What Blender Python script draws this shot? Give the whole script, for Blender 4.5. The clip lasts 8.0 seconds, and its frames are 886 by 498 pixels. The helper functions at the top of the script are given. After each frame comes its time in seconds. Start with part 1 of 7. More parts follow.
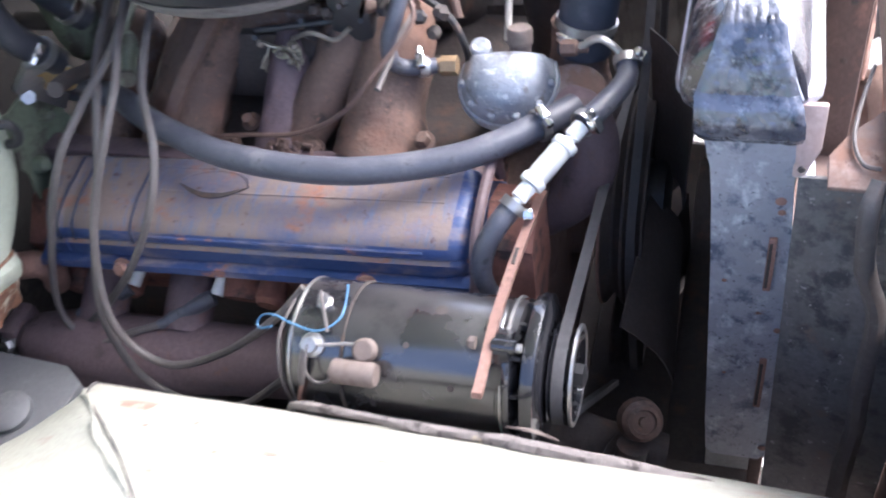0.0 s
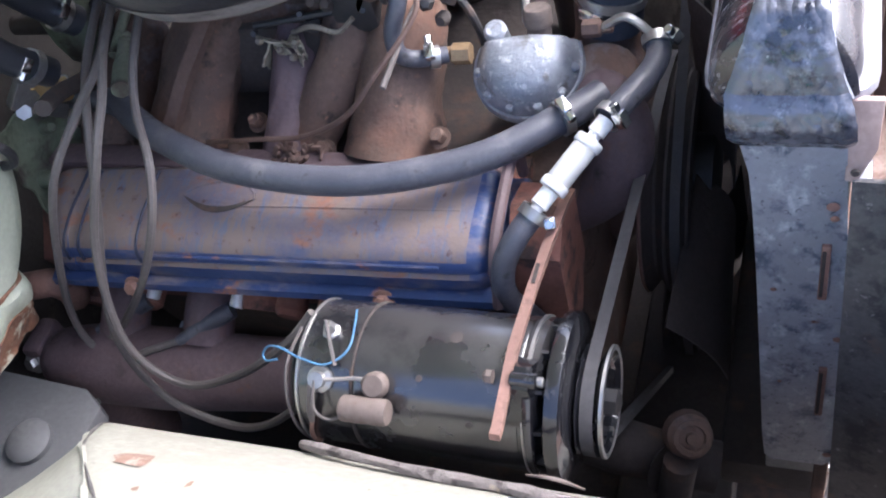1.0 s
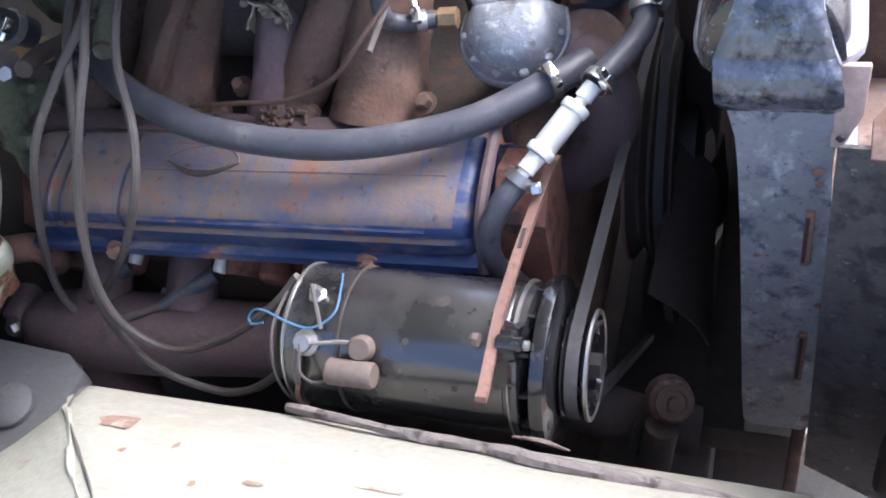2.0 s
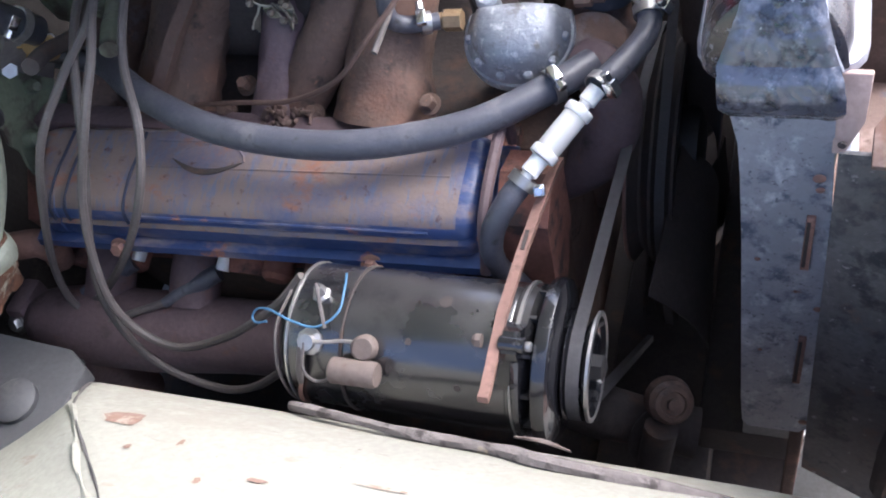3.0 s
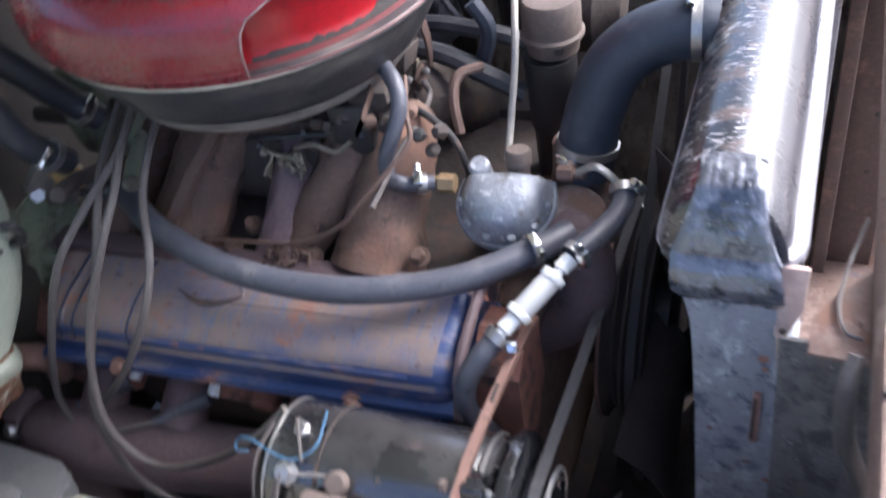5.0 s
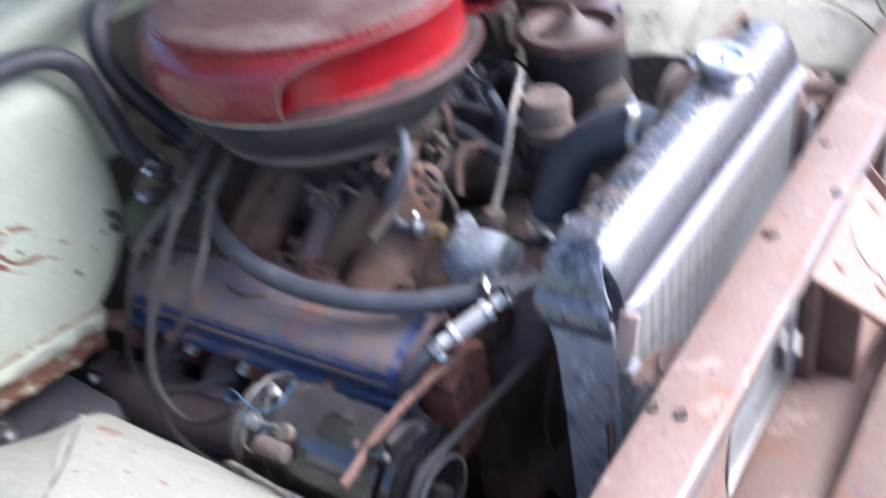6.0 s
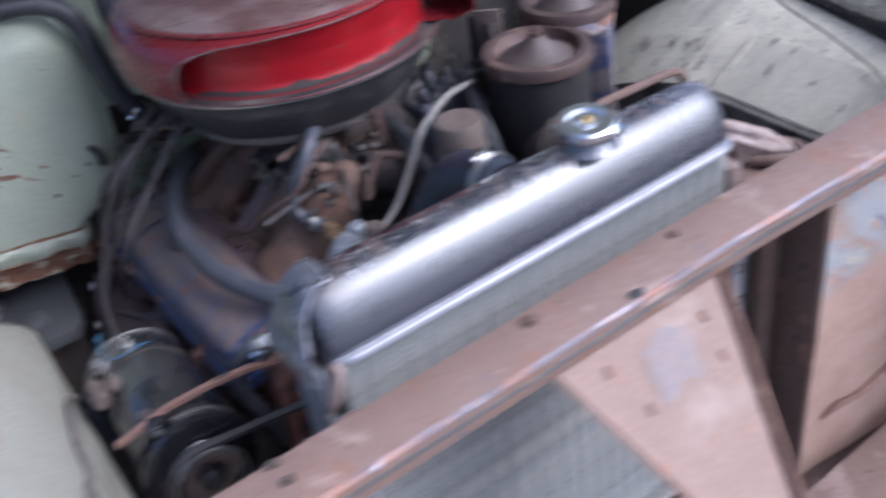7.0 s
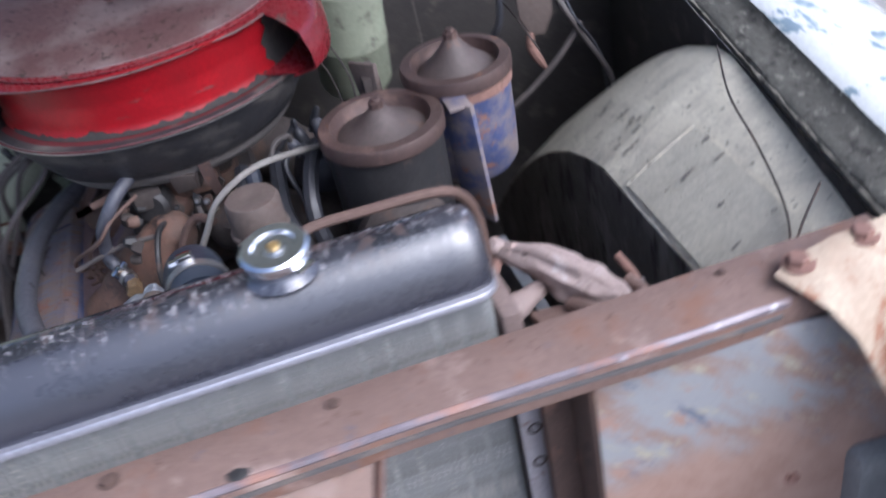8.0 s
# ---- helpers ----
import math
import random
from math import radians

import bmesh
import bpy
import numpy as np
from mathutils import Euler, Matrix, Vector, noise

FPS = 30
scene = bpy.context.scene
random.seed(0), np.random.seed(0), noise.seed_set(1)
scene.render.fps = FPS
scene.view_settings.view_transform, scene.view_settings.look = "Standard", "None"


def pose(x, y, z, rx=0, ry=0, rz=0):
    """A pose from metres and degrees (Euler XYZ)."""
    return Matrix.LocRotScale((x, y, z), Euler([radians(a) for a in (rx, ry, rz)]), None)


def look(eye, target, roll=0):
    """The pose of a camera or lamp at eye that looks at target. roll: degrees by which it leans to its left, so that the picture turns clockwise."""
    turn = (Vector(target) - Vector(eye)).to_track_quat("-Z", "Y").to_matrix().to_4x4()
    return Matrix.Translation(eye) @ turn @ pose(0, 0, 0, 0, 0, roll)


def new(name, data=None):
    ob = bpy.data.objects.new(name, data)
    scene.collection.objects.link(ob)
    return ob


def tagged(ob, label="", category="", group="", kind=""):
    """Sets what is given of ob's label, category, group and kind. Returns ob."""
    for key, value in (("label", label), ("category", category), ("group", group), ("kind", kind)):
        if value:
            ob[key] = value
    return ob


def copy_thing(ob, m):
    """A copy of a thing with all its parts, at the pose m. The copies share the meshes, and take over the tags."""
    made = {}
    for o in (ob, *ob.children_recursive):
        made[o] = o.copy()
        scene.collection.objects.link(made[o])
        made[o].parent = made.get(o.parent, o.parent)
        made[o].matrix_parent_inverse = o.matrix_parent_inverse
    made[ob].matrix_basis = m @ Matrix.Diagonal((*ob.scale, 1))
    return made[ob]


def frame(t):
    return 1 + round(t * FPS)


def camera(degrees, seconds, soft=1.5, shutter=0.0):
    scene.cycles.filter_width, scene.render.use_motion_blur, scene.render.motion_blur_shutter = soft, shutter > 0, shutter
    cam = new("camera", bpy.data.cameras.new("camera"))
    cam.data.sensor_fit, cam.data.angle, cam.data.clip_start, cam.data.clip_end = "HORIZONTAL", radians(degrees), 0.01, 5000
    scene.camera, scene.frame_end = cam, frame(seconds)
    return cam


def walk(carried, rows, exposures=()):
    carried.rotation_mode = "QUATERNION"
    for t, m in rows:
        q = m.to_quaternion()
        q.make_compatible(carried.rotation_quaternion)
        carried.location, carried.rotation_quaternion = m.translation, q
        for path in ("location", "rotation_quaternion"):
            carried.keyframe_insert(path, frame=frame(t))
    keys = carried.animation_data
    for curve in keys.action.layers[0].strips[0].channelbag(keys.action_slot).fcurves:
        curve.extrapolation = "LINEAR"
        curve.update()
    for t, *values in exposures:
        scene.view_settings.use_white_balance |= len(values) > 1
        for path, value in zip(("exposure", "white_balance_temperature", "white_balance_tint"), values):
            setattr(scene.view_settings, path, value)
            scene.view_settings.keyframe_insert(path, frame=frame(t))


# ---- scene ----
cam = camera(49.0, 8.0, soft=1.9, shutter=0.7)
PATH = [
    (0, (0.19, -0.109, 1.498), (-0.357, 1.197, 0.085), -11.0),
    (0.5, (0.213, -0.006, 1.471), (-0.393, 1.213, 0.006), -17.2),
    (1, (0.212, 0.013, 1.479), (-0.47, 1.178, 0.004), -19.4),
    (1.5, (0.208, 0.009, 1.477), (-0.446, 1.141, -0.035), -19.1),
    (3, (0.203, 0.002, 1.485), (-0.427, 1.133, -0.04), -17.6),
    (3.5, (0.201, 0.019, 1.538), (-0.439, 1.297, 0.139), -14.6),
    (4, (0.211, 0.018, 1.547), (-0.431, 1.399, 0.251), -13.2),
    (4.5, (0.212, 0.017, 1.546), (-0.412, 1.384, 0.227), -13.1),
    (4.7, (0.211, 0.014, 1.545), (-0.414, 1.358, 0.203), -12.9),
    (5.8, (0.501, -0.141, 1.589), (-0.376, 1.146, 0.334), -8.1),
    (6, (0.571, -0.136, 1.617), (-0.444, 1.159, 0.479), -9.1),
    (6.1, (0.61, -0.127, 1.625), (-0.501, 1.131, 0.538), -8.9),
    (6.2, (0.655, -0.11, 1.627), (-0.504, 1.123, 0.561), -8.7),
    (6.5, (0.808, 0.004, 1.608), (-0.44, 1.056, 0.453), -7.0),
    (6.6, (0.854, 0.057, 1.611), (-0.437, 1.063, 0.461), -7.3),
    (6.7, (0.889, 0.113, 1.616), (-0.461, 0.993, 0.432), -7.8),
    (6.8, (0.914, 0.171, 1.622), (-0.472, 1.001, 0.443), -8.2),
    (6.9, (0.93, 0.231, 1.63), (-0.48, 1.049, 0.472), -8.7),
    (7, (0.939, 0.293, 1.642), (-0.459, 1.108, 0.467), -9.1),
    (7.1, (0.943, 0.357, 1.658), (-0.438, 1.157, 0.452), -8.5),
    (7.2, (0.945, 0.423, 1.672), (-0.441, 1.191, 0.452), -7.8),
    (7.3, (0.945, 0.49, 1.678), (-0.459, 1.2, 0.443), -7.2),
    (7.5, (0.933, 0.622, 1.662), (-0.489, 1.295, 0.427), -7.1),
    (7.7, (0.94, 0.739, 1.642), (-0.517, 1.299, 0.391), -8.6),
    (8, (0.986, 0.957, 1.615), (-0.599, 1.228, 0.426), -12.1),
]
walk(cam, [(t, look(eye, target, roll)) for t, eye, target, roll in PATH], [(0, 2.8, 5400, 11), (0.6, 2.5, 5400, 11), (4.7, 2.15, 5450, 10), (5.8, 2.0, 5250, 11), (6.4, 1.68, 5100, 11), (7.0, 0.98, 5000, 12), (8.0, 0.82, 5100, 11)])

# ---- light ----
world = bpy.data.worlds.new("world")
scene.world = world
world.use_nodes = True
wn = world.node_tree.nodes
sky = wn.new("ShaderNodeTexSky")
sky.sky_type = "NISHITA"
sky.sun_disc = False
sky.sun_elevation, sky.sun_rotation = radians(45), radians(50)
sky.air_density, sky.dust_density, sky.ozone_density = 0.6, 8.0, 0.2
wn["Background"].inputs["Strength"].default_value = 0.15
world.node_tree.links.new(sky.outputs["Color"], wn["Background"].inputs["Color"])
sun = new("sun", bpy.data.lights.new("sun", "SUN"))
sun.data.energy, sun.data.angle, sun.data.color = 0.26, radians(62), (1.0, 0.97, 0.93)
sun.matrix_world = look((0.766 * 7, 0.84 + 0.643 * 7, 0.9 + 7), (0, 0.84, 0.9))


# ---- materials ----
def ramp(nt, src, a, b):
    r = nt.nodes.new("ShaderNodeMapRange")
    r.inputs["From Min"].default_value, r.inputs["From Max"].default_value = a, b
    nt.links.new(src, r.inputs["Value"])
    return r.outputs["Result"]


def fac_noise(nt, co, scale, detail=4.0, rough=0.6, stretch=None):
    if stretch:
        m = nt.nodes.new("ShaderNodeMapping")
        m.inputs["Scale"].default_value = stretch
        nt.links.new(co, m.inputs["Vector"])
        co = m.outputs["Vector"]
    n = nt.nodes.new("ShaderNodeTexNoise")
    n.inputs["Scale"].default_value, n.inputs["Detail"].default_value, n.inputs["Roughness"].default_value = scale, detail, rough
    nt.links.new(co, n.inputs["Vector"])
    return n.outputs["Fac"]


def mixc(nt, fac, a, b):
    m = nt.nodes.new("ShaderNodeMix")
    m.data_type = "RGBA"
    nt.links.new(fac, m.inputs[0])
    for sock, v in ((m.inputs[6], a), (m.inputs[7], b)):
        if isinstance(v, tuple):
            sock.default_value = (*v, 1)
        else:
            nt.links.new(v, sock)
    return m.outputs[2]


def mixf(nt, fac, a, b):
    m = nt.nodes.new("ShaderNodeMix")
    nt.links.new(fac, m.inputs[0])
    for sock, v in ((m.inputs[2], a), (m.inputs[3], b)):
        if isinstance(v, (int, float)):
            sock.default_value = v
        else:
            nt.links.new(v, sock)
    return m.outputs[0]


def surface(name, base, rough=0.5, metal=0.0, second=None, layers=(), bump=0.15, bump_scale=120.0, coat=0.0, spec=0.5):
    """A worn surface: base colour varied towards second, then layers of (colour, roughness, metal, noise scale, from, to, stretch)."""
    m = bpy.data.materials.new(name)
    m.use_nodes = True
    nt = m.node_tree
    p = nt.nodes["Principled BSDF"]
    co = nt.nodes.new("ShaderNodeTexCoord").outputs["Object"]
    second = second or tuple(c * 0.7 for c in base)
    col = mixc(nt, ramp(nt, fac_noise(nt, co, 18), 0.35, 0.7), base, second)
    fine = fac_noise(nt, co, 160, 5)
    col2 = mixc(nt, ramp(nt, fine, 0.3, 0.75), col, tuple(0.5 * (c + d) * 0.8 for c, d in zip(base, second)))
    col = col2
    r_out = ramp(nt, fine, 0.2, 0.8)
    r = nt.nodes.new("ShaderNodeMapRange")
    r.inputs["To Min"].default_value, r.inputs["To Max"].default_value = max(rough - 0.08, 0.02), min(rough + 0.12, 1)
    nt.links.new(fine, r.inputs["Value"])
    ro, me = r.outputs["Result"], metal
    for colour, lr, lm, scale, a, b, stretch in layers:
        f = ramp(nt, fac_noise(nt, co, scale, 6, 0.65, stretch), a, b)
        col = mixc(nt, f, col, colour)
        ro = mixf(nt, f, ro, lr)
        me = mixf(nt, f, me, lm)
    nt.links.new(col, p.inputs["Base Color"])
    nt.links.new(ro, p.inputs["Roughness"])
    if isinstance(me, float):
        p.inputs["Metallic"].default_value = me
    else:
        nt.links.new(me, p.inputs["Metallic"])
    p.inputs["Specular IOR Level"].default_value = spec
    p.inputs["Coat Weight"].default_value = coat
    b = nt.nodes.new("ShaderNodeBump")
    b.inputs["Strength"].default_value, b.inputs["Distance"].default_value = bump, 0.002
    nt.links.new(fac_noise(nt, co, bump_scale, 5), b.inputs["Height"])
    nt.links.new(b.outputs["Normal"], p.inputs["Normal"])
    return m


RUST = (0.23, 0.085, 0.04)
DUST = (0.30, 0.22, 0.17)
M = {}
M["blue_cover"] = surface("worn blue engine paint", (0.075, 0.10, 0.205), 0.42, 0.0, (0.045, 0.066, 0.155), [
    ((0.175, 0.133, 0.118), 0.7, 0.0, 12, 0.24, 0.52, (1.6, 1.2, 1.2)), ((0.10, 0.115, 0.175), 0.5, 0.0, 46, 0.52, 0.66, (2.4, 0.6, 0.6)), ((0.22, 0.11, 0.075), 0.85, 0.0, 20, 0.55, 0.66, (1, 1.5, 1.5)), ((0.08, 0.042, 0.032), 0.9, 0.0, 70, 0.60, 0.72, None)], 0.35, 140)
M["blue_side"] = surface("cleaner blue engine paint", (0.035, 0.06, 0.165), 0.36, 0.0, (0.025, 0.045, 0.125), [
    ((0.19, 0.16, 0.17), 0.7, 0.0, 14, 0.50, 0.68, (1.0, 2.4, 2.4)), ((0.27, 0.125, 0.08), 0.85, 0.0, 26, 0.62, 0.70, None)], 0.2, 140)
M["blue_dark"] = surface("dark blue groove", (0.03, 0.038, 0.075), 0.6, 0.0, (0.02, 0.022, 0.04), [], 0.2, 140)
# Its pale lavender layer paints bluish highlights onto the rust.
M["rust_cast"] = surface("rusty cast iron", (0.145, 0.092, 0.070), 0.75, 0.0, (0.085, 0.056, 0.045), [
    ((0.17, 0.093, 0.066), 0.9, 0.0, 11, 0.50, 0.68, None), ((0.23, 0.21, 0.225), 0.5, 0.0, 9, 0.58, 0.76, None), ((0.025, 0.019, 0.018), 0.8, 0.0, 26, 0.56, 0.70, None), ((0.20, 0.11, 0.075), 0.9, 0.0, 110, 0.60, 0.72, None)], 0.7, 170)
M["fan_dark"] = surface("dark brown fan steel", (0.085, 0.066, 0.058), 0.7, 0.0, (0.055, 0.044, 0.04), [], 0.3, 140)
M["wing_stain"] = surface("thin rust stain on paint", (0.19, 0.115, 0.085), 0.6, 0.0, (0.25, 0.165, 0.13), [
    ((0.33, 0.29, 0.24), 0.6, 0.0, 60, 0.50, 0.64, None)], 0.1, 90)
M["red_dark"] = surface("sooty dark red enamel", (0.13, 0.02, 0.024), 0.5, 0.0, (0.08, 0.018, 0.02), [
    ((0.10, 0.06, 0.055), 0.8, 0.0, 30, 0.54, 0.66, None)], 0.2, 110)
M["cone_dark"] = surface("dusty brown cone", (0.105, 0.082, 0.075), 0.58, 0.1, (0.075, 0.058, 0.053), [
    ((0.15, 0.09, 0.065), 0.8, 0.0, 22, 0.60, 0.72, None)], 0.25, 160)
M["hose_black"] = surface("black rubber heater hose", (0.028, 0.029, 0.036), 0.42, 0.0, (0.045, 0.046, 0.055), [
    ((0.10, 0.095, 0.10), 0.8, 0.0, 20, 0.56, 0.75, None)], 0.2, 300)
M["dull_pipe"] = surface("dull grey pipe", (0.34, 0.32, 0.30), 0.5, 0.3, (0.24, 0.22, 0.20), [], 0.3, 250)
M["neck"] = surface("glossy blue-black solder", (0.095, 0.098, 0.125), 0.16, 0.3, (0.18, 0.183, 0.21), [
    ((0.02, 0.024, 0.038), 0.15, 0.1, 40, 0.50, 0.62, None), ((0.19, 0.20, 0.245), 0.35, 0.0, 50, 0.55, 0.72, None), ((0.45, 0.45, 0.48), 0.5, 0.0, 110, 0.64, 0.74, None)], 0.9, 90, coat=0.8)
M["post_brown"] = surface("dark rusted post", (0.125, 0.08, 0.063), 0.8, 0.0, (0.07, 0.046, 0.038), [
    ((0.20, 0.11, 0.08), 0.85, 0.0, 18, 0.56, 0.7, None)], 0.4, 140)
M["peach"] = surface("faded peach primer plate", (0.245, 0.168, 0.135), 0.65, 0.0, (0.205, 0.135, 0.105), [
    ((0.25, 0.13, 0.085), 0.85, 0.0, 30, 0.60, 0.70, None), ((0.30, 0.23, 0.20), 0.6, 0.0, 10, 0.55, 0.72, None)], 0.2, 160)
M["tray_dust"] = surface("dust-caked tray underside", (0.27, 0.245, 0.23), 0.85, 0.0, (0.19, 0.17, 0.16), [
    ((0.07, 0.06, 0.056), 0.8, 0.0, 18, 0.56, 0.70, (1, 1, 3))], 0.4, 110)
M["cap_metal"] = surface("bright plated cap", (0.80, 0.83, 0.88), 0.20, 0.95, (0.70, 0.73, 0.78), [], 0.05, 90)
M["head_red"] = surface("red-brown rusty head casting", (0.30, 0.13, 0.095), 0.8, 0.0, (0.19, 0.09, 0.067), [
    ((0.06, 0.04, 0.036), 0.8, 0.0, 30, 0.50, 0.64, None)], 0.6, 180)
M["manifold"] = surface("purple-brown baked iron", (0.145, 0.099, 0.107), 0.7, 0.0, (0.095, 0.067, 0.072), [
    ((0.15, 0.082, 0.065), 0.85, 0.0, 26, 0.58, 0.72, None), ((0.035, 0.027, 0.027), 0.8, 0.0, 18, 0.60, 0.72, None)], 0.5, 180)
# Serves oily dirt and also the painted shade of gaps and recesses.
M["grime_shade"] = surface("oily grime and painted shade", (0.07, 0.056, 0.05), 0.85, 0.0, (0.04, 0.033, 0.031), [
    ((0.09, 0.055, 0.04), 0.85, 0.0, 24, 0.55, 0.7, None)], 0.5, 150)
M["black_gen"] = surface("dusty black enamel", (0.009, 0.009, 0.012), 0.17, 0.0, (0.014, 0.014, 0.017), [
    ((0.035, 0.034, 0.036), 0.4, 0.0, 13, 0.56, 0.76, None)], 0.1, 120, coat=0.9)
M["black_gloss"] = surface("gloss black pressed steel", (0.010, 0.010, 0.013), 0.2, 0.0, (0.016, 0.016, 0.019), [
    ((0.05, 0.048, 0.047), 0.6, 0.0, 70, 0.60, 0.70, None)], 0.1, 120, coat=0.8)
M["loom_tape"] = surface("faded grey-pink loom tape", (0.21, 0.185, 0.175), 0.85, 0.0, (0.13, 0.112, 0.105), [
    ((0.06, 0.05, 0.047), 0.9, 0.0, 60, 0.54, 0.64, None), ((0.36, 0.30, 0.20), 0.9, 0.0, 26, 0.60, 0.68, None)], 0.8, 220)
M["black_metal"] = surface("dark dusty metal", (0.03, 0.03, 0.033), 0.5, 0.3, (0.055, 0.052, 0.052), [
    ((0.11, 0.075, 0.06), 0.85, 0.0, 24, 0.6, 0.72, None)], 0.25, 160)
M["rubber"] = surface("dusty grey-black rubber hose", (0.062, 0.064, 0.082), 0.40, 0.0, (0.095, 0.097, 0.118), [
    ((0.15, 0.145, 0.155), 0.8, 0.0, 30, 0.52, 0.74, (1, 1, 1)), ((0.025, 0.025, 0.03), 0.6, 0.0, 60, 0.58, 0.70, None)], 0.3, 300)
M["hose_blue"] = surface("blue-black rubber radiator hose", (0.022, 0.03, 0.05), 0.5, 0.0, (0.035, 0.042, 0.06), [
    ((0.09, 0.09, 0.11), 0.8, 0.0, 20, 0.56, 0.75, None)], 0.2, 300)
M["cable"] = surface("grey-brown dusty cable", (0.092, 0.079, 0.075), 0.6, 0.0, (0.125, 0.108, 0.103), [
    ((0.14, 0.128, 0.124), 0.8, 0.0, 60, 0.58, 0.72, None)], 0.2, 400)
M["linkage_cream"] = surface("yellowed plated linkage", (0.42, 0.38, 0.29), 0.5, 0.2, (0.28, 0.245, 0.18), [
    ((0.09, 0.07, 0.06), 0.8, 0.0, 90, 0.54, 0.64, None)], 0.4, 200)
M["belt"] = surface("dusty black belt", (0.055, 0.052, 0.055), 0.75, 0.0, (0.085, 0.08, 0.08), [], 0.3, 300)
M["tank"] = surface("scratched gloss black tank paint, front sheen painted in", (0.012, 0.013, 0.019), 0.20, 0.0, (0.020, 0.022, 0.031), [
    ((0.05, 0.05, 0.065), 0.35, 0.0, 8, 0.46, 0.72, (1, 0.7, 1))], 0.16, 14, coat=1.0, spec=0.6)
M["column"] = surface("chalky blue-black steel", (0.27, 0.28, 0.32), 0.36, 0.15, (0.37, 0.38, 0.42), [
    ((0.085, 0.098, 0.14), 0.3, 0.1, 34, 0.52, 0.64, None), ((0.52, 0.53, 0.57), 0.55, 0.0, 55, 0.54, 0.70, (1, 1, 0.7)), ((0.36, 0.36, 0.40), 0.6, 0.0, 230, 0.64, 0.74, None), ((0.04, 0.046, 0.065), 0.4, 0.0, 170, 0.60, 0.70, None), ((0.15, 0.075, 0.05), 0.85, 0.0, 24, 0.65, 0.71, None)], 0.6, 110, coat=0.6)
M["core"] = surface("grey radiator fins", (0.25, 0.257, 0.26), 0.6, 0.1, (0.20, 0.205, 0.205), [
    ((0.34, 0.325, 0.285), 0.8, 0.1, 16, 0.5, 0.68, (1, 1, 0.5)), ((0.15, 0.147, 0.145), 0.8, 0.0, 60, 0.52, 0.66, (1, 1, 1)), ((0.42, 0.42, 0.41), 0.7, 0.0, 110, 0.60, 0.70, None)], 0.5, 420)
M["core_deep"] = surface("dull radiator matrix", (0.25, 0.255, 0.25), 0.8, 0.0, (0.17, 0.172, 0.17), [], 0.4, 300)
M["rim"] = surface("bright worn seam metal", (0.50, 0.50, 0.55), 0.36, 0.6, (0.38, 0.38, 0.43), [
    ((0.07, 0.07, 0.085), 0.4, 0.0, 26, 0.60, 0.70, (1, 0.5, 1)), ((0.25, 0.15, 0.12), 0.8, 0.0, 40, 0.64, 0.72, None)], 0.3, 120)
M["black_wall"] = surface("matt black sheet for soot and painted shade", (0.045, 0.040, 0.037), 0.9, 0.0, (0.028, 0.025, 0.024), [
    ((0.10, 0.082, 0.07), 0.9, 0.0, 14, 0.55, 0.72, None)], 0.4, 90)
M["wing_side"] = surface("grimy wing side toned dark as shade", (0.12, 0.108, 0.098), 0.8, 0.0, (0.19, 0.172, 0.155), [
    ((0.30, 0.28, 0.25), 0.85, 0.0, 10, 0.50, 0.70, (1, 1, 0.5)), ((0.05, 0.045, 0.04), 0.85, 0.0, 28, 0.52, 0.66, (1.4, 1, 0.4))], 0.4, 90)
M["drip"] = surface("thin dark oily drip", (0.20, 0.185, 0.165), 0.7, 0.0, (0.13, 0.12, 0.11), [((0.34, 0.32, 0.27), 0.6, 0.0, 120, 0.50, 0.62, None)], 0.1, 90)
M["grey_green"] = surface("grimy pale green paint", (0.17, 0.20, 0.135), 0.55, 0.0, (0.11, 0.125, 0.09), [((0.06, 0.05, 0.042), 0.8, 0.0, 30, 0.50, 0.66, None)], 0.2, 90)
M["dull_green"] = surface("dull grey-green paint", (0.30, 0.325, 0.235), 0.55, 0.0, (0.21, 0.225, 0.165), [
    ((0.10, 0.09, 0.07), 0.8, 0.0, 26, 0.56, 0.68, None), ((0.16, 0.085, 0.05), 0.9, 0.0, 48, 0.66, 0.72, None)], 0.2, 90)
M["plate_brown"] = surface("dark brown-grey dusty sheet", (0.19, 0.178, 0.174), 0.7, 0.0, (0.13, 0.12, 0.117), [
    ((0.20, 0.14, 0.11), 0.85, 0.0, 18, 0.58, 0.72, None), ((0.06, 0.06, 0.064), 0.6, 0.0, 34, 0.50, 0.62, None), ((0.34, 0.32, 0.31), 0.8, 0.0, 90, 0.62, 0.70, None)], 0.35, 140)
M["fan_brown"] = surface("rust-brown fan steel", (0.24, 0.18, 0.16), 0.8, 0.0, (0.18, 0.135, 0.12), [], 0.3, 140)
M["linkage"] = surface("tarnished linkage metal", (0.30, 0.26, 0.20), 0.55, 0.3, (0.18, 0.15, 0.12), [
    ((0.10, 0.08, 0.07), 0.8, 0.0, 60, 0.55, 0.65, None)], 0.4, 200)
M["patch_white"] = surface("tan-grey patch paint", (0.53, 0.50, 0.41), 0.55, 0.0, (0.43, 0.40, 0.325), [
    ((0.36, 0.335, 0.28), 0.8, 0.0, 22, 0.52, 0.70, (2.2, 0.8, 1)), ((0.07, 0.062, 0.055), 0.9, 0.0, 100, 0.65, 0.73, (1.6, 0.8, 1))], 0.15, 70)
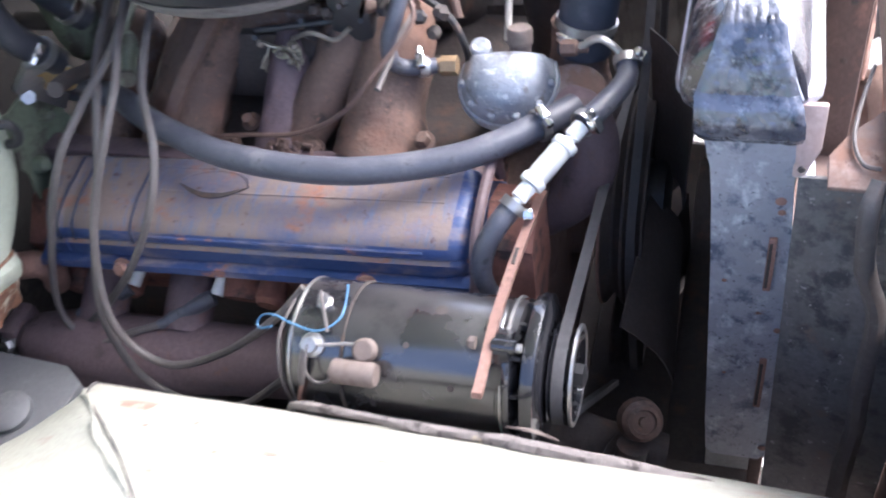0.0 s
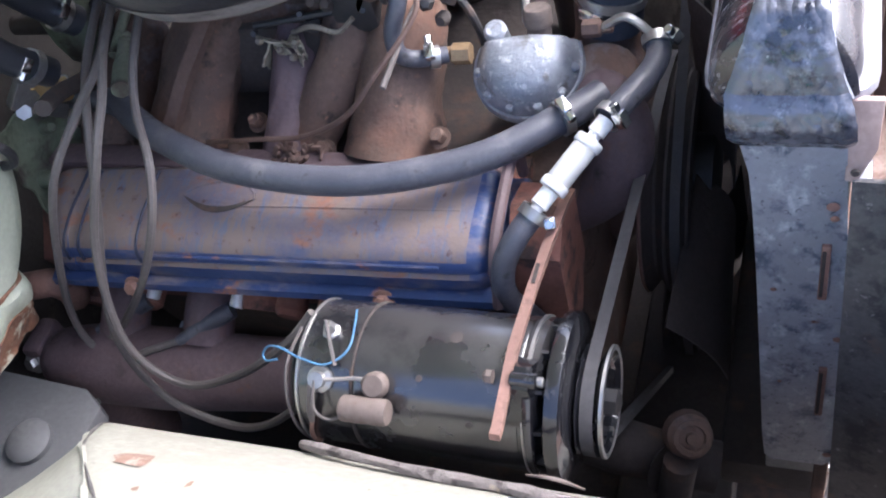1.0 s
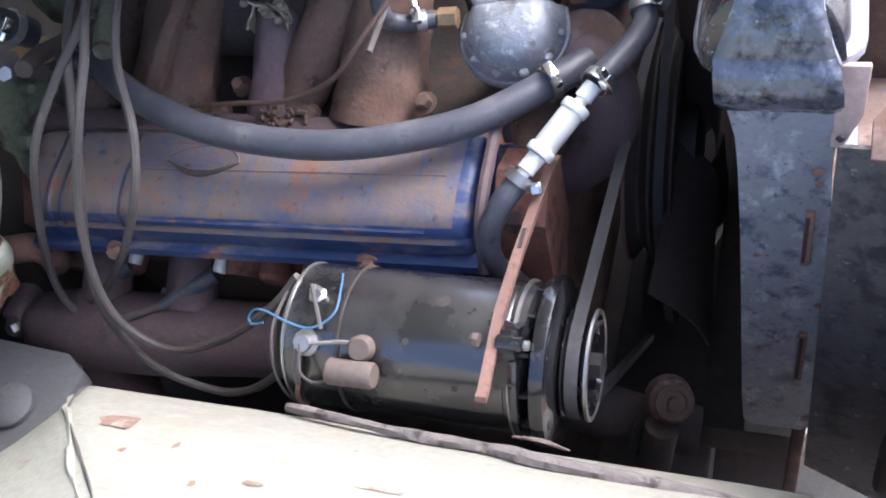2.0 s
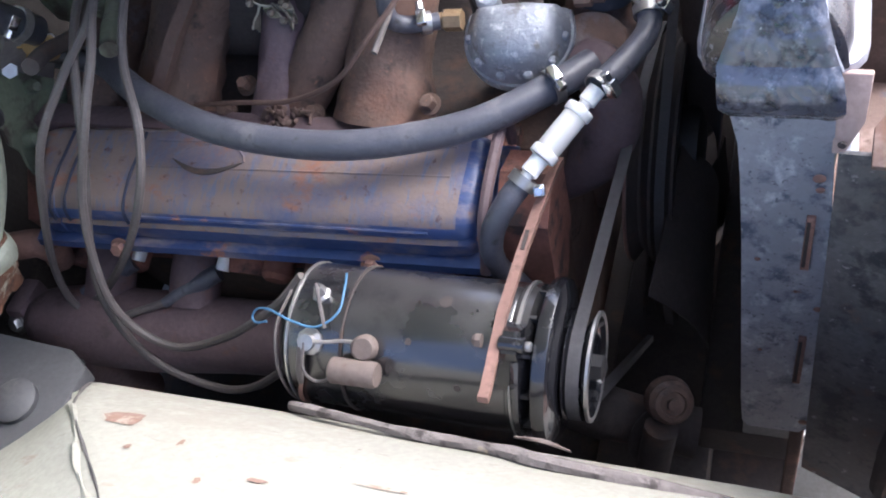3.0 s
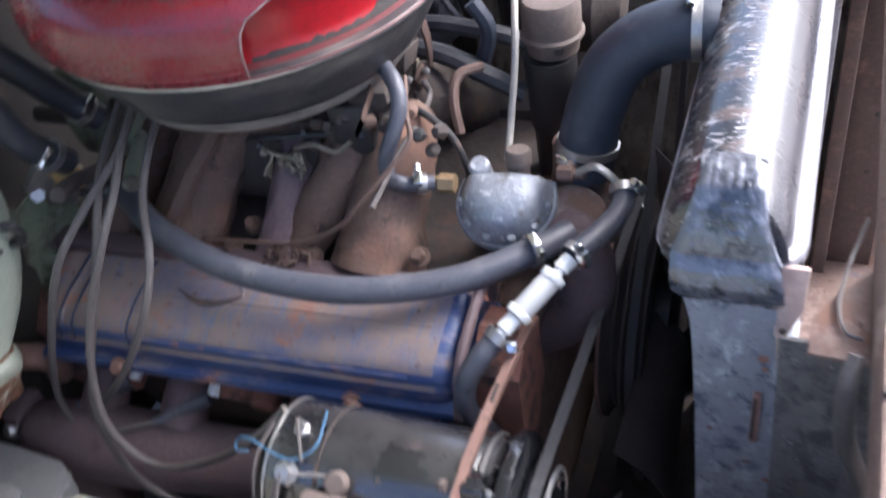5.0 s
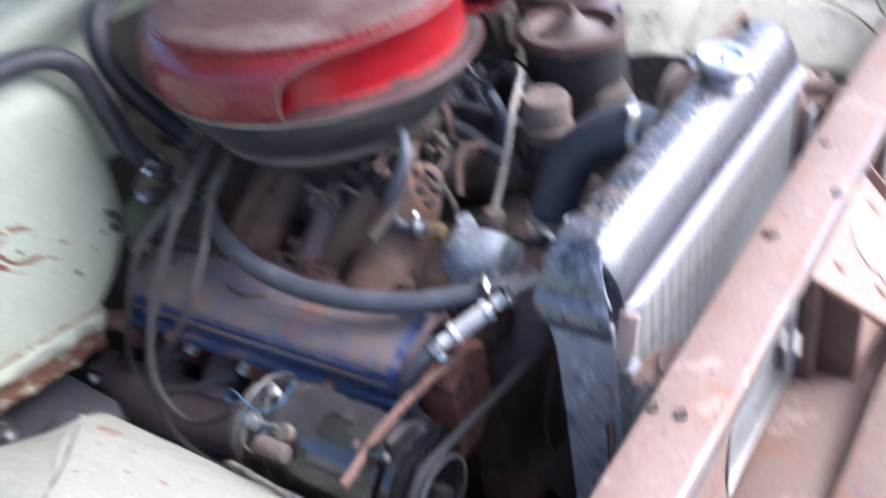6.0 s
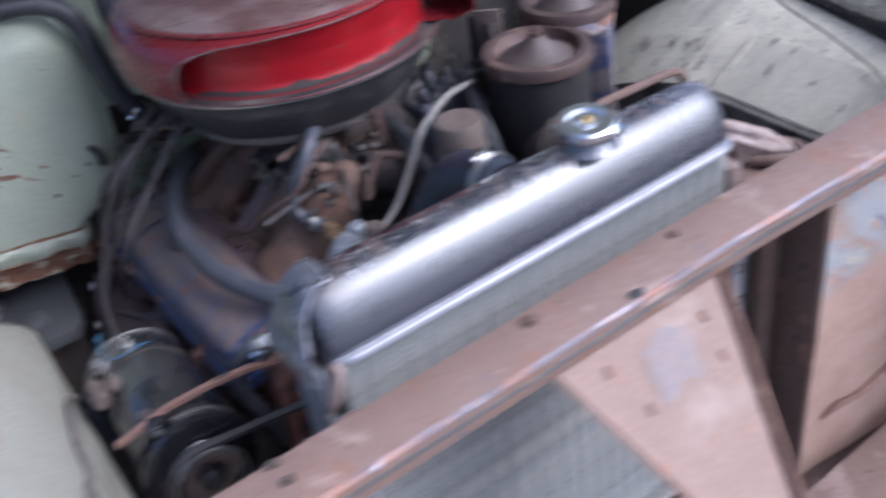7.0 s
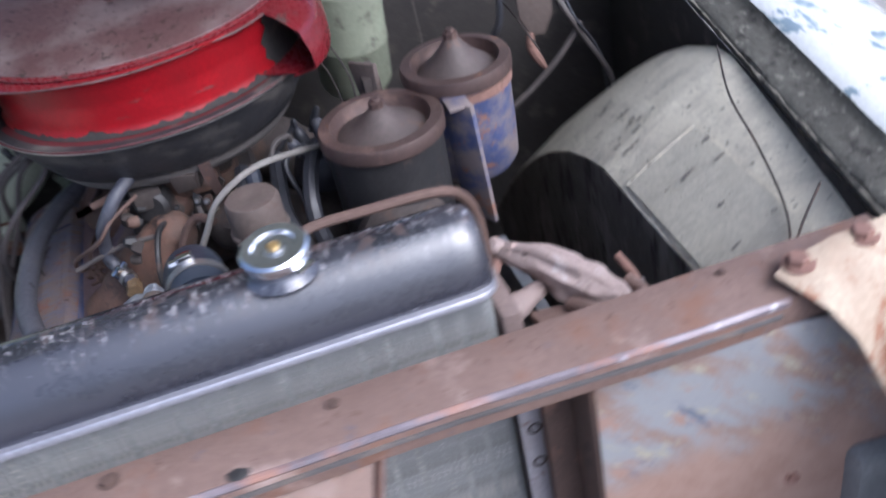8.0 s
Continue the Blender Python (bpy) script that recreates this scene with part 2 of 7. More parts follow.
M["pink"] = surface("rusty pink primer steel", (0.20, 0.134, 0.111), 0.62, 0.0, (0.155, 0.10, 0.08), [
    ((0.18, 0.10, 0.07), 0.85, 0.0, 16, 0.52, 0.66, None), ((0.35, 0.265, 0.235), 0.55, 0.0, 9, 0.58, 0.72, None), ((0.10, 0.09, 0.11), 0.6, 0.0, 30, 0.62, 0.71, None), ((0.10, 0.06, 0.045), 0.8, 0.0, 90, 0.60, 0.70, None)], 0.3, 160)
M["pink_dark"] = surface("brown rusted steel", (0.20, 0.115, 0.088), 0.82, 0.0, (0.12, 0.068, 0.05), [
    ((0.30, 0.18, 0.13), 0.85, 0.0, 14, 0.55, 0.7, None)], 0.35, 140)
M["worn_panel"] = surface("weathered pink and blue panel", (0.31, 0.215, 0.175), 0.7, 0.0, (0.25, 0.17, 0.135), [], 0.45, 120)
M["green_white"] = surface("faded pale green paint", (0.43, 0.46, 0.36), 0.45, 0.0, (0.365, 0.395, 0.305), [
    ((0.40, 0.37, 0.27), 0.8, 0.0, 12, 0.58, 0.74, None), ((0.33, 0.34, 0.29), 0.6, 0.0, 5, 0.5, 0.7, None), ((0.20, 0.10, 0.055), 0.9, 0.0, 42, 0.68, 0.74, None), ((0.10, 0.09, 0.07), 0.9, 0.0, 95, 0.70, 0.76, None)], 0.12, 60)
M["cream"] = surface("chalky dirty cream paint", (0.315, 0.31, 0.268), 0.45, 0.0, (0.28, 0.272, 0.232), [
    ((0.26, 0.24, 0.20), 0.7, 0.0, 8, 0.52, 0.74, (1, 2.5, 1)), ((0.17, 0.155, 0.135), 0.7, 0.0, 45, 0.64, 0.76, (0.5, 3, 1)),
    ((0.25, 0.175, 0.135), 0.8, 0.0, 13, 0.62, 0.74, (0.8, 2.8, 1)), ((0.12, 0.08, 0.06), 0.9, 0.0, 60, 0.69, 0.75, None)], 0.12, 50)
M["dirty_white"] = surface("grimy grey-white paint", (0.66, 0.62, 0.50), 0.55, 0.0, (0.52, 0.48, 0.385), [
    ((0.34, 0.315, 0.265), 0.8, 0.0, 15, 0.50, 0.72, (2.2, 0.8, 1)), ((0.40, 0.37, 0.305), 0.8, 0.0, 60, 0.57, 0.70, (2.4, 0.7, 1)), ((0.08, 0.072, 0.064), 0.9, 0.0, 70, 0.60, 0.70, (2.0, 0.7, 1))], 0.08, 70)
M["rust_edge"] = surface("flaking rust", (0.24, 0.115, 0.065), 0.9, 0.0, (0.13, 0.068, 0.045), [
    ((0.46, 0.44, 0.34), 0.8, 0.0, 34, 0.52, 0.62, None), ((0.05, 0.035, 0.03), 0.9, 0.0, 26, 0.58, 0.7, None)], 0.9, 90)
M["teal"] = surface("faded teal paint", (0.03, 0.25, 0.19), 0.4, 0.0, (0.05, 0.30, 0.24), [], 0.1, 60)
M["red"] = surface("bright red enamel", (0.35, 0.008, 0.014), 0.30, 0.0, (0.22, 0.006, 0.011), [
    ((0.10, 0.055, 0.05), 0.8, 0.0, 16, 0.62, 0.72, (1, 1, 3))], 0.08, 80)
M["red_dusty"] = surface("dusty red enamel", (0.20, 0.013, 0.020), 0.26, 0.0, (0.135, 0.014, 0.019), [
    ((0.14, 0.075, 0.07), 0.7, 0.0, 10, 0.60, 0.80, (1, 1, 2)), ((0.07, 0.045, 0.038), 0.8, 0.0, 24, 0.62, 0.68, (1, 1, 2.6))], 0.1, 110, coat=0.25)
M["red_top"] = surface("dust-caked red lid", (0.125, 0.068, 0.065), 0.6, 0.0, (0.10, 0.042, 0.042), [
    ((0.21, 0.165, 0.16), 0.8, 0.0, 6, 0.47, 0.66, None), ((0.045, 0.03, 0.026), 0.9, 0.0, 80, 0.58, 0.68, None), ((0.24, 0.02, 0.025), 0.5, 0.0, 14, 0.66, 0.74, None)], 0.6, 110)
M["tray"] = surface("dusty black tray", (0.032, 0.032, 0.037), 0.42, 0.0, (0.05, 0.048, 0.05), [
    ((0.12, 0.108, 0.098), 0.8, 0.0, 12, 0.50, 0.70, (1, 1, 2)), ((0.03, 0.028, 0.028), 0.6, 0.0, 50, 0.58, 0.68, None)], 0.3, 90)
M["alu"] = surface("weathered cast aluminium", (0.36, 0.38, 0.42), 0.5, 0.4, (0.27, 0.29, 0.33), [
    ((0.60, 0.60, 0.63), 0.55, 0.2, 90, 0.56, 0.68, None),
    ((0.16, 0.15, 0.145), 0.75, 0.1, 40, 0.56, 0.68, None)], 0.7, 160)
M["chrome"] = surface("bright plated steel", (0.80, 0.80, 0.82), 0.16, 1.0, (0.7, 0.7, 0.72), [], 0.05, 90)
M["steel"] = surface("dull zinc steel", (0.50, 0.49, 0.48), 0.4, 0.9, (0.36, 0.35, 0.34), [], 0.2, 200)
M["brass"] = surface("tarnished brass", (0.36, 0.25, 0.14), 0.5, 0.6, (0.22, 0.15, 0.09), [], 0.3, 200)
M["brass_bright"] = surface("worn yellow brass", (0.66, 0.47, 0.20), 0.35, 0.7, (0.46, 0.31, 0.13), [], 0.2, 160)
M["copper"] = surface("rusty thin pipe", (0.16, 0.10, 0.08), 0.65, 0.2, (0.105, 0.07, 0.058), [], 0.3, 250)
M["strap"] = surface("orange-brown rusty bar", (0.29, 0.165, 0.13), 0.75, 0.0, (0.20, 0.115, 0.09), [
    ((0.12, 0.07, 0.05), 0.8, 0.0, 40, 0.58, 0.7, None)], 0.35, 200)
M["tan_can"] = surface("tan dusty can", (0.15, 0.118, 0.103), 0.7, 0.1, (0.11, 0.084, 0.073), [
    ((0.10, 0.065, 0.055), 0.8, 0.0, 40, 0.58, 0.70, None)], 0.4, 150)
M["brown_can"] = surface("brown rusted lid", (0.115, 0.075, 0.066), 0.5, 0.3, (0.07, 0.047, 0.042), [
    ((0.18, 0.115, 0.09), 0.8, 0.0, 22, 0.55, 0.7, None), ((0.24, 0.12, 0.07), 0.85, 0.0, 40, 0.64, 0.72, None)], 0.4, 160)
M["blue_can"] = surface("chipped blue can paint", (0.06, 0.082, 0.19), 0.5, 0.0, (0.05, 0.062, 0.13), [
    ((0.20, 0.165, 0.16), 0.75, 0.0, 14, 0.40, 0.56, (1, 1, 1.6)), ((0.26, 0.12, 0.065), 0.85, 0.0, 26, 0.58, 0.68, None)], 0.3, 150)
M["horn_pink"] = surface("chalky pink-white bracket", (0.47, 0.36, 0.32), 0.75, 0.0, (0.36, 0.25, 0.21), [
    ((0.20, 0.11, 0.08), 0.85, 0.0, 34, 0.58, 0.7, None)], 0.3, 160)
M["horn_chalk"] = surface("chalky pinkish-white casting", (0.37, 0.30, 0.28), 0.8, 0.0, (0.27, 0.20, 0.18), [
    ((0.12, 0.08, 0.066), 0.85, 0.0, 34, 0.56, 0.66, None), ((0.48, 0.44, 0.43), 0.8, 0.0, 20, 0.56, 0.68, None)], 0.8, 110)
M["lilac"] = surface("dusty lilac-grey primer", (0.36, 0.345, 0.365), 0.6, 0.0, (0.29, 0.27, 0.28), [
    ((0.17, 0.12, 0.10), 0.85, 0.0, 40, 0.58, 0.70, None)], 0.2, 140)
M["cream_plate"] = surface("flaking cream plate", (0.50, 0.415, 0.31), 0.7, 0.0, (0.38, 0.28, 0.20), [
    ((0.28, 0.13, 0.075), 0.85, 0.0, 26, 0.55, 0.66, None)], 0.3, 140)
M["grey_box"] = surface("dusty dark grey plate", (0.09, 0.092, 0.10), 0.6, 0.1, (0.13, 0.13, 0.135), [], 0.2, 160)
M["blue_wire"] = surface("light blue wire", (0.08, 0.19, 0.32), 0.5, 0.0, (0.06, 0.14, 0.26), [], 0.1, 300)
M["white_metal"] = surface("bright white filter metal", (0.90, 0.90, 0.88), 0.3, 0.1, (0.82, 0.82, 0.80), [], 0.05, 200)
M["ground"] = surface("pale dusty concrete", (0.36, 0.34, 0.31), 0.9, 0.0, (0.28, 0.265, 0.24), [
    ((0.20, 0.18, 0.16), 0.9, 0.0, 3, 0.5, 0.7, None)], 0.5, 40)
M["worn_lip_glint"] = surface("worn blue-grey edge with painted highlight", (0.24, 0.21, 0.23), 0.4, 0.3, (0.17, 0.14, 0.155), [
    ((0.30, 0.17, 0.13), 0.8, 0.0, 18, 0.5, 0.64, None), ((0.45, 0.43, 0.46), 0.4, 0.4, 40, 0.58, 0.68, None)], 0.3, 120)
M["brown_black"] = surface("brown-black sheet", (0.10, 0.092, 0.09), 0.7, 0.0, (0.065, 0.06, 0.058), [
    ((0.15, 0.12, 0.10), 0.85, 0.0, 16, 0.56, 0.7, None)], 0.25, 160)
M["hood_under"] = surface("faded pale green hood underside", (0.40, 0.42, 0.34), 0.8, 0.0, (0.33, 0.345, 0.275), [], 0.2, 60)
M["sticker"] = surface("worn grey-white label", (0.225, 0.193, 0.197), 0.7, 0.0, (0.205, 0.165, 0.158), [((0.235, 0.17, 0.14), 0.7, 0.0, 30, 0.52, 0.62, None)], 0.1, 200)
M["fender_white"] = surface("glossy white fender paint", (0.82, 0.83, 0.81), 0.16, 0.0, (0.79, 0.80, 0.78), [
    ((0.22, 0.29, 0.33), 0.4, 0.0, 22, 0.575, 0.60, (0.8, 1.4, 1))], 0.05, 30, coat=0.5)
M["lichen_pale"] = surface("pale flaking edge", (0.27, 0.25, 0.20), 0.8, 0.0, (0.12, 0.11, 0.09), [((0.04, 0.037, 0.032), 0.9, 0.0, 45, 0.50, 0.60, None)], 0.6, 120)
M["lichen"] = surface("mossy grey-green edge", (0.12, 0.115, 0.095), 0.85, 0.0, (0.065, 0.062, 0.052), [
    ((0.24, 0.225, 0.19), 0.9, 0.0, 70, 0.56, 0.68, None), ((0.03, 0.026, 0.023), 0.9, 0.0, 40, 0.54, 0.66, None)], 0.9, 120)
nt = M["tank"].node_tree
p = nt.nodes["Principled BSDF"]
co = nt.nodes.new("ShaderNodeTexCoord").outputs["Object"]
sep = nt.nodes.new("ShaderNodeSeparateXYZ")
nt.links.new(co, sep.inputs[0])


def times(nt, a, b):
    m = nt.nodes.new("ShaderNodeMath")
    m.operation = "MULTIPLY"
    nt.links.new(a, m.inputs[0])
    nt.links.new(b, m.inputs[1])
    return m.outputs[0]


def overlay(nt, p, fac, colour, rough, metal):
    """Lays one more layer over what the shader already has."""
    for name, v in (("Base Color", colour), ("Roughness", rough), ("Metallic", metal)):
        sock = p.inputs[name]
        old = sock.links[0].from_socket if sock.links else sock.default_value
        nt.links.new((mixc if name == "Base Color" else mixf)(nt, fac, old, v), sock)


# front slope lightened to paint sky sheen, rear slope flaked and scratched
sheen_mask = times(nt, ramp(nt, sep.outputs["X"], 0.200, 0.222), ramp(nt, fac_noise(nt, co, 11, 5, 0.6, (1, 0.5, 1)), 0.25, 0.60))
overlay(nt, p, sheen_mask, (0.042, 0.044, 0.058), 0.30, 0.05)
rear = ramp(nt, sep.outputs["X"], 0.236, 0.204)
flake = times(nt, rear, ramp(nt, fac_noise(nt, co, 42, 7, 0.7, (0.6, 0.9, 0.6)), 0.53, 0.60))
overlay(nt, p, flake, (0.075, 0.05, 0.045), 0.8, 0.0)
scratch = times(nt, times(nt, rear, ramp(nt, fac_noise(nt, co, 150, 6, 0.75, (0.45, 1.5, 0.45)), 0.555, 0.60)), ramp(nt, fac_noise(nt, co, 17, 4), 0.40, 0.55))
overlay(nt, p, scratch, (0.50, 0.48, 0.50), 0.7, 0.0)
chip = ramp(nt, fac_noise(nt, co, 75, 6, 0.75, (1.3, 0.4, 1)), 0.66, 0.70)
overlay(nt, p, chip, (0.34, 0.335, 0.36), 0.6, 0.0)
p.inputs["Coat Roughness"].default_value = 0.27
p.inputs["Coat IOR"].default_value = 1.5
nt = M["worn_panel"].node_tree
p = nt.nodes["Principled BSDF"]
co = nt.nodes.new("ShaderNodeTexCoord").outputs["Object"]
sep = nt.nodes.new("ShaderNodeSeparateXYZ")
nt.links.new(co, sep.inputs[0])
lift = nt.nodes.new("ShaderNodeMath")
lift.operation = "MULTIPLY_ADD"
lift.inputs[1].default_value = 0.22
nt.links.new(fac_noise(nt, co, 9, 5), lift.inputs[0])
nt.links.new(sep.outputs["Z"], lift.inputs[2])
turn = nt.nodes.new("ShaderNodeMapping")
turn.inputs["Rotation"].default_value = (0.75, 0, 0)
nt.links.new(co, turn.inputs["Vector"])
for tone, size, a, b in (((0.27, 0.275, 0.285), 13, 0.42, 0.56), ((0.37, 0.34, 0.255), 34, 0.56, 0.64), ((0.13, 0.145, 0.19), 30, 0.57, 0.65), ((0.31, 0.205, 0.165), 24, 0.56, 0.62)):
    was = p.inputs["Base Color"].links[0].from_socket
    nt.links.new(mixc(nt, ramp(nt, fac_noise(nt, turn.outputs["Vector"], size, 8, 0.7, (1, 0.55, 1.7)), a, b), was, tone), p.inputs["Base Color"])
old = p.inputs["Base Color"].links[0].from_socket
clean = mixc(nt, ramp(nt, fac_noise(nt, co, 20, 6), 0.4, 0.7), (0.33, 0.225, 0.18), (0.26, 0.165, 0.125))
nt.links.new(mixc(nt, ramp(nt, lift.outputs[0], 0.945, 0.885), old, clean), p.inputs["Base Color"])
glass = bpy.data.materials.new("clear filter plastic")
glass.use_nodes = True
g = glass.node_tree.nodes["Principled BSDF"]
g.inputs["Base Color"].default_value = (0.95, 0.95, 0.93, 1)
g.inputs["Transmission Weight"].default_value, g.inputs["Roughness"].default_value, g.inputs["IOR"].default_value = 0.5, 0.06, 1.45
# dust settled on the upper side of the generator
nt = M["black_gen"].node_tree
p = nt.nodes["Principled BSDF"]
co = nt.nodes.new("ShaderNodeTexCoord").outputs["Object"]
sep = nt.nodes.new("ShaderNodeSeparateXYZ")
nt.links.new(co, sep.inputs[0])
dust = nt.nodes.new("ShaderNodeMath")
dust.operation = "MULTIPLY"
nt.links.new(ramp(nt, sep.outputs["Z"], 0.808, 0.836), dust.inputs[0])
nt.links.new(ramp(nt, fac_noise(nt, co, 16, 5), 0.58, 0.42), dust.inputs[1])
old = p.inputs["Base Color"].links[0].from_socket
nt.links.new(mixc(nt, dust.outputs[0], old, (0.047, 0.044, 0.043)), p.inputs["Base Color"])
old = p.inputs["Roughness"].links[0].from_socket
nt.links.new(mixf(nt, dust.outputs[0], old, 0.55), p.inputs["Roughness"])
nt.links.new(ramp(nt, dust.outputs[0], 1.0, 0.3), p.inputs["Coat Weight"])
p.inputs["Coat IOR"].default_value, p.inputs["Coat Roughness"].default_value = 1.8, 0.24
M["glass"] = glass


# ---- builders ----
def thing(name, base, label, category, group="", kind=""):
    ob = new(name)
    ob.location = base
    ob.empty_display_size = 0.02
    bpy.context.view_layer.update()
    return tagged(ob, label, category, group, kind)


def mesh_of(name, geo, mat, smooth=True):
    me = bpy.data.meshes.new(name)
    me.from_pydata(geo[0], [], geo[1])
    me.materials.append(M[mat])
    bm = bmesh.new()
    bm.from_mesh(me)
    bmesh.ops.recalc_face_normals(bm, faces=bm.faces)
    bm.to_mesh(me)
    bm.free()
    if smooth:
        me.shade_smooth()
        me.set_sharp_from_angle(angle=radians(40))
    return me


def root_place(ob):
    p = Vector((0, 0, 0))
    while ob:
        p += ob.location
        ob = ob.parent
    return p


def part(name, geo, mat, parent, label="", smooth=True):
    """Links vertices and faces in world metres as one mesh under a thing or a part."""
    ob = new(name, mesh_of(name, geo, mat, smooth))
    ob.parent = parent
    ob.location = -root_place(parent)
    if label:
        tagged(ob, label)
    return ob


def single(name, geo, mat, label, category, kind="", smooth=True, group=""):
    return tagged(new(name, mesh_of(name, geo, mat, smooth)), label, category, group, kind)


def join(*geos):
    vs, fs = [], []
    for v, f in geos:
        k = len(vs)
        vs += list(v)
        fs += [tuple(i + k for i in q) for q in f]
    return vs, fs


def frame_of(axis):
    a = Vector(axis).normalized()
    u = a.orthogonal().normalized()
    if abs(a.z) < 0.95:
        u = Vector((0, 0, 1)).cross(a).normalized()
    return a, u, a.cross(u)


def lathe(base, axis, profile, n=32, squash=None):
    """profile: (radius, along) pairs, revolved round axis from base; zero radii close it."""
    a, u, w = frame_of(axis)
    o = Vector(base)
    vs, fs, rings = [], [], []
    for r, h in profile:
        if r < 1e-6:
            rings.append([len(vs)])
            vs.append(tuple(o + a * h))
        else:
            rings.append(list(range(len(vs), len(vs) + n)))
            for i in range(n):
                t = 2 * math.pi * i / n
                vs.append(tuple(o + a * h + u * (r * math.cos(t)) + w * (r * math.sin(t))))
    for p, q in zip(rings, rings[1:]):
        for i in range(n):
            j = (i + 1) % n
            if len(p) == 1 and len(q) > 1:
                fs.append((p[0], q[i], q[j]))
            elif len(q) == 1 and len(p) > 1:
                fs.append((p[i], p[j], q[0]))
            elif len(p) > 1:
                fs.append((p[i], p[j], q[j], q[i]))
    return vs, fs


def rod(a, b, r, n=12, bevel=0.15):
    d = Vector(b) - Vector(a)
    h, e = d.length, r * bevel
    return lathe(a, d, [(0, 0), (r - e, 0), (r, e), (r, h - e), (r - e, h), (0, h)], n)


def smooth_path(pts, sub=6):
    p = [Vector(q) for q in pts]
    p = [2 * p[0] - p[1]] + p + [2 * p[-1] - p[-2]]
    out = []
    for i in range(1, len(p) - 2):
        for k in range(sub):
            t = k / sub
            out.append(0.5 * ((2 * p[i]) + (p[i + 1] - p[i - 1]) * t + (2 * p[i - 1] - 5 * p[i] + 4 * p[i + 1] - p[i + 2]) * t * t + (3 * p[i] - p[i - 1] - 3 * p[i + 1] + p[i + 2]) * t ** 3))
    out.append(p[-2])
    return out


def tube(pts, r, n=10, sub=6, wob=0.0):
    """A tube along a smooth path; r is a radius, or one at each given point."""
    path = smooth_path(pts, sub)
    radii = [r] * len(path)
    if isinstance(r, (list, tuple)):
        radii = [float(np.interp(i / sub, range(len(r)), r)) for i in range(len(path))]
    vs, fs = [], []
    prev = None
    for i, q in enumerate(path):
        d = (path[min(i + 1, len(path) - 1)] - path[max(i - 1, 0)]).normalized()
        if prev is None:
            prev = d.orthogonal().normalized()
        u = (prev - d * prev.dot(d)).normalized()
        prev, w = u, d.cross(u)
        for k in range(n):
            t = 2 * math.pi * k / n
            rr = radii[i] * (1 + wob * noise.noise(q * 40 + Vector((k, 0, 0))))
            vs.append(tuple(q + u * (rr * math.cos(t)) + w * (rr * math.sin(t))))
    for i in range(len(path) - 1):
        for k in range(n):
            j = (k + 1) % n
            fs.append((i * n + k, i * n + j, (i + 1) * n + j, (i + 1) * n + k))
    fs.append(tuple(range(n)))
    fs.append(tuple(range(len(vs) - n, len(vs))))
    return vs, fs


def box(lo, hi, bev=0.002, m=None):
    """A bevelled block between two corners, moved by m."""
    bm = bmesh.new()
    bmesh.ops.create_cube(bm, size=1)
    for v in bm.verts:
        v.co = Vector([(l + h) / 2 + c * (h - l) for c, l, h in zip(v.co, lo, hi)])
    if bev:
        bmesh.ops.bevel(bm, geom=bm.edges[:], offset=bev, segments=2, profile=0.5, affect="EDGES")
    if m is not None:
        bm.transform(m)
    geo = [tuple(v.co) for v in bm.verts], [tuple(v.index for v in f.verts) for f in bm.faces]
    bm.free()
    return geo


def prism(poly, lift, bev=0.0):
    """A flat polygon in space thickened by the vector lift."""
    bm = bmesh.new()
    f = bm.faces.new([bm.verts.new(p) for p in poly])
    top = bmesh.ops.extrude_face_region(bm, geom=[f])["geom"]
    for v in top:
        if isinstance(v, bmesh.types.BMVert):
            v.co += Vector(lift)
    if bev:
        bmesh.ops.bevel(bm, geom=bm.edges[:], offset=bev, segments=2, profile=0.5, affect="EDGES")
    bm.verts.index_update()
    geo = [tuple(v.co) for v in bm.verts], [tuple(v.index for v in f.verts) for f in bm.faces]
    bm.free()
    return geo


def sheet(fn, nu, nv, thick=0.0):
    """A grid of points fn(u, v) over the unit square, given a thickness along its normals."""
    vs = [Vector(fn(i / nu, j / nv)) for i in range(nu + 1) for j in range(nv + 1)]
    k = nv + 1
    fs = [(i * k + j, (i + 1) * k + j, (i + 1) * k + j + 1, i * k + j + 1) for i in range(nu) for j in range(nv)]
    if thick:
        nn = [Vector() for _ in vs]
        for f in fs:
            c = (vs[f[2]] - vs[f[0]]).cross(vs[f[3]] - vs[f[1]])
            for i in f:
                nn[i] += c
        low = [v - n.normalized() * thick for v, n in zip(vs, nn)]
        o = len(vs)
        rim = [i * k for i in range(nu + 1)] + [nu * k + j for j in range(1, k)] + [i * k + nv for i in range(nu - 1, -1, -1)] + [j for j in range(nv - 1, 0, -1)]
        vs = vs + low
        fs = fs + [tuple(o + i for i in reversed(f)) for f in fs] + [(a, b, o + b, o + a) for a, b in zip(rim, rim[1:] + rim[:1])]
    return [tuple(v) for v in vs], fs


def hexbolt(place, axis, r=0.009, h=0.007):
    washer = lathe(place, axis, [(0, 0), (r * 1.5, 0), (r * 1.5, r * 0.25), (0, r * 0.25)], 16)
    head = lathe(Vector(place) + Vector(axis).normalized() * r * 0.25, axis, [(0, 0), (r, 0), (r, h * 0.8), (r * 0.85, h), (0, h)], 6)
    return join(washer, head)


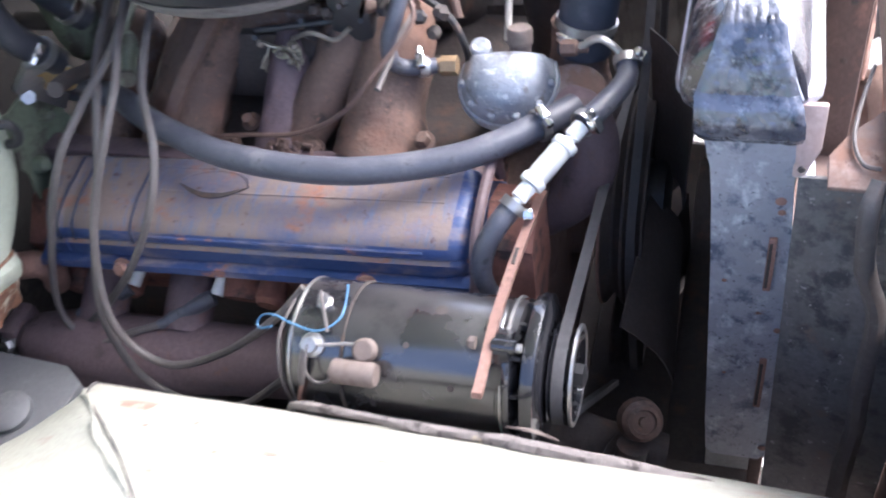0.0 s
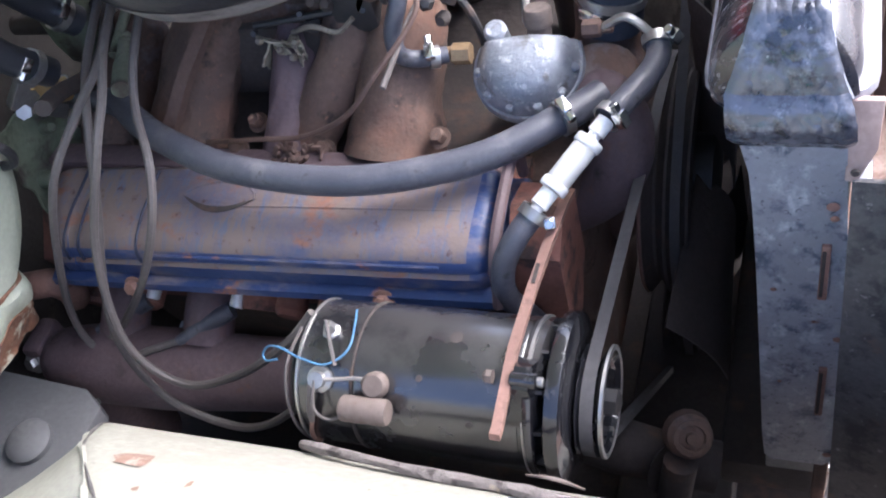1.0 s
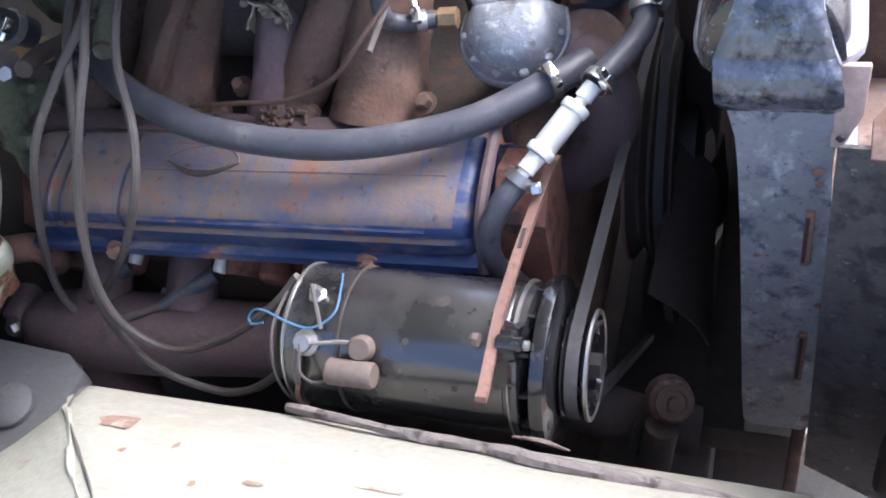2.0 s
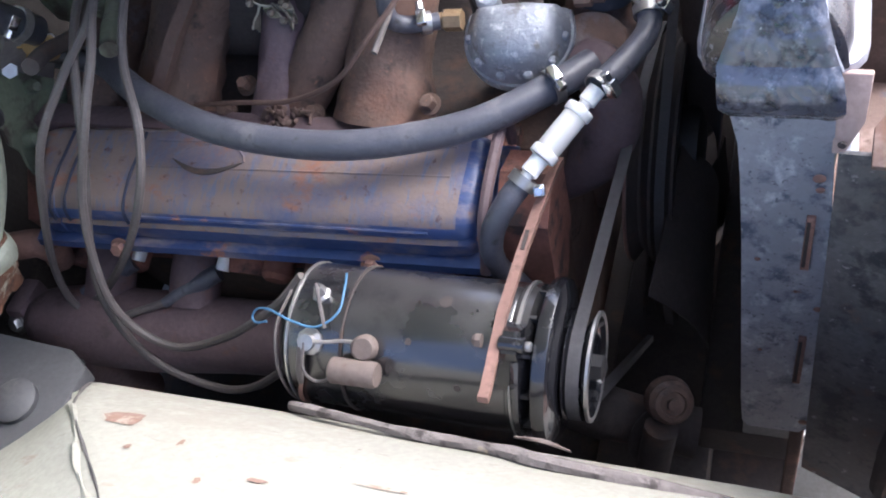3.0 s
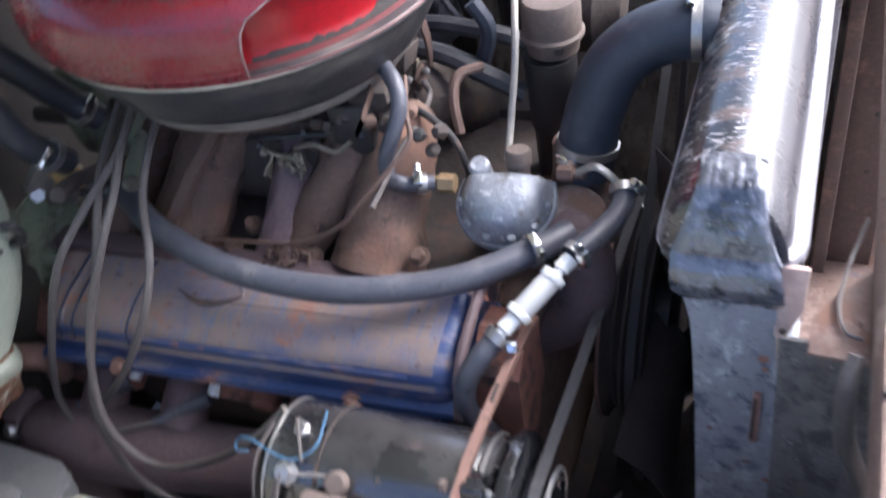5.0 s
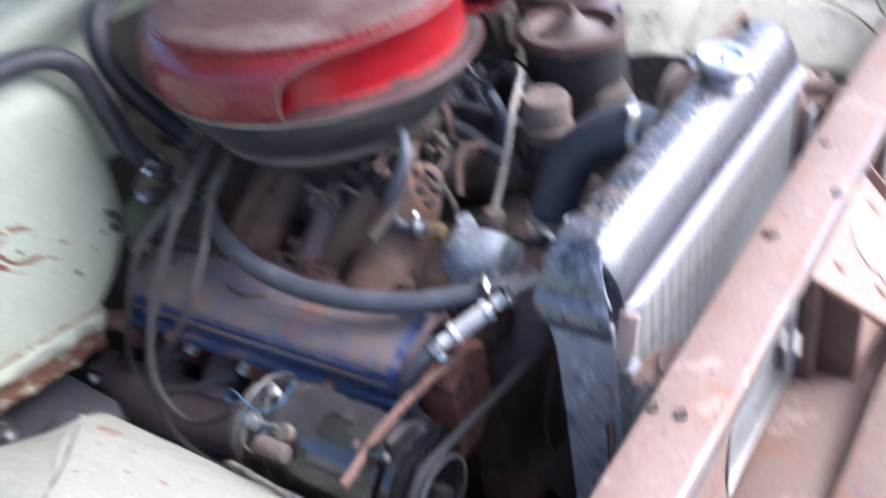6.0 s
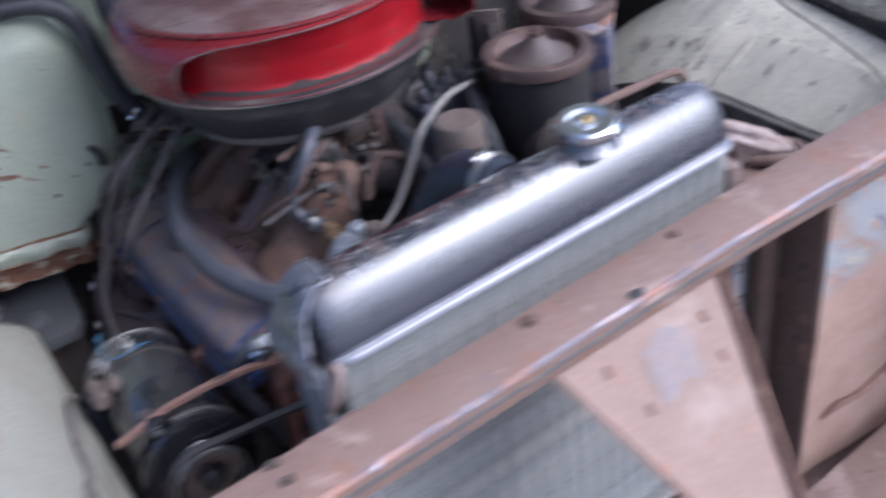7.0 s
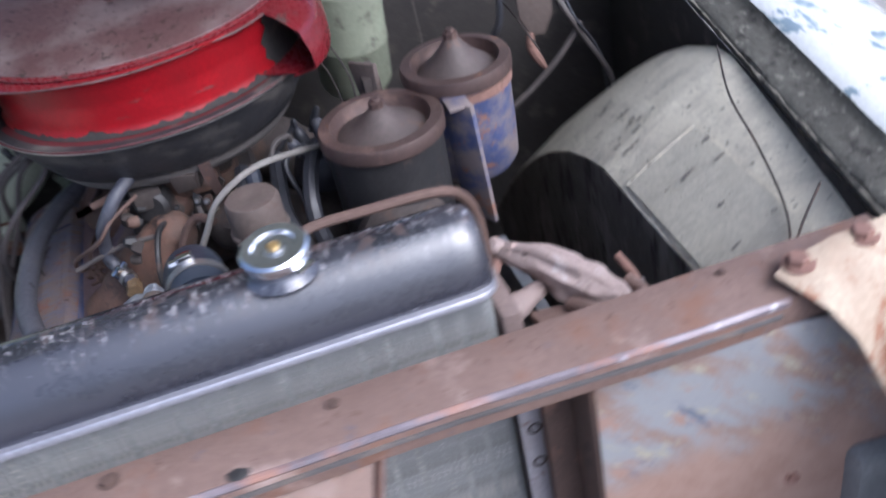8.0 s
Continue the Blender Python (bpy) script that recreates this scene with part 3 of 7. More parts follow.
def loft(sections):
    """Skins equal-length closed loops of points, capped at both ends."""
    n = len(sections[0])
    vs = [tuple(p) for s in sections for p in s]
    fs = []
    for i in range(len(sections) - 1):
        for k in range(n):
            j = (k + 1) % n
            fs.append((i * n + k, i * n + j, (i + 1) * n + j, (i + 1) * n + k))
    fs.append(tuple(range(n)))
    fs.append(tuple(range(len(vs) - n, len(vs))))
    return vs, fs


def rounded(poly, r, seg=3):
    """A 2D loop with its corners rounded."""
    out = []
    n = len(poly)
    for i in range(n):
        p, a, b = Vector(poly[i]), Vector(poly[i - 1]), Vector(poly[(i + 1) % n])
        da, db = (a - p), (b - p)
        k = min(r, da.length * 0.45, db.length * 0.45)
        s, e = p + da.normalized() * k, p + db.normalized() * k
        for q in range(seg + 1):
            t = q / seg
            out.append(s * (1 - t) ** 2 + p * 2 * t * (1 - t) + e * t * t)
    return out


def clamp_band(centre, axis, r, width=0.012, screw=(0, 0, 1)):
    c, a = Vector(centre), Vector(axis).normalized()
    band = lathe(c - a * width / 2, a, [(r, 0), (r + 0.002, 0), (r + 0.002, width), (r, width), (r, 0)], 24)
    s = Vector(screw).normalized()
    p = c + s * (r + 0.005)
    side = a.cross(s).normalized()
    return band, join(box((-0.008, -0.005, -0.005), (0.008, 0.005, 0.006), 0.0015, Matrix.Translation(p) @ side.to_track_quat("X", "Z").to_matrix().to_4x4()), rod(p + side * 0.008, p + side * 0.017, 0.0045, 8))


def hose(name, pts, r, mat, label, clamps=(), category="hose", n=14):
    """clamps: (index of point, screw direction)."""
    h = thing(name, pts[0], label, category)
    part("tube", tube(pts, r, n), mat, h)
    for i, s in clamps:
        d = Vector(pts[min(i + 1, len(pts) - 1)]) - Vector(pts[max(i - 1, 0)])
        rr = r if isinstance(r, float) else r[i]
        band, screw = clamp_band(Vector(pts[i]), d, rr + 0.0005, 0.010, s)
        c = part("clamp", band, "steel", h, "bright worm-drive clamp")
        part("screw", screw, "chrome", c)
    return h


# ---- the large structure ----
tagged(single("ground", sheet(lambda u, v: (-60 + 120 * u, -60 + 120 * v, 0), 24, 24), "ground", "pale dusty concrete yard under the vehicle", "ground"), kind="structure")


def lerp(x, xs, ys):
    return float(np.interp(x, xs, ys))


NEAR_Y = [0.10, 0.125, 0.20, 0.235, 0.269, 0.30, 0.325, 0.337, 0.340]
NEAR_Z = [0.962, 0.953, 0.905, 0.884, 0.858, 0.824, 0.790, 0.770, 0.758]


def near_shape(x, y):
    seam = lerp(y, [0.10, 0.19, 0.28, 0.347], [-0.12, -0.225, -0.33, -0.395])
    z = lerp(y, NEAR_Y, NEAR_Z)
    if x < seam:
        k = (seam - x) / max(seam + 0.415, 0.02)
        z -= 0.075 * min(1, k) ** 1.2
    return z - max(0, x - 0.2) * 0.06 + 0.0022 * noise.noise(Vector((x * 7, y * 7, 1)))


def far_shape(x, v):
    drop = lerp(x, [-0.75, -0.6, -0.48, -0.385, -0.3, -0.22, -0.15, -0.08, 0.25, 0.6], [0.50, 0.34, 0.225, 0.150, 0.09, 0.045, 0.018, 0.0, 0.0, 0.03])
    z = 0.866 + lerp(v, [0, 0.06, 0.4, 0.7, 0.9, 1.0], [-0.004, 0.006, 0.055, 0.088, 0.105, 0.11]) - drop
    return z + 0.0022 * noise.noise(Vector((x * 7, v * 2, 5)))


def near_top(u, v):
    x, y = -0.412 + 0.93 * u, 0.340 - 0.24 * v
    return x, y, near_shape(x, y)


def far_top(u, v):
    x = -0.72 + 1.09 * u
    return x, 1.385 + 0.205 * v, far_shape(x, v)


def wall_below(top, out, low):
    def fn(u, v):
        x, y, z = top(u, 0)
        return x, y + out * v, z - 0.002 - v * (z - low)
    return fn


near_wing = thing("inner_fender", (0, 0.25, 0.30), "chalky cream-white inner wing panel with rust spots", "car body")
part("top_panel", sheet(near_top, 70, 30, 0.0015), "cream", near_wing)
part("side_wall", sheet(wall_below(near_top, -0.02, 0.30), 40, 10, 0.0015), "grime_shade", near_wing, "grimy side wall, coloured dark")
part("rear_edge", sheet(lambda u, v: (-0.413 - 0.012 * v, near_top(0, u)[1], near_top(0, u)[2] - 0.002 - 0.16 * v), 20, 6, 0.0015), "cream", near_wing)
far_wing = thing("inner_fender", (0, 1.45, 0.30), "grimy grey-white inner wing panel with a patch plate", "car body")
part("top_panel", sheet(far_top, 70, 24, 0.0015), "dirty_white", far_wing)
# Wall tone is mottled dirt plus painted shade, far darker than the top.
part("side_wall", sheet(wall_below(far_top, 0.015, 0.30), 40, 10, 0.0015), "wing_side", far_wing, "grimy side wall, coloured dark")


def raised(top, u0, u1, v0, v1, h, wave=0.0):
    def fn(u, v):
        x, y, z = top(u0 + (u1 - u0) * u + wave * (v - 0.5), v0 + (v1 - v0) * v)
        return x, y, z + h
    return fn


patch = part("patch", sheet(raised(far_top, 0.652, 0.90, 0.02, 0.48, 0.007, 0.008), 14, 10, 0.005), "patch_white", far_wing, "grey-white riveted patch plate")
rim = raised(far_top, 0.652, 0.90, 0.02, 0.48, 0.0065, 0.008)
part("patch_edge", tube([rim(0, v) for v in np.linspace(0, 1, 8)] , 0.003, 6, 3, 0.5), "dirty_white", patch, "pale raised weld edge")
def seam_pt(y, dx=0.0, dz=0.0):
    x = lerp(y, [0.10, 0.19, 0.28, 0.347], [-0.12, -0.225, -0.33, -0.395]) + dx
    return x, y, near_shape(x, y) + dz


part("seam", tube([seam_pt(y, 0.003 * math.sin(40 * y), 0.0022) for y in np.linspace(0.338, 0.11, 16)], [0.0006 + 0.0012 * ((k * 7) % 5) / 5 for k in range(16)], 6, 4, 0.6), "brown_black", near_wing, "dark cracked body seam")
part("seam_filler", tube([seam_pt(y, -0.008 + 0.004 * math.sin(55 * y), 0.0016) for y in np.linspace(0.335, 0.11, 20)], [0.0012 + 0.003 * ((k * 3) % 4) / 4 for k in range(20)], 6, 4, 0.9), "cream", near_wing, "flaking white seam filler")


def stain(top, u0, v0, ru, rv, seed):
    def fn(u, v):
        a, r = 2 * math.pi * u, v * (0.75 + 0.45 * noise.noise(Vector((math.cos(2 * math.pi * u) * 1.6, math.sin(2 * math.pi * u) * 1.6, seed))))
        x, y, z = top(u0 + ru * r * math.cos(a), v0 + rv * r * math.sin(a))
        return x, y, z + 0.0032
    return sheet(fn, 20, 3)


SPOTS = [(-0.268, 0.269, 0.024, 0.012), (-0.20, 0.25, 0.003, 0.005), (-0.235, 0.235, 0.004, 0.003), (-0.12, 0.225, 0.010, 0.003), (-0.16, 0.215, 0.004, 0.004), (-0.03, 0.24, 0.030, 0.002), (-0.19, 0.18, 0.004, 0.004), (0.10, 0.23, 0.020, 0.002)]
for k, (x, y, rx, ry) in enumerate(SPOTS):
    part("rust_stain", stain(near_top, (x + 0.412) / 0.93, (0.340 - y) / 0.24, rx / 0.93, ry / 0.24, k + 1.0), "wing_stain", near_wing, "flat brown rust spot" if k == 0 else "")

rng = random.Random(41)
for k in range(26):
    u, v = rng.uniform(0.44, 0.63), rng.uniform(0.06, 0.42)
    if k > 17:
        u, v = rng.uniform(0.67, 0.85), rng.uniform(0.08, 0.46)
    part("drip_mark", stain(far_top if k <= 17 else raised(far_top, 0, 1, 0, 1, 0.0075), u, v, rng.uniform(0.0022, 0.0048), rng.uniform(0.020, 0.055), k + 20.0), "drip", far_wing, "short dark drip streak" if k == 0 else "")


def outer_fender(side):
    near = side < 0
    ob = thing("front_fender", (0, 0.8425 + side * 0.9, 0.4), "faded teal outer wing beside the open engine bay" if near else "glossy white outer wing with a mossy inner lip", "car body")
    def edge(x):
        return 0.737 if near else 0.727 - 0.167 * x
    def skin(u, v):
        x = -0.95 + (1.55 if near else 1.30) * u
        o = edge(x) + lerp(v, [0, 0.05, 0.35, 0.6, 0.8, 1], [0.056, 0.064, 0.19, 0.28, 0.31, 0.31])
        z = lerp(v, [0, 0.05, 0.35, 0.6, 0.8, 1], [1.008, 1.016, 1.005, 0.93, 0.75, 0.45])
        if near:
            z -= 0.03
        return x, 0.8425 + side * o, z
    def lip(u, v):
        x = -0.95 + 1.55 * u
        o = edge(x) + lerp(v, [0, 0.2, 0.4, 0.85, 1], [0.002, 0.002, 0.006, 0.050, 0.056])
        z = lerp(v, [0, 0.2, 0.4, 0.85, 1], [0.975, 0.985, 0.990, 1.000, 1.008]) + 0.0025 * noise.noise(Vector((x * 25, v * 3, 2)))
        if near:
            z -= 0.03
        return x, 0.8425 + side * o, z
    part("skin", sheet(skin, 30, 16, 0.002), "teal" if near else "fender_white", ob)
    part("lip", sheet(lip, 90, 10, 0.002), "teal" if near else "lichen", ob, "" if near else "mossy black gutter lip")
    if not near:
        # Added sheet closes the gap under the lip, black for its shade.
        part("apron", sheet(lambda u, v: (-0.95 + 1.55 * u, 0.8425 + edge(-0.95 + 1.55 * u) + 0.001, 0.975 - 0.55 * v), 20, 8, 0.002), "black_wall", ob, "black inner apron closing the shaded gap")
        part("worn_edge", tube([(x, 0.8425 + edge(x) + 0.001, 0.986 + 0.002 * noise.noise(Vector((x * 30, 0, 4)))) for x in np.linspace(-0.94, 0.58, 60)], [0.0006 + 0.0026 * ((k * 7) % 5) / 5 for k in range(60)], 6, 3, 0.9), "lichen_pale", ob, "worn pale gutter edge")
    return ob


outer_fender(-1)
outer_fender(1)

# firewall with its bulged panel
fire = thing("firewall", (-0.75, 0.84, 0.3), "faded pale green firewall with rusted lower flange", "car body", kind="structure")
# Bulkhead is coloured black for the shadow behind the engine.
part("bulkhead", box((-0.80, -0.10, 0.30), (-0.74, 1.78, 1.14), 0.008), "black_wall", fire)


EDGE_Z = [0.74, 0.775, 0.80, 0.82, 0.846, 0.90, 0.99, 1.07, 1.13, 1.15]
EDGE_Y = [0.47, 0.505, 0.545, 0.566, 0.585, 0.598, 0.602, 0.592, 0.555, 0.51]


def bulge(u, v):
    z0 = lerp(u, [0, 0.9, 1], [0.865, 0.785, 0.775])
    z = z0 + (1.15 - z0) * v
    y = 0.05 + (lerp(z, EDGE_Z, EDGE_Y) - 0.05) * u
    x = -0.583 + 0.05 * (1 - u) * (1 - v) + 0.012 * math.sin(math.pi * v) * math.sin(math.pi * min(u * 1.0, 1))
    ez = max(0.0, v - 0.86) / 0.14
    eu = max(0.0, u - 0.90) / 0.10
    x -= 0.05 * ez ** 2 + 0.03 * eu ** 2
    return x, y, z


part("upper_panel", box((-0.738, 0.02, 0.90), (-0.728, 0.735, 1.10), 0.003), "green_white", fire, "pale green wall above the heater hoses")
part("bulged_panel", sheet(bulge, 40, 30, 0.002), "green_white", fire, "pale green bulged panel")


def under(u, v):
    x, y, z = bulge(u, 0)
    return x - 0.006 + 0.022 * math.sin(math.pi * min(v * 2, 1)) * 0.6 - 0.03 * v + 0.006 * noise.noise(Vector((y * 30, v * 6, 0))), y, z - 0.004 - 0.085 * v + 0.008 * noise.noise(Vector((y * 25, v, 3)))


part("lower_return", sheet(lambda u, v: under(u, v * 0.42), 60, 5, 0.003), "green_white", fire, "pale green return below the crease")
part("crease", tube([tuple(Vector(bulge(u, 0)) + Vector((0.001, 0, -0.002))) for u in np.linspace(0, 1, 30)], [0.0015 + 0.002 * ((k * 7) % 5) / 5 for k in range(30)], 6, 3, 0.5), "rust_edge", fire, "rusty crease line")
part("rusted_flange", sheet(lambda u, v: tuple(Vector(under(u, 0.40 + 0.6 * v + 0.06 * noise.noise(Vector((u * 40, 1, 1))) * v)) + Vector((0.002, 0, 0))), 90, 8, 0.003), "rust_edge", fire, "flaking rusty lower flange")
part("panel_edge", sheet(lambda u, v: tuple(Vector(bulge(1, u)) + Vector((-0.16 * v, 0.012 * math.sin(3 * v), -0.01 * v))), 20, 8, 0.002), "green_white", fire)
part("panel_top", sheet(lambda u, v: tuple(Vector(bulge(u, 1)) + Vector((-0.14 * v, 0, 0.02 * v))), 20, 4, 0.002), "green_white", fire)
for y, z, s in [(0.40, 0.90, 0.006), (0.43, 0.905, 0.004), (0.30, 0.98, 0.003), (0.47, 0.86, 0.004), (0.36, 1.08, 0.003)]:
    part("chip", lathe((-0.583 + 0.014, y, z), (1, 0, 0.1), [(0, 0), (s, 0), (s * 0.8, 0.0025), (0, 0.003)], 9), "grime_shade", fire)


def on_panel(y, z, out=0.0):
    u = (y - 0.05) / (lerp(z, EDGE_Z, EDGE_Y) - 0.05)
    z0, z1 = lerp(u, [0, 0.9, 1], [0.865, 0.785, 0.775]), 1.15
    return tuple(Vector(bulge(u, (z - z0) / (z1 - z0))) + Vector((out, 0, 0)))


for k, pts in enumerate([
        [(0.348, 0.977), (0.360, 0.983), (0.378, 0.986), (0.407, 0.978), (0.438, 0.955)],
        [(0.350, 0.970), (0.369, 0.962), (0.382, 0.941), (0.398, 0.930), (0.423, 0.922), (0.453, 0.898)],
        [(0.356, 0.962), (0.367, 0.945), (0.384, 0.922)], [(0.352, 0.972), (0.364, 0.970), (0.385, 0.973)],
        [(0.362, 0.956), (0.374, 0.935), (0.390, 0.918)], [(0.457, 0.924), (0.473, 0.913)], [(0.351, 0.974), (0.366, 0.979), (0.392, 0.978)], [(0.354, 0.968), (0.372, 0.974), (0.398, 0.972)], [(0.385, 0.936), (0.41, 0.927), (0.44, 0.914)], [(0.36, 0.95), (0.378, 0.928), (0.396, 0.914)], [(0.366, 0.966), (0.374, 0.956), (0.380, 0.940)]]):
    part("rust_scratch", tube([on_panel(y, z, -0.0006) for y, z in pts], [0.0008] + [0.0020 + 0.0012 * ((j * 5 + k) % 3) for j in range(len(pts) - 2)] + [0.0007], 6, 8, 1.2), "rust_edge", fire, "curved rusty scratch" if k == 0 else "")
for k in range(26):
    y, z = 0.10 + 0.46 * ((k * 0.618) % 1), 0.87 + 0.26 * ((k * 0.37 + 0.11) % 1)
    part("chip", lathe(on_panel(y, z, -0.0005), (1, 0, 0.1), [(0, 0.001), (0.0012 + 0.0012 * (k % 3), 0.001), (0.0018 + 0.0012 * (k % 3), 0)], 7), "strap" if k % 2 else "grime_shade", fire)

cowl = thing("cowl", (-0.95, 0.84, 1.1), "pale green cowl ledge below the windscreen", "car body", kind="structure")
part("ledge", sheet(lambda u, v: (lerp(v, [0, 0.2, 0.5, 1], [-0.735, -0.74, -0.80, -0.98]), -0.05 + 1.8 * u, lerp(v, [0, 0.2, 0.5, 1], [1.10, 1.165, 1.178, 1.19])), 30, 12, 0.003), "green_white", cowl)
part("gasket", tube([(-0.80, -0.05, 1.186), (-0.81, 0.5, 1.188), (-0.81, 1.0, 1.188), (-0.80, 1.7, 1.186)], 0.010, 8), "rubber", cowl, "black rubber weather strip")
for k in range(4):
    part("trim_strip", box((-0.90 - 0.03 * k, -0.05, 1.192 + 0.006 * k), (-0.878 - 0.03 * k, 1.75, 1.204 + 0.006 * k), 0.004), "chrome", cowl, "bright chrome trim strip")

# the raised hood, out of view, shades the bay; its pale underside adds fill
hood = thing("hood", (-0.86, 0.84, 1.36), "unseen raised hood with a faded pale green underside", "hood", kind="structure")


def hood_pt(u, v):
    s = 1.30 * v
    return -0.86 + s * math.cos(radians(28)) + 0.03 * math.sin(math.pi * v), 0.02 + 1.64 * u, 1.36 + s * math.sin(radians(28)) + 0.03 * math.sin(math.pi * u)


part("panel", sheet(hood_pt, 16, 12, 0.02), "hood_under", hood)
for u in (0.12, 0.5, 0.88):
    part("rib", tube([tuple(Vector(hood_pt(u, v)) + Vector((0.012, 0, -0.008))) for v in (0.05, 0.3, 0.6, 0.95)], 0.014, 8), "hood_under", hood)
part("hinge", tube([(-0.80, 0.07, 1.15), (-0.84, 0.07, 1.28), (-0.85, 0.08, 1.37)], 0.012, 8), "hood_under", hood)
part("hinge", tube([(-0.80, 1.60, 1.15), (-0.84, 1.60, 1.28), (-0.85, 1.60, 1.37)], 0.012, 8), "hood_under", hood)

# ---- radiator and its support ----
rad = thing("radiator", (0.2, 0.84, 0.38), "tall radiator with a glossy black top tank and grey fins", "radiator")
TANK = [(0.145, 0.986), (0.143, 1.000), (0.150, 1.036), (0.174, 1.063), (0.202, 1.070), (0.226, 1.057), (0.243, 1.030), (0.250, 1.002), (0.250, 0.986)]
loop = rounded(TANK, 0.012, 2)
secs = []
for y, k in [(0.548, 0.80), (0.552, 0.92), (0.562, 0.98), (0.580, 1.0), (0.84, 1.0), (1.095, 1.0), (1.113, 0.98), (1.124, 0.92), (1.130, 0.78)]:
    secs.append([(0.195 + (p.x - 0.195) * k, y, 0.986 + (p.y - 0.986) * (k * 0.9 + 0.1) + 0.0008 * noise.noise(Vector((p.x * 20, y * 14, p.y * 20)))) for p in loop])
tank = part("top_tank", loft(secs), "tank", rad, "glossy black top tank, dusty and scratched")
rim = rounded([(0.1425, 0.548), (0.257, 0.548), (0.257, 1.133), (0.1425, 1.133)], 0.03, 4)
part("tank_rim", loft([[(p.x, p.y, 0.990) for p in rim], [(p.x + 0.002 * (1 if p.x > 0.2 else -1), p.y, 0.992) for p in rim], [(p.x + 0.002 * (1 if p.x > 0.2 else -1), p.y, 0.996) for p in rim], [(p.x, p.y, 0.999) for p in rim]]), "rim", tank, "bright worn tank seam")
part("core", box((0.195, 0.556, 0.44), (0.2465, 1.122, 0.990), 0.002), "core_deep", rad, "dark radiator core behind the fins")
fin_mesh = mesh_of("fin", box((0.234, 0.0, 0.44), (0.2470, 0.0064, 0.990), 0.0), "core", False)
for i in range(78):
    f = new("fin", fin_mesh)
    f.parent = rad
    f.location = Vector((0.0006 * math.sin(i * 1.7), 0.5585 + 0.0072 * i, 0)) - root_place(rad)
wave = box((0.236, 0.560, -0.001), (0.24668, 1.118, 0.001), 0.0)
part("cross_fin", join(*[([(x, y, z + 0.446 + 0.0085 * i) for x, y, z in wave[0]], wave[1]) for i in range(64)]), "core", rad, smooth=False)["kind"] = "stuff"
part("bottom_tank", box((0.145, 0.555, 0.385), (0.262, 1.125, 0.44), 0.008), "grime_shade", rad)
part("bottom_lip", box((0.245, 0.56, 0.437), (0.272, 1.125, 0.446), 0.003), "steel", rad)

# the flanged side column beside the generator, and the one opposite
col = part("side_column", loft([
    [(x0, yy, z), (x1, yy, z), (x1, yy + 0.006, z), (x0, yy + 0.006, z)]
    for x0, x1, yy, z in [(0.201, 0.252, 0.5332, 0.503), (0.194, 0.258, 0.533, 0.513), (0.191, 0.258, 0.533, 0.56), (0.187, 0.256, 0.533, 0.68), (0.182, 0.251, 0.533, 0.82), (0.178, 0.246, 0.533, 0.90), (0.175, 0.243, 0.534, 0.935), (0.169, 0.241, 0.534, 0.962), (0.166, 0.240, 0.534, 0.985)]]), "column", rad, "chalky blue-black side column")
NECK = [(0.166, 0.243, 0.531, 0.974), (0.163, 0.244, 0.526, 0.982), (0.162, 0.243, 0.524, 0.993), (0.161, 0.240, 0.527, 1.004), (0.161, 0.236, 0.534, 1.014), (0.167, 0.230, 0.538, 1.030), (0.173, 0.224, 0.545, 1.048), (0.177, 0.220, 0.554, 1.064), (0.179, 0.217, 0.566, 1.0712), (0.181, 0.215, 0.580, 1.0738)]


def neck(u, v):
    k = u * (len(NECK) - 1)
    x0, x1, y, z = [lerp(k, range(len(NECK)), [q[i] for q in NECK]) for i in range(4)]
    x = x0 + (x1 - x0) * v
    edge = min(v, 1 - v, 0.06) / 0.06
    n = 0.0009 * noise.noise(Vector((x * 60, z * 60, y * 60))) + 0.0020 * abs(noise.noise(Vector((x * 130, z * 130, 3)))) + 0.0008 * noise.noise(Vector((x * 260, z * 260, 9)))
    n *= lerp(k, [0, 4, 5, 7, 8, 9], [0.8, 0.8, 1.6, 1.3, 0.4, 0.0])
    return x, y - 0.002 - n * edge * (1 - u) + 0.002 * (1 - edge), z + 0.001 + n * edge * u


part("column_neck", sheet(neck, 90, 50, 0.005), "neck", rad, "bent strap neck with hammered solder over the tank end")
for x0, x1 in ((0.165, 0.177), (0.240, 0.222)):
    part("neck_bead", tube([(x0, 0.531, 1.012), (x0 * 0.6 + x1 * 0.4, 0.535, 1.028), (x0 * 0.2 + x1 * 0.8, 0.543, 1.050), (x1, 0.563, 1.0715), (x1, 0.576, 1.0745), (0.198, 0.580, 1.0755)], 0.0016, 6), "rim", rad)
for x, z0, z1 in ((0.234, 0.792, 0.860), (0.2415, 0.608, 0.688)):
    part("slot", box((x - 0.0035, 0.529, z0), (x + 0.0035, 0.5335, z1), 0.001), "strap", rad, "narrow rusty slot edge")
    part("slot_gap", box((x - 0.0028, 0.5284, z0 + 0.005), (x + 0.0002, 0.5292, z1 - 0.005), 0.0), "grime_shade", rad)
for x, z, r_ in ((0.2415, 0.905, 0.005), (0.2435, 0.892, 0.0035), (0.256, 0.735, 0.004), (0.2605, 0.53, 0.005), (0.202, 0.80, 0.0025), (0.211, 0.66, 0.002)):
    part("rust_spot", lathe((x - 0.006, 0.5308, z), (0, -1, 0), [(0, 0.0009), (r_ * 0.6, 0.0008), (r_, 0)], 9), "strap", rad)
part("column_flange", box((0.250, 0.537, 0.50), (0.260, 0.56, 0.93), 0.002), "column", rad)
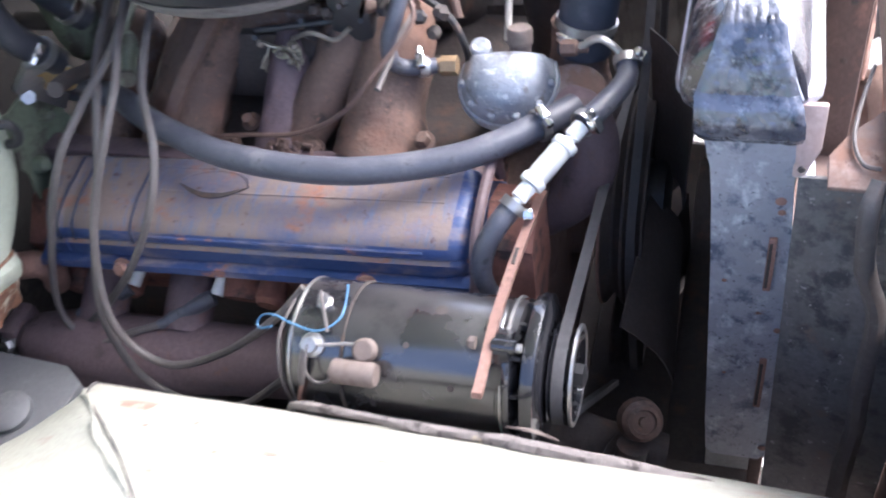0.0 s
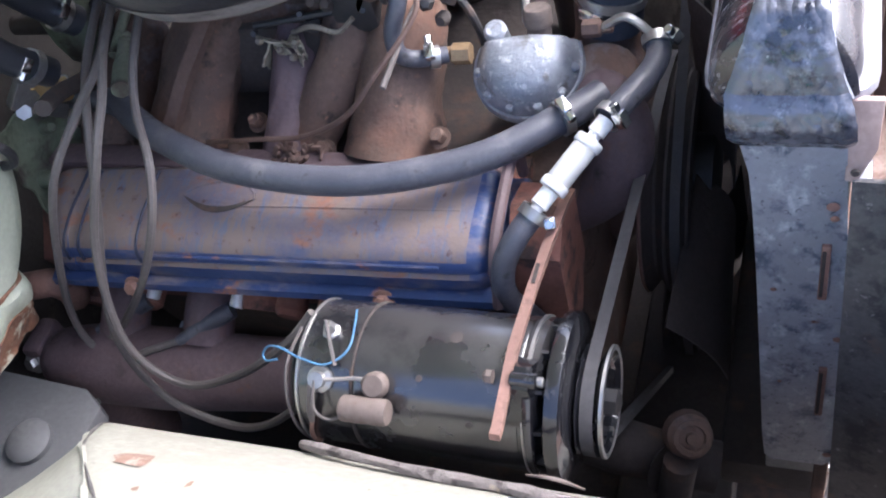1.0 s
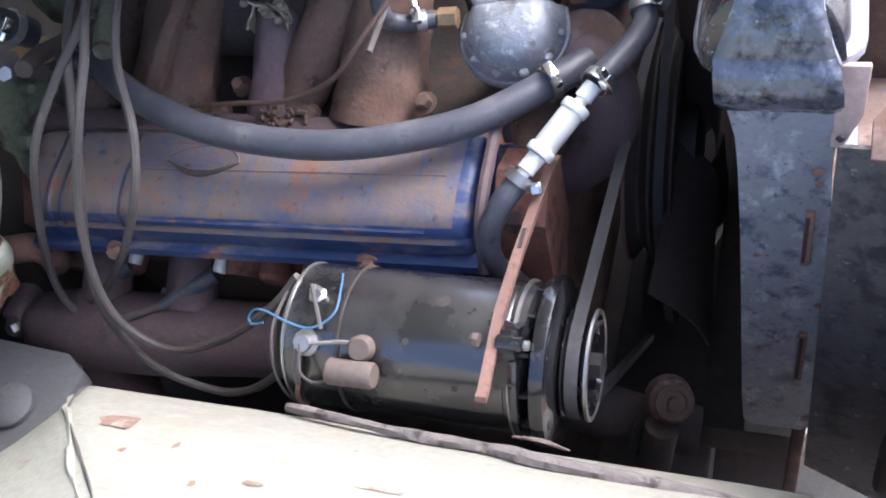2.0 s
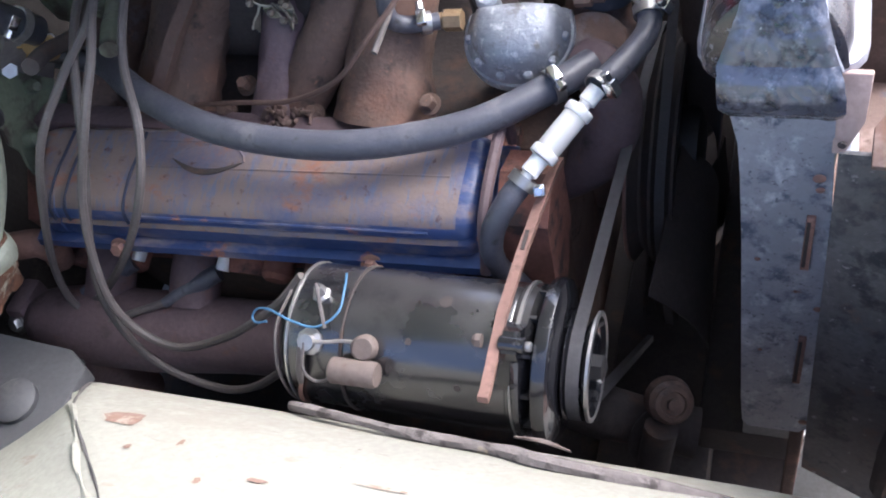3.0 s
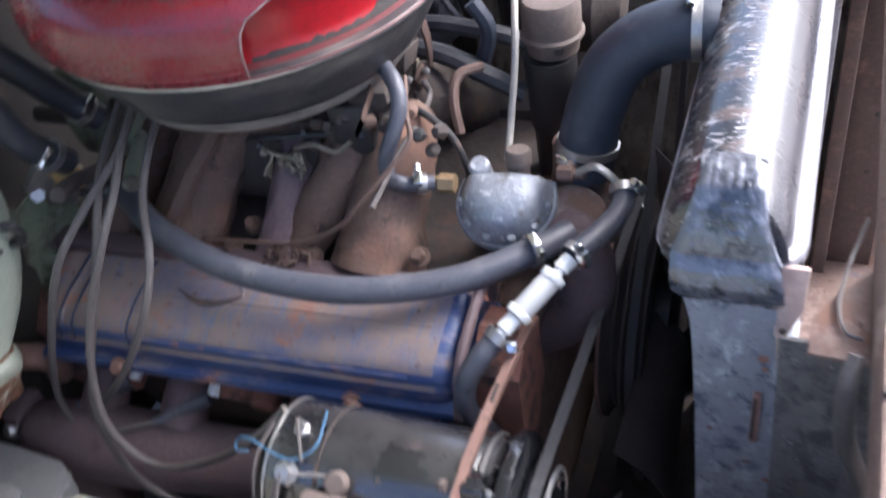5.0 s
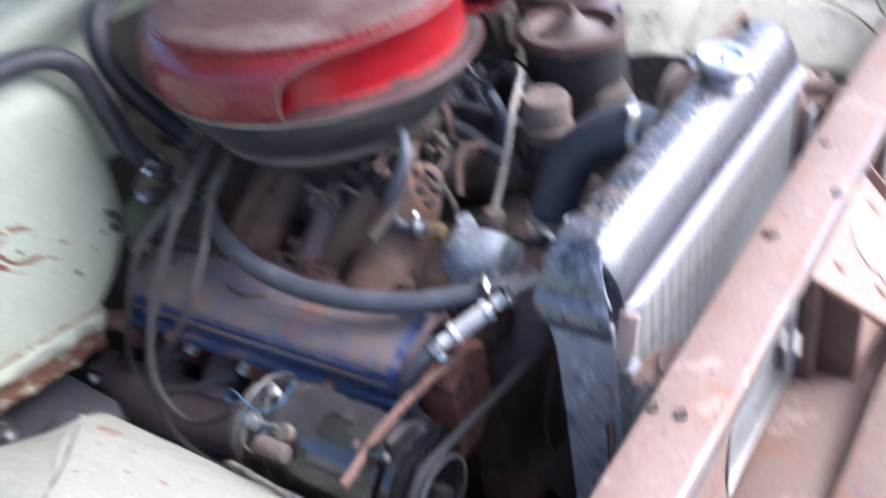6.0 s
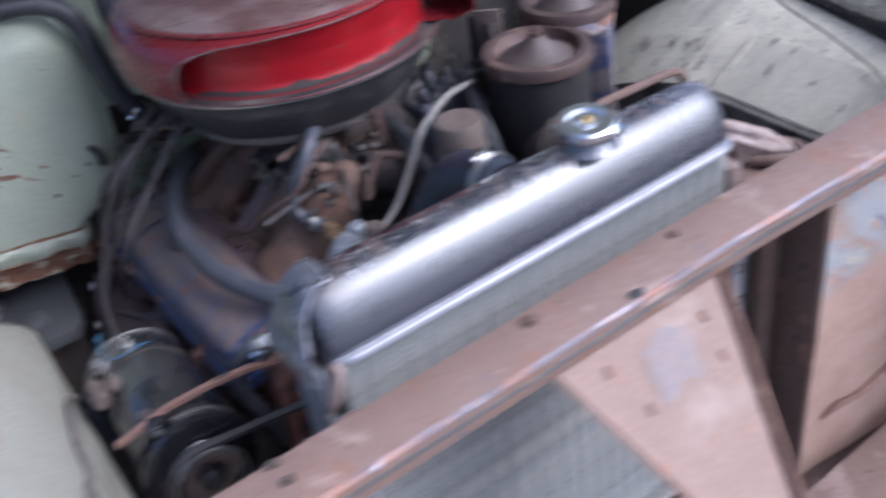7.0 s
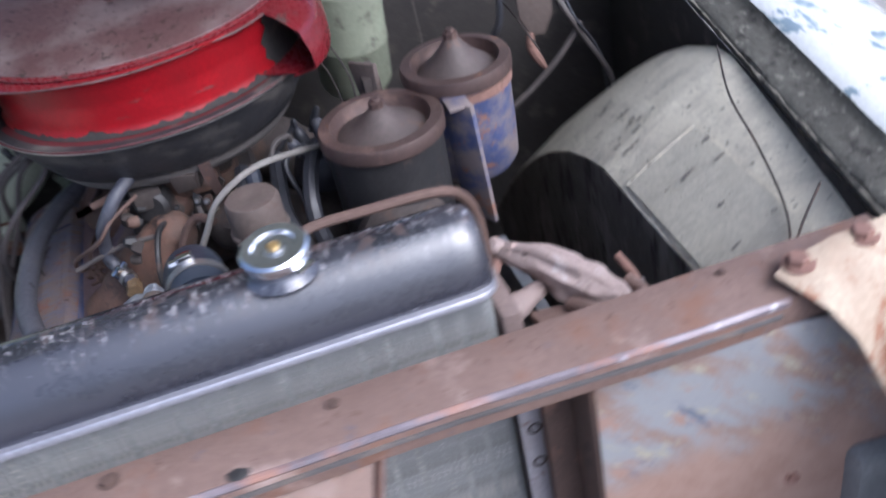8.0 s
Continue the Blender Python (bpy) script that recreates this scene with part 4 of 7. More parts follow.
far_strip = part("side_bracket", box((0.262, 1.122, 0.40), (0.270, 1.153, 0.93), 0.002), "lilac", rad, "drilled lilac-grey side bracket")
for z in (0.803, 0.748, 0.612, 0.52):
    part("bracket_hole", lathe((0.2695, 1.138, z), (1, 0, 0), [(0.0, 0.0005), (0.0055, 0.0005), (0.0075, 0.0012), (0.009, 0.0005)], 14), "grime_shade", far_strip)
part("side_channel", box((0.15, 1.128, 0.42), (0.25, 1.150, 0.955), 0.003), "fan_brown", rad)

CAP = Vector((0.206, 0.931, 1.0845))
cap_up = Vector((0.10, -0.03, 1)).normalized()
cap_turn = Vector((0, 0, 1)).rotation_difference(cap_up).to_matrix().to_4x4()
part("filler_neck", lathe((0.206, 0.931, 1.064), (0, 0, 1), [(0.037, 0), (0.033, 0.004), (0.0295, 0.008), (0.028, 0.012), (0.0275, 0.019), (0.029, 0.020), (0.029, 0.0225), (0, 0.0225)]), "neck", rad, "dusty soldered filler neck")
lid = part("cap", lathe(CAP, cap_up, [(0.031, 0), (0.0345, 0.001), (0.0350, 0.004), (0.0345, 0.010), (0.0315, 0.0130), (0.0225, 0.0125), (0.0205, 0.0085), (0.011, 0.0080), (0.0095, 0.0110), (0, 0.0115)], 40), "cap_metal", rad, "bright plated radiator cap")
part("rivet", lathe(CAP + cap_up * 0.011, cap_up, [(0.006, 0), (0.006, 0.0025), (0.003, 0.004), (0, 0.004)], 14), "brass_bright", lid, "yellow brass rivet")
for a in (35, 215):
    part("ear", box((0.024, -0.010, 0.0), (0.043, 0.010, 0.0035), 0.0015, Matrix.Translation(CAP) @ cap_turn @ Matrix.Rotation(radians(a), 4, "Z")), "chrome", lid)

over = thing("overflow_pipe", (0.178, 0.96, 1.07), "thin rusty overflow pipe along the tank", "pipe")
part("pipe", tube([(0.190, 0.952, 1.080), (0.176, 0.972, 1.083), (0.176, 1.04, 1.082), (0.172, 1.10, 1.076), (0.165, 1.128, 1.058), (0.160, 1.142, 1.02), (0.158, 1.146, 0.95), (0.158, 1.148, 0.8)], 0.0055, 8), "copper", over)

sup = thing("radiator_support", (0.35, 0.84, 0.5), "rusty pink steel radiator support crossbar with a braced gusset", "support")


BAR = [(0.311, 0.985), (0.316, 0.992), (0.350, 0.993), (0.360, 0.989), (0.378, 0.9885), (0.388, 0.984), (0.391, 0.974), (0.389, 0.953), (0.384, 0.953), (0.386, 0.972), (0.383, 0.980), (0.376, 0.984), (0.358, 0.985), (0.350, 0.989), (0.318, 0.988), (0.315, 0.955), (0.311, 0.955)]
def bar_front(x, y):
    """The rolled front edge runs a little outward towards the far end."""
    return x + lerp(y, [0.1, 1.03, 1.25, 1.5], [-0.011, -0.010, -0.002, 0.0]) * min(1, max(0, (x - 0.35) / 0.036))


bar = part("crossbar", loft([[(bar_front(x, y), y, z + lerp(y, [0.1, 0.5, 1.0, 1.4], [-0.004, 0, 0.002, 0.0]) + 0.0007 * noise.noise(Vector((x * 60, y * 9, z * 30)))) for x, z in BAR] for y in np.linspace(0.16, 1.50, 60)]), "pink", sup, "rusty pink rolled crossbar")
# Pale tube paints the roll's highlight over worn steel; a dark one follows.
part("worn_edge", tube([(bar_front(0.3865, y), y, 0.9815 + lerp(y, [0.1, 0.5, 1.0, 1.4], [-0.004, 0, 0.002, 0.0])) for y in np.linspace(0.165, 1.37, 20)], 0.0046, 8, 3, 0.15), "worn_lip_glint", bar, "worn blue-grey rolled edge, pale as its highlight")
part("dark_edge", tube([(bar_front(0.3905, y), y, 0.970 + lerp(y, [0.1, 0.5, 1.0, 1.4], [-0.004, 0, 0.002, 0.0])) for y in np.linspace(0.165, 1.36, 20)], 0.0035, 6, 3, 0.3), "brown_black", bar)
for x, y in ((0.321, 0.442), (0.347, 0.444)):
    part("bolt_hole", lathe((x, y, 0.9945 if x < 0.35 else 0.9935), (0, 0, 1), [(0, 0.0002), (0.004, 0.0002), (0.0055, 0.0008), (0.006, -0.002)], 16), "grime_shade", bar)
for y in (0.733, 0.939, 1.33):
    part("bolt", hexbolt((0.332, y, 0.992), (0, 0, 1), 0.007 if y < 1.2 else 0.004, 0.004), "post_brown", bar, "small rusty bolt")
part("paint_chip", lathe((0.366, 0.844, 0.9888), (0, 0, 1), [(0, 0.0012), (0.011, 0.001), (0.0125, 0.0)], 14), "black_metal", bar)

# the triangular gusset below the crossbar
GL, GR, GT = Vector((0.371, 0.727, 0.953)), Vector((0.368, 0.961, 0.953)), Vector((0.610, 0.852, 0.765))
gn = (GR - GL).cross(GT - GL).normalized()
if gn.x < 0:
    gn = -gn
GT2 = Vector((0.610, 0.815, 0.768))
gus = part("gusset", prism([GL, GR, GT, GT2], gn * 0.003), "peach", sup, "pale pink triangular gusset plate")
for a, b, w in ((GR, GT, Vector((0, 1, 0))), (GL, GT2, Vector((0, -1, 0)))):
    part("gusset_flange", prism([a, b, b + gn * 0.012 + w * 0.006, a + gn * 0.012 + w * 0.006], w * 0.004), "pink_dark", gus)


def on_gusset(s, t, h=0.0045):
    p = (GL + (GR - GL) * s) * (1 - t) + (GT2 + (GT - GT2) * s) * t
    return p + gn * h


part("label", sheet(lambda u, v: tuple(on_gusset(0.36 + 0.32 * u + 0.05 * math.sin(4 * v) + 0.03 * math.sin(9 * v), 0.09 + 0.19 * v + 0.02 * math.sin(7 * u), 0.0042)), 8, 8), "sticker", gus, "worn grey-white sticker remnant")
for s_, t in ((0.2, 0.10), (0.84, 0.12), (0.86, 0.27), (0.25, 0.28)):
    q = on_gusset(s_, t, 0.0035)
    part("slot", box((-0.003, -0.007, 0), (0.003, 0.007, 0.001), 0.0, Matrix.Translation(q) @ gn.to_track_quat("Z", "Y").to_matrix().to_4x4()), "pink_dark", gus)
part("bolt", hexbolt(on_gusset(0.5, 0.95), gn, 0.010, 0.007), "strap", gus)

# panels each side of the opening, with the worn patches
part("side_panel", prism([(0.372, 0.18, 0.955), (0.372, 0.50, 0.955), (0.372, 0.486, 0.935), (0.372, 0.480, 0.91), (0.372, 0.482, 0.885), (0.373, 0.494, 0.83), (0.373, 0.515, 0.78), (0.374, 0.545, 0.50), (0.374, 0.18, 0.50)], (0.004, 0, 0)), "pink", sup, "rusty pink front panel")


def far_panel(u, v):
    y = 1.178 + 0.62 * u
    z = 0.955 - 0.52 * v
    x = 0.364 + 0.11 * (y - 1.178) + 0.006 * math.sin(5 * v + 3 * u) * u
    return x + 0.0015 * noise.noise(Vector((0, y * 12, z * 12))), y, z


fp = part("front_panel", sheet(far_panel, 30, 40, 0.003), "worn_panel", sup, "weathered pink panel with blue-grey stains")
part("headlamp_box", box((0.37, 1.444, 0.45), (0.422, 1.66, 0.752), 0.012), "core_deep", sup, "plain grey box beside the panel")
part("screw", hexbolt((0.3885, 1.384, 0.727), (1, 0, 0.1), 0.007, 0.005), "strap", fp)
part("strap", tube([(0.373, 1.208, 0.543), (0.377, 1.235, 0.556), (0.381, 1.273, 0.552), (0.386, 1.316, 0.565), (0.390, 1.359, 0.589)], [0.003, 0.006, 0.005, 0.006, 0.003], 8), "pink_dark", fp, "bent rusty strap")
part("post", box((0.280, 1.143, 0.30), (0.300, 1.180, 0.955), 0.003), "post_brown", sup, "dark brown rusted upright post")
part("post_flange", box((0.299, 1.173, 0.30), (0.364, 1.181, 0.955), 0.002), "post_brown", sup)
for z in (0.60, 0.70, 0.80, 0.825):
    part("post_hole", lathe((0.338, 1.1732, z), (0, -1, 0), [(0, 0.0012), (0.004, 0.0012), (0.0055, 0.0)], 12), "grime_shade", sup)
part("lower_brace", prism([(0.40, 0.70, 0.42), (0.42, 1.45, 0.52), (0.64, 1.50, 0.50), (0.60, 0.62, 0.36)], (0, 0, -0.02), 0.004), "pink", sup, "pink slanted lower valance")
part("lower_wall", prism([(0.40, 0.20, 0.36), (0.48, 0.20, 0.30), (0.66, 0.3, 0.20), (0.70, 1.5, 0.3), (0.48, 1.5, 0.40), (0.40, 1.45, 0.38)], (0, 0, -0.015)), "pink_dark", sup)
part("side_plate", prism([(0.246, 0.529, 0.935), (0.372, 0.505, 0.955), (0.372, 0.50, 0.40), (0.261, 0.530, 0.43)], (0, 0.004, 0)), "plate_brown", sup, "dark sheet beside the radiator column")
part("baffle", box((0.268, 0.575, 0.405), (0.405, 1.46, 0.418), 0.003), "pink", sup, "rusty pink lower baffle")
part("tie_bar", box((0.244, 0.536, 0.256), (0.258, 0.548, 0.515), 0.002), "post_brown", sup, "brown rusted tie bar below the column")
part("corner_gusset", prism([(0.267, 0.512, 0.942), (0.312, 0.50, 0.952), (0.312, 0.60, 0.955), (0.282, 0.566, 0.952), (0.268, 0.545, 0.948)], (0, 0, -0.004), 0.001), "pink", sup, "pink corner bracket")
part("tab_hole", lathe((0.2475, 0.5305, 0.9425), (0, -1, 0.1), [(0, 0.0015), (0.0025, 0.0015), (0.0035, 0.0)], 10), "grime_shade", sup)
part("tan_tab", prism([(0.241, 0.549, 0.994), (0.262, 0.549, 0.994), (0.261, 0.538, 0.958), (0.249, 0.530, 0.932), (0.241, 0.530, 0.934)], (0, 0.005, 0), 0.001), "horn_pink", sup, "tan painted corner tab")

brace = thing("fender_brace", (0.36, 1.40, 0.99), "flaking cream brace plate bolted to the crossbar end", "bracket")
def brace_sheet(u, v):
    top = [(0.366, 1.366, 1.000), (0.356, 1.39, 1.002), (0.348, 1.44, 1.005), (0.345, 1.50, 1.008), (0.345, 1.58, 1.01)]
    low = [(0.372, 1.367, 0.999), (0.392, 1.378, 0.994), (0.412, 1.392, 0.983), (0.432, 1.410, 0.955), (0.462, 1.435, 0.885)]
    a = Vector([lerp(u, [0, 0.25, 0.5, 0.75, 1], [p[i] for p in top]) for i in range(3)])
    b = Vector([lerp(u, [0, 0.25, 0.5, 0.75, 1], [p[i] for p in low]) for i in range(3)])
    p = a + (b - a) * v
    p.z += 0.010 * math.sin(math.pi * v) * u + 0.002 * noise.noise(p * 40)
    return tuple(p)


part("plate", sheet(brace_sheet, 24, 16, 0.003), "cream_plate", brace)
for x, y in ((0.364, 1.392), (0.356, 1.466)):
    part("bolt", hexbolt((x, y, 1.003), (0, 0, 1), 0.011, 0.008), "strap", brace, "rusty hexagon bolt")

# pink bracket with a hooked bolt beyond the radiator end
pb = thing("latch_bracket", (0.18, 1.22, 0.86), "chalky pink bracket with a hooked bolt", "bracket")
part("body", tube([(0.122, 1.163, 0.938), (0.130, 1.170, 0.941), (0.145, 1.183, 0.942), (0.165, 1.205, 0.937), (0.188, 1.228, 0.925), (0.208, 1.250, 0.914), (0.222, 1.268, 0.906), (0.228, 1.278, 0.900)], [0.004, 0.011, 0.015, 0.021, 0.025, 0.024, 0.018, 0.008], 18, 6, 0.34), "horn_chalk", pb, "chalky pinkish-white cast horn")
part("ridge", tube([(0.150, 1.180, 0.957), (0.170, 1.200, 0.958), (0.192, 1.222, 0.949), (0.212, 1.246, 0.936), (0.226, 1.262, 0.922)], [0.003, 0.005, 0.006, 0.005, 0.003], 10, 6, 0.3), "horn_chalk", pb)
part("nose_knob", lathe((0.124, 1.166, 0.946), (0.3, -0.5, 0.8), [(0, 0.016), (0.007, 0.015), (0.010, 0.010), (0.010, 0.002), (0.012, -0.004)], 14), "horn_chalk", pb)
part("socket", lathe((0.188, 1.168, 0.912), (0.35, -0.90, -0.1), [(0.010, -0.03), (0.013, -0.004), (0.0155, 0.0), (0.0155, 0.014), (0.0125, 0.014), (0.0115, 0.002), (0, 0.0)], 18), "horn_chalk", pb, "open chalky socket end")
part("collar", lathe((0.138, 1.176, 0.943), (0.6, 0.75, 0), [(0, 0), (0.012, 0), (0.014, 0.004), (0.012, 0.010), (0, 0.010)], 14), "horn_pink", pb)
part("stay", tube([(0.150, 1.15, 0.93), (0.128, 1.165, 0.938), (0.10, 1.17, 0.94)], 0.006, 8), "strap", pb)
part("foot", prism([(0.20, 1.17, 0.895), (0.25, 1.18, 0.895), (0.26, 1.27, 0.89), (0.21, 1.29, 0.89)], (0, 0, 0.012), 0.003), "pink", pb)
part("foot_stay", box((0.23, 1.20, 0.80), (0.27, 1.26, 0.902), 0.004), "pink_dark", pb)
part("ring", tube([(0.215, 1.215, 0.912), (0.245, 1.235, 0.918), (0.250, 1.270, 0.912), (0.228, 1.295, 0.905), (0.200, 1.29, 0.905)], 0.0085, 10), "pink", pb)
part("hook", tube([(0.150, 1.300, 0.900), (0.170, 1.303, 0.896), (0.185, 1.305, 0.892), (0.196, 1.306, 0.88), (0.195, 1.306, 0.862)], 0.006, 8), "strap", pb, "hooked rusty bolt")
part("nut", lathe((0.186, 1.305, 0.888), (0.4, 0, -1), [(0, 0), (0.011, 0), (0.011, 0.009), (0, 0.009)], 6), "steel", pb)
for x, y, z in ((0.160, 1.188, 0.9575), (0.186, 1.209, 0.944)):
    part("slot_hole", lathe((x, y, z), (0.45, -0.45, 0.77), [(0, 0.0012), (0.0035, 0.0012), (0.005, -0.001)], 10), "grime_shade", pb, "dark pierced hole")

# ---- engine ----
SLOPE = 0.05


def ez(x):
    """The engine's lean: the rear sits lower."""
    return SLOPE * x


eng = thing("engine_block", (-0.3, 0.84, 0.30), "rusty V8 engine block with cast heads", "engine")
part("block", loft([[(x, 0.8425 + s * w, z + ez(x)) for s, w, z in ((-1, 0.10, 0.30), (-1, 0.16, 0.45), (-1, 0.20, 0.60), (-1, 0.22, 0.74), (1, 0.22, 0.74), (1, 0.20, 0.60), (1, 0.16, 0.45), (1, 0.10, 0.30))] for x in (-0.66, -0.05)]), "grime_shade", eng)
part("oil_pan", box((-0.6, 0.72, 0.22), (-0.08, 0.96, 0.33), 0.03), "grime_shade", eng)


def head_side(s):
    return [[(x, 0.8425 + s * o, z + ez(x)) for o, z in ((0.15, 0.72), (0.225, 0.635), (0.248, 0.638), (0.264, 0.685), (0.282, 0.745), (0.24, 0.788), (0.16, 0.795))] for x in (-0.64, -0.635, -0.05, -0.045)]


part("cylinder_head", loft(head_side(-1)), "head_red", eng, "red-brown rusty cylinder head")
part("cylinder_head", loft(head_side(1)), "grime_shade", eng)
part("front_casting", loft([[(x, y, z) for y, z in ((0.555, 0.66), (0.60, 0.655), (0.64, 0.70), (0.64, 0.80), (0.60, 0.812), (0.56, 0.78))] for x in (-0.045, -0.01, 0.006)]), "head_red", eng, "red-brown bracket casting")
part("timing_cover", box((-0.06, 0.66, 0.36), (0.0, 1.02, 0.78), 0.02), "rust_cast", eng)
# Valley coloured dark for the shade between the branches.
part("valley", box((-0.62, 0.66, 0.73), (-0.06, 1.02, 0.775), 0.01), "grime_shade", eng)
for x in (-0.60, -0.525, -0.445, -0.325, -0.27, -0.21, -0.13):
    part("head_lug", rod((x, 0.60, 0.686 + ez(x)), (x, 0.552, 0.668 + ez(x)), 0.019, 14, 0.3), "head_red", eng)
for x in (-0.36, -0.22):
    part("plug_boss", lathe((x, 0.58, 0.69 + ez(x)), (0, -0.8, -0.5), [(0, 0), (0.026, 0), (0.022, 0.03), (0, 0.03)], 14), "head_red", eng)

# intake manifold with its fat branches
inn = thing("intake_manifold", (-0.35, 0.84, 0.76), "rusty cast intake manifold with fat branches", "manifold")
# Plenum takes the same dark tone, painting the gaps around it.
part("plenum", box((-0.46, 0.75, 0.80), (-0.22, 0.93, 0.905), 0.025), "grime_shade", inn)
part("carburettor_pad", box((-0.43, 0.765, 0.89), (-0.27, 0.905, 0.925), 0.012), "rust_cast", inn)
for s, pts, r in [
    (-1, [(-0.40, 0.80, 0.905), (-0.425, 0.76, 0.875), (-0.445, 0.715, 0.825), (-0.452, 0.675, 0.785)], [0.040, 0.044, 0.045, 0.048]),
    (-1, [(-0.315, 0.79, 0.895), (-0.315, 0.75, 0.865), (-0.318, 0.71, 0.825), (-0.322, 0.67, 0.785)], [0.024, 0.025, 0.025, 0.030]),
    (-1, [(-0.178, 0.795, 0.905), (-0.182, 0.772, 0.884), (-0.192, 0.728, 0.838), (-0.198, 0.690, 0.785)], [0.034, 0.041, 0.046, 0.056]),
    (-1, [(-0.235, 0.80, 0.92), (-0.245, 0.76, 0.88), (-0.27, 0.725, 0.84), (-0.30, 0.69, 0.79)], [0.034, 0.034, 0.03, 0.026]),
    (-1, [(-0.55, 0.80, 0.86), (-0.56, 0.75, 0.83), (-0.565, 0.70, 0.79), (-0.57, 0.67, 0.765)], [0.035, 0.038, 0.04, 0.042]),
    (1, [(-0.42, 0.88, 0.90), (-0.44, 0.96, 0.85), (-0.45, 1.02, 0.79)], [0.045, 0.05, 0.055]),
    (1, [(-0.20, 0.88, 0.885), (-0.20, 0.95, 0.85), (-0.20, 1.02, 0.79)], [0.04, 0.05, 0.06])]:
    p0, p1 = Vector(pts[0]), Vector(pts[1])
    d = (p0 - p1).normalized() * r[0]
    pts = [tuple(p0 + d * 0.98), tuple(p0 + d * 0.80), tuple(p0 + d * 0.45)] + pts
    r = [r[0] * 0.12, r[0] * 0.60, r[0] * 0.89] + r
    # Far-side branches take the dark gap tone in place of rust.
    part("branch", tube(pts, r, 20, 6, 0.14), "grime_shade" if s > 0 else "manifold" if r[3] < 0.03 else "rust_cast", inn)
part("strip", loft([[(x + d, y, z) for d, y, z in ((-0.008, p[1] - 0.012, p[2] + 0.012), (0.008, p[1] - 0.012, p[2] + 0.012), (0.008, p[1] - 0.004, p[2] + 0.004), (-0.008, p[1] - 0.004, p[2] + 0.004))] for x, p in ((-0.378, (0, 0.742, 0.935)), (-0.410, (0, 0.690, 0.885)), (-0.437, (0, 0.655, 0.836)))]), "copper", inn, "flat brown metal strip")
part("core_hole", lathe((-0.207, 0.6945, 0.826), (0, -0.75, 0.66), [(0, 0.001), (0.012, 0.001), (0.016, 0.004), (0.019, 0.0)], 16), "grime_shade", inn)
for x, y, z in ((-0.375, 0.668, 0.815), (-0.27, 0.672, 0.812), (-0.135, 0.675, 0.83), (-0.36, 0.70, 0.825), (-0.53, 0.68, 0.80)):
    part("bolt", hexbolt((x, y, z + ez(x) * 0.3 - 0.006), (0, -0.5, 0.85), 0.008, 0.013), "rust_cast", inn)
rng = random.Random(5)
debris = [box((-0.006, -0.003, -0.002), (0.006, 0.003, 0.002), 0.001, Matrix.Translation((-0.30 + rng.uniform(-0.02, 0.035), 0.655 + rng.uniform(-0.012, 0.012), 0.806 + rng.uniform(0, 0.012))) @ Euler((rng.random() * 6, rng.random() * 6, rng.random() * 6)).to_matrix().to_4x4()) for _ in range(36)]
single("leaf_litter", join(*debris), "copper", "small pile of rusty flakes and leaf litter on the head", "debris", "stuff")
part("head_rail", box((-0.62, 0.632, 0.775), (-0.06, 0.665, 0.81), 0.006), "manifold", inn)

carb = thing("carburettor", (-0.35, 0.835, 0.925), "grimy carburettor with brass linkage under the air cleaner", "carburettor")
part("body", box((-0.425, 0.77, 0.915), (-0.275, 0.90, 0.985), 0.015), "grime_shade", carb)
part("throat", lathe((-0.355, 0.835, 0.975), (0, 0, 1), [(0.075, 0), (0.075, 0.03), (0.065, 0.05), (0, 0.05)], 24), "grime_shade", carb)
part("bowl", box((-0.26, 0.79, 0.93), (-0.215, 0.88, 0.98), 0.010), "rust_cast", carb)
part("flange", box((-0.25, 0.745, 0.90), (-0.20, 0.775, 0.965), 0.006), "black_metal", carb)
rng2 = random.Random(11)


def worn_plate(c, size, turn):
    """A thin bent lever plate with an uneven outline."""
    pts = []
    for q in range(9):
        a = 2 * math.pi * q / 9
        r = size * (0.55 + 0.45 * abs(math.cos(a * 1.5 + size * 90))) * rng2.uniform(0.8, 1.15)
        pts.append(turn @ Vector((r * math.cos(a) * 1.3, r * math.sin(a) * 0.7, 0.15 * r * math.sin(2 * a))) + c)
    return prism(pts, turn @ Vector((0, 0, 0.0022)))


for k in range(9):
    c = Vector((-0.312 + rng2.gauss(0, 0.015), 0.733 + rng2.gauss(0, 0.004), 0.890 + rng2.gauss(0, 0.010)))
    part("lever", worn_plate(c, rng2.uniform(0.009, 0.016), Euler((0.9 + rng2.gauss(0, 0.4), rng2.gauss(0, 0.5), rng2.random() * 6)).to_matrix()), "linkage_cream", carb, "yellowed lever plate" if k == 0 else "")
for dx, dz in ((0.0, 0.0), (-0.020, 0.012), (0.012, -0.010), (0.022, 0.010)):
    part("pivot", lathe((-0.312 + dx, 0.727, 0.894 + dz), (0.1, -0.8, 0.6), [(0, 0), (0.004, 0), (0.004, 0.004), (0.0025, 0.006), (0, 0.006)], 10), "linkage", carb)
for k in range(16):
    c = (-0.29 + 0.011 * k + 0.006 * rng2.random(), 0.748 + 0.02 * rng2.random(), 0.905 + 0.055 * rng2.random())
    part("fitting", lathe(c, (rng2.random() - 0.5, -1, rng2.random() * 0.8), [(0, 0), (0.006 + 0.004 * rng2.random(), 0), (0.008, 0.008), (0.005, 0.014), (0, 0.015)], 6 if k % 2 else 10), ("rust_cast", "black_metal", "grime_shade", "grime_shade")[k % 4], carb)
part("linkage_shaft", rod((-0.345, 0.745, 0.912), (-0.23, 0.755, 0.925), 0.004, 8), "black_metal", carb)
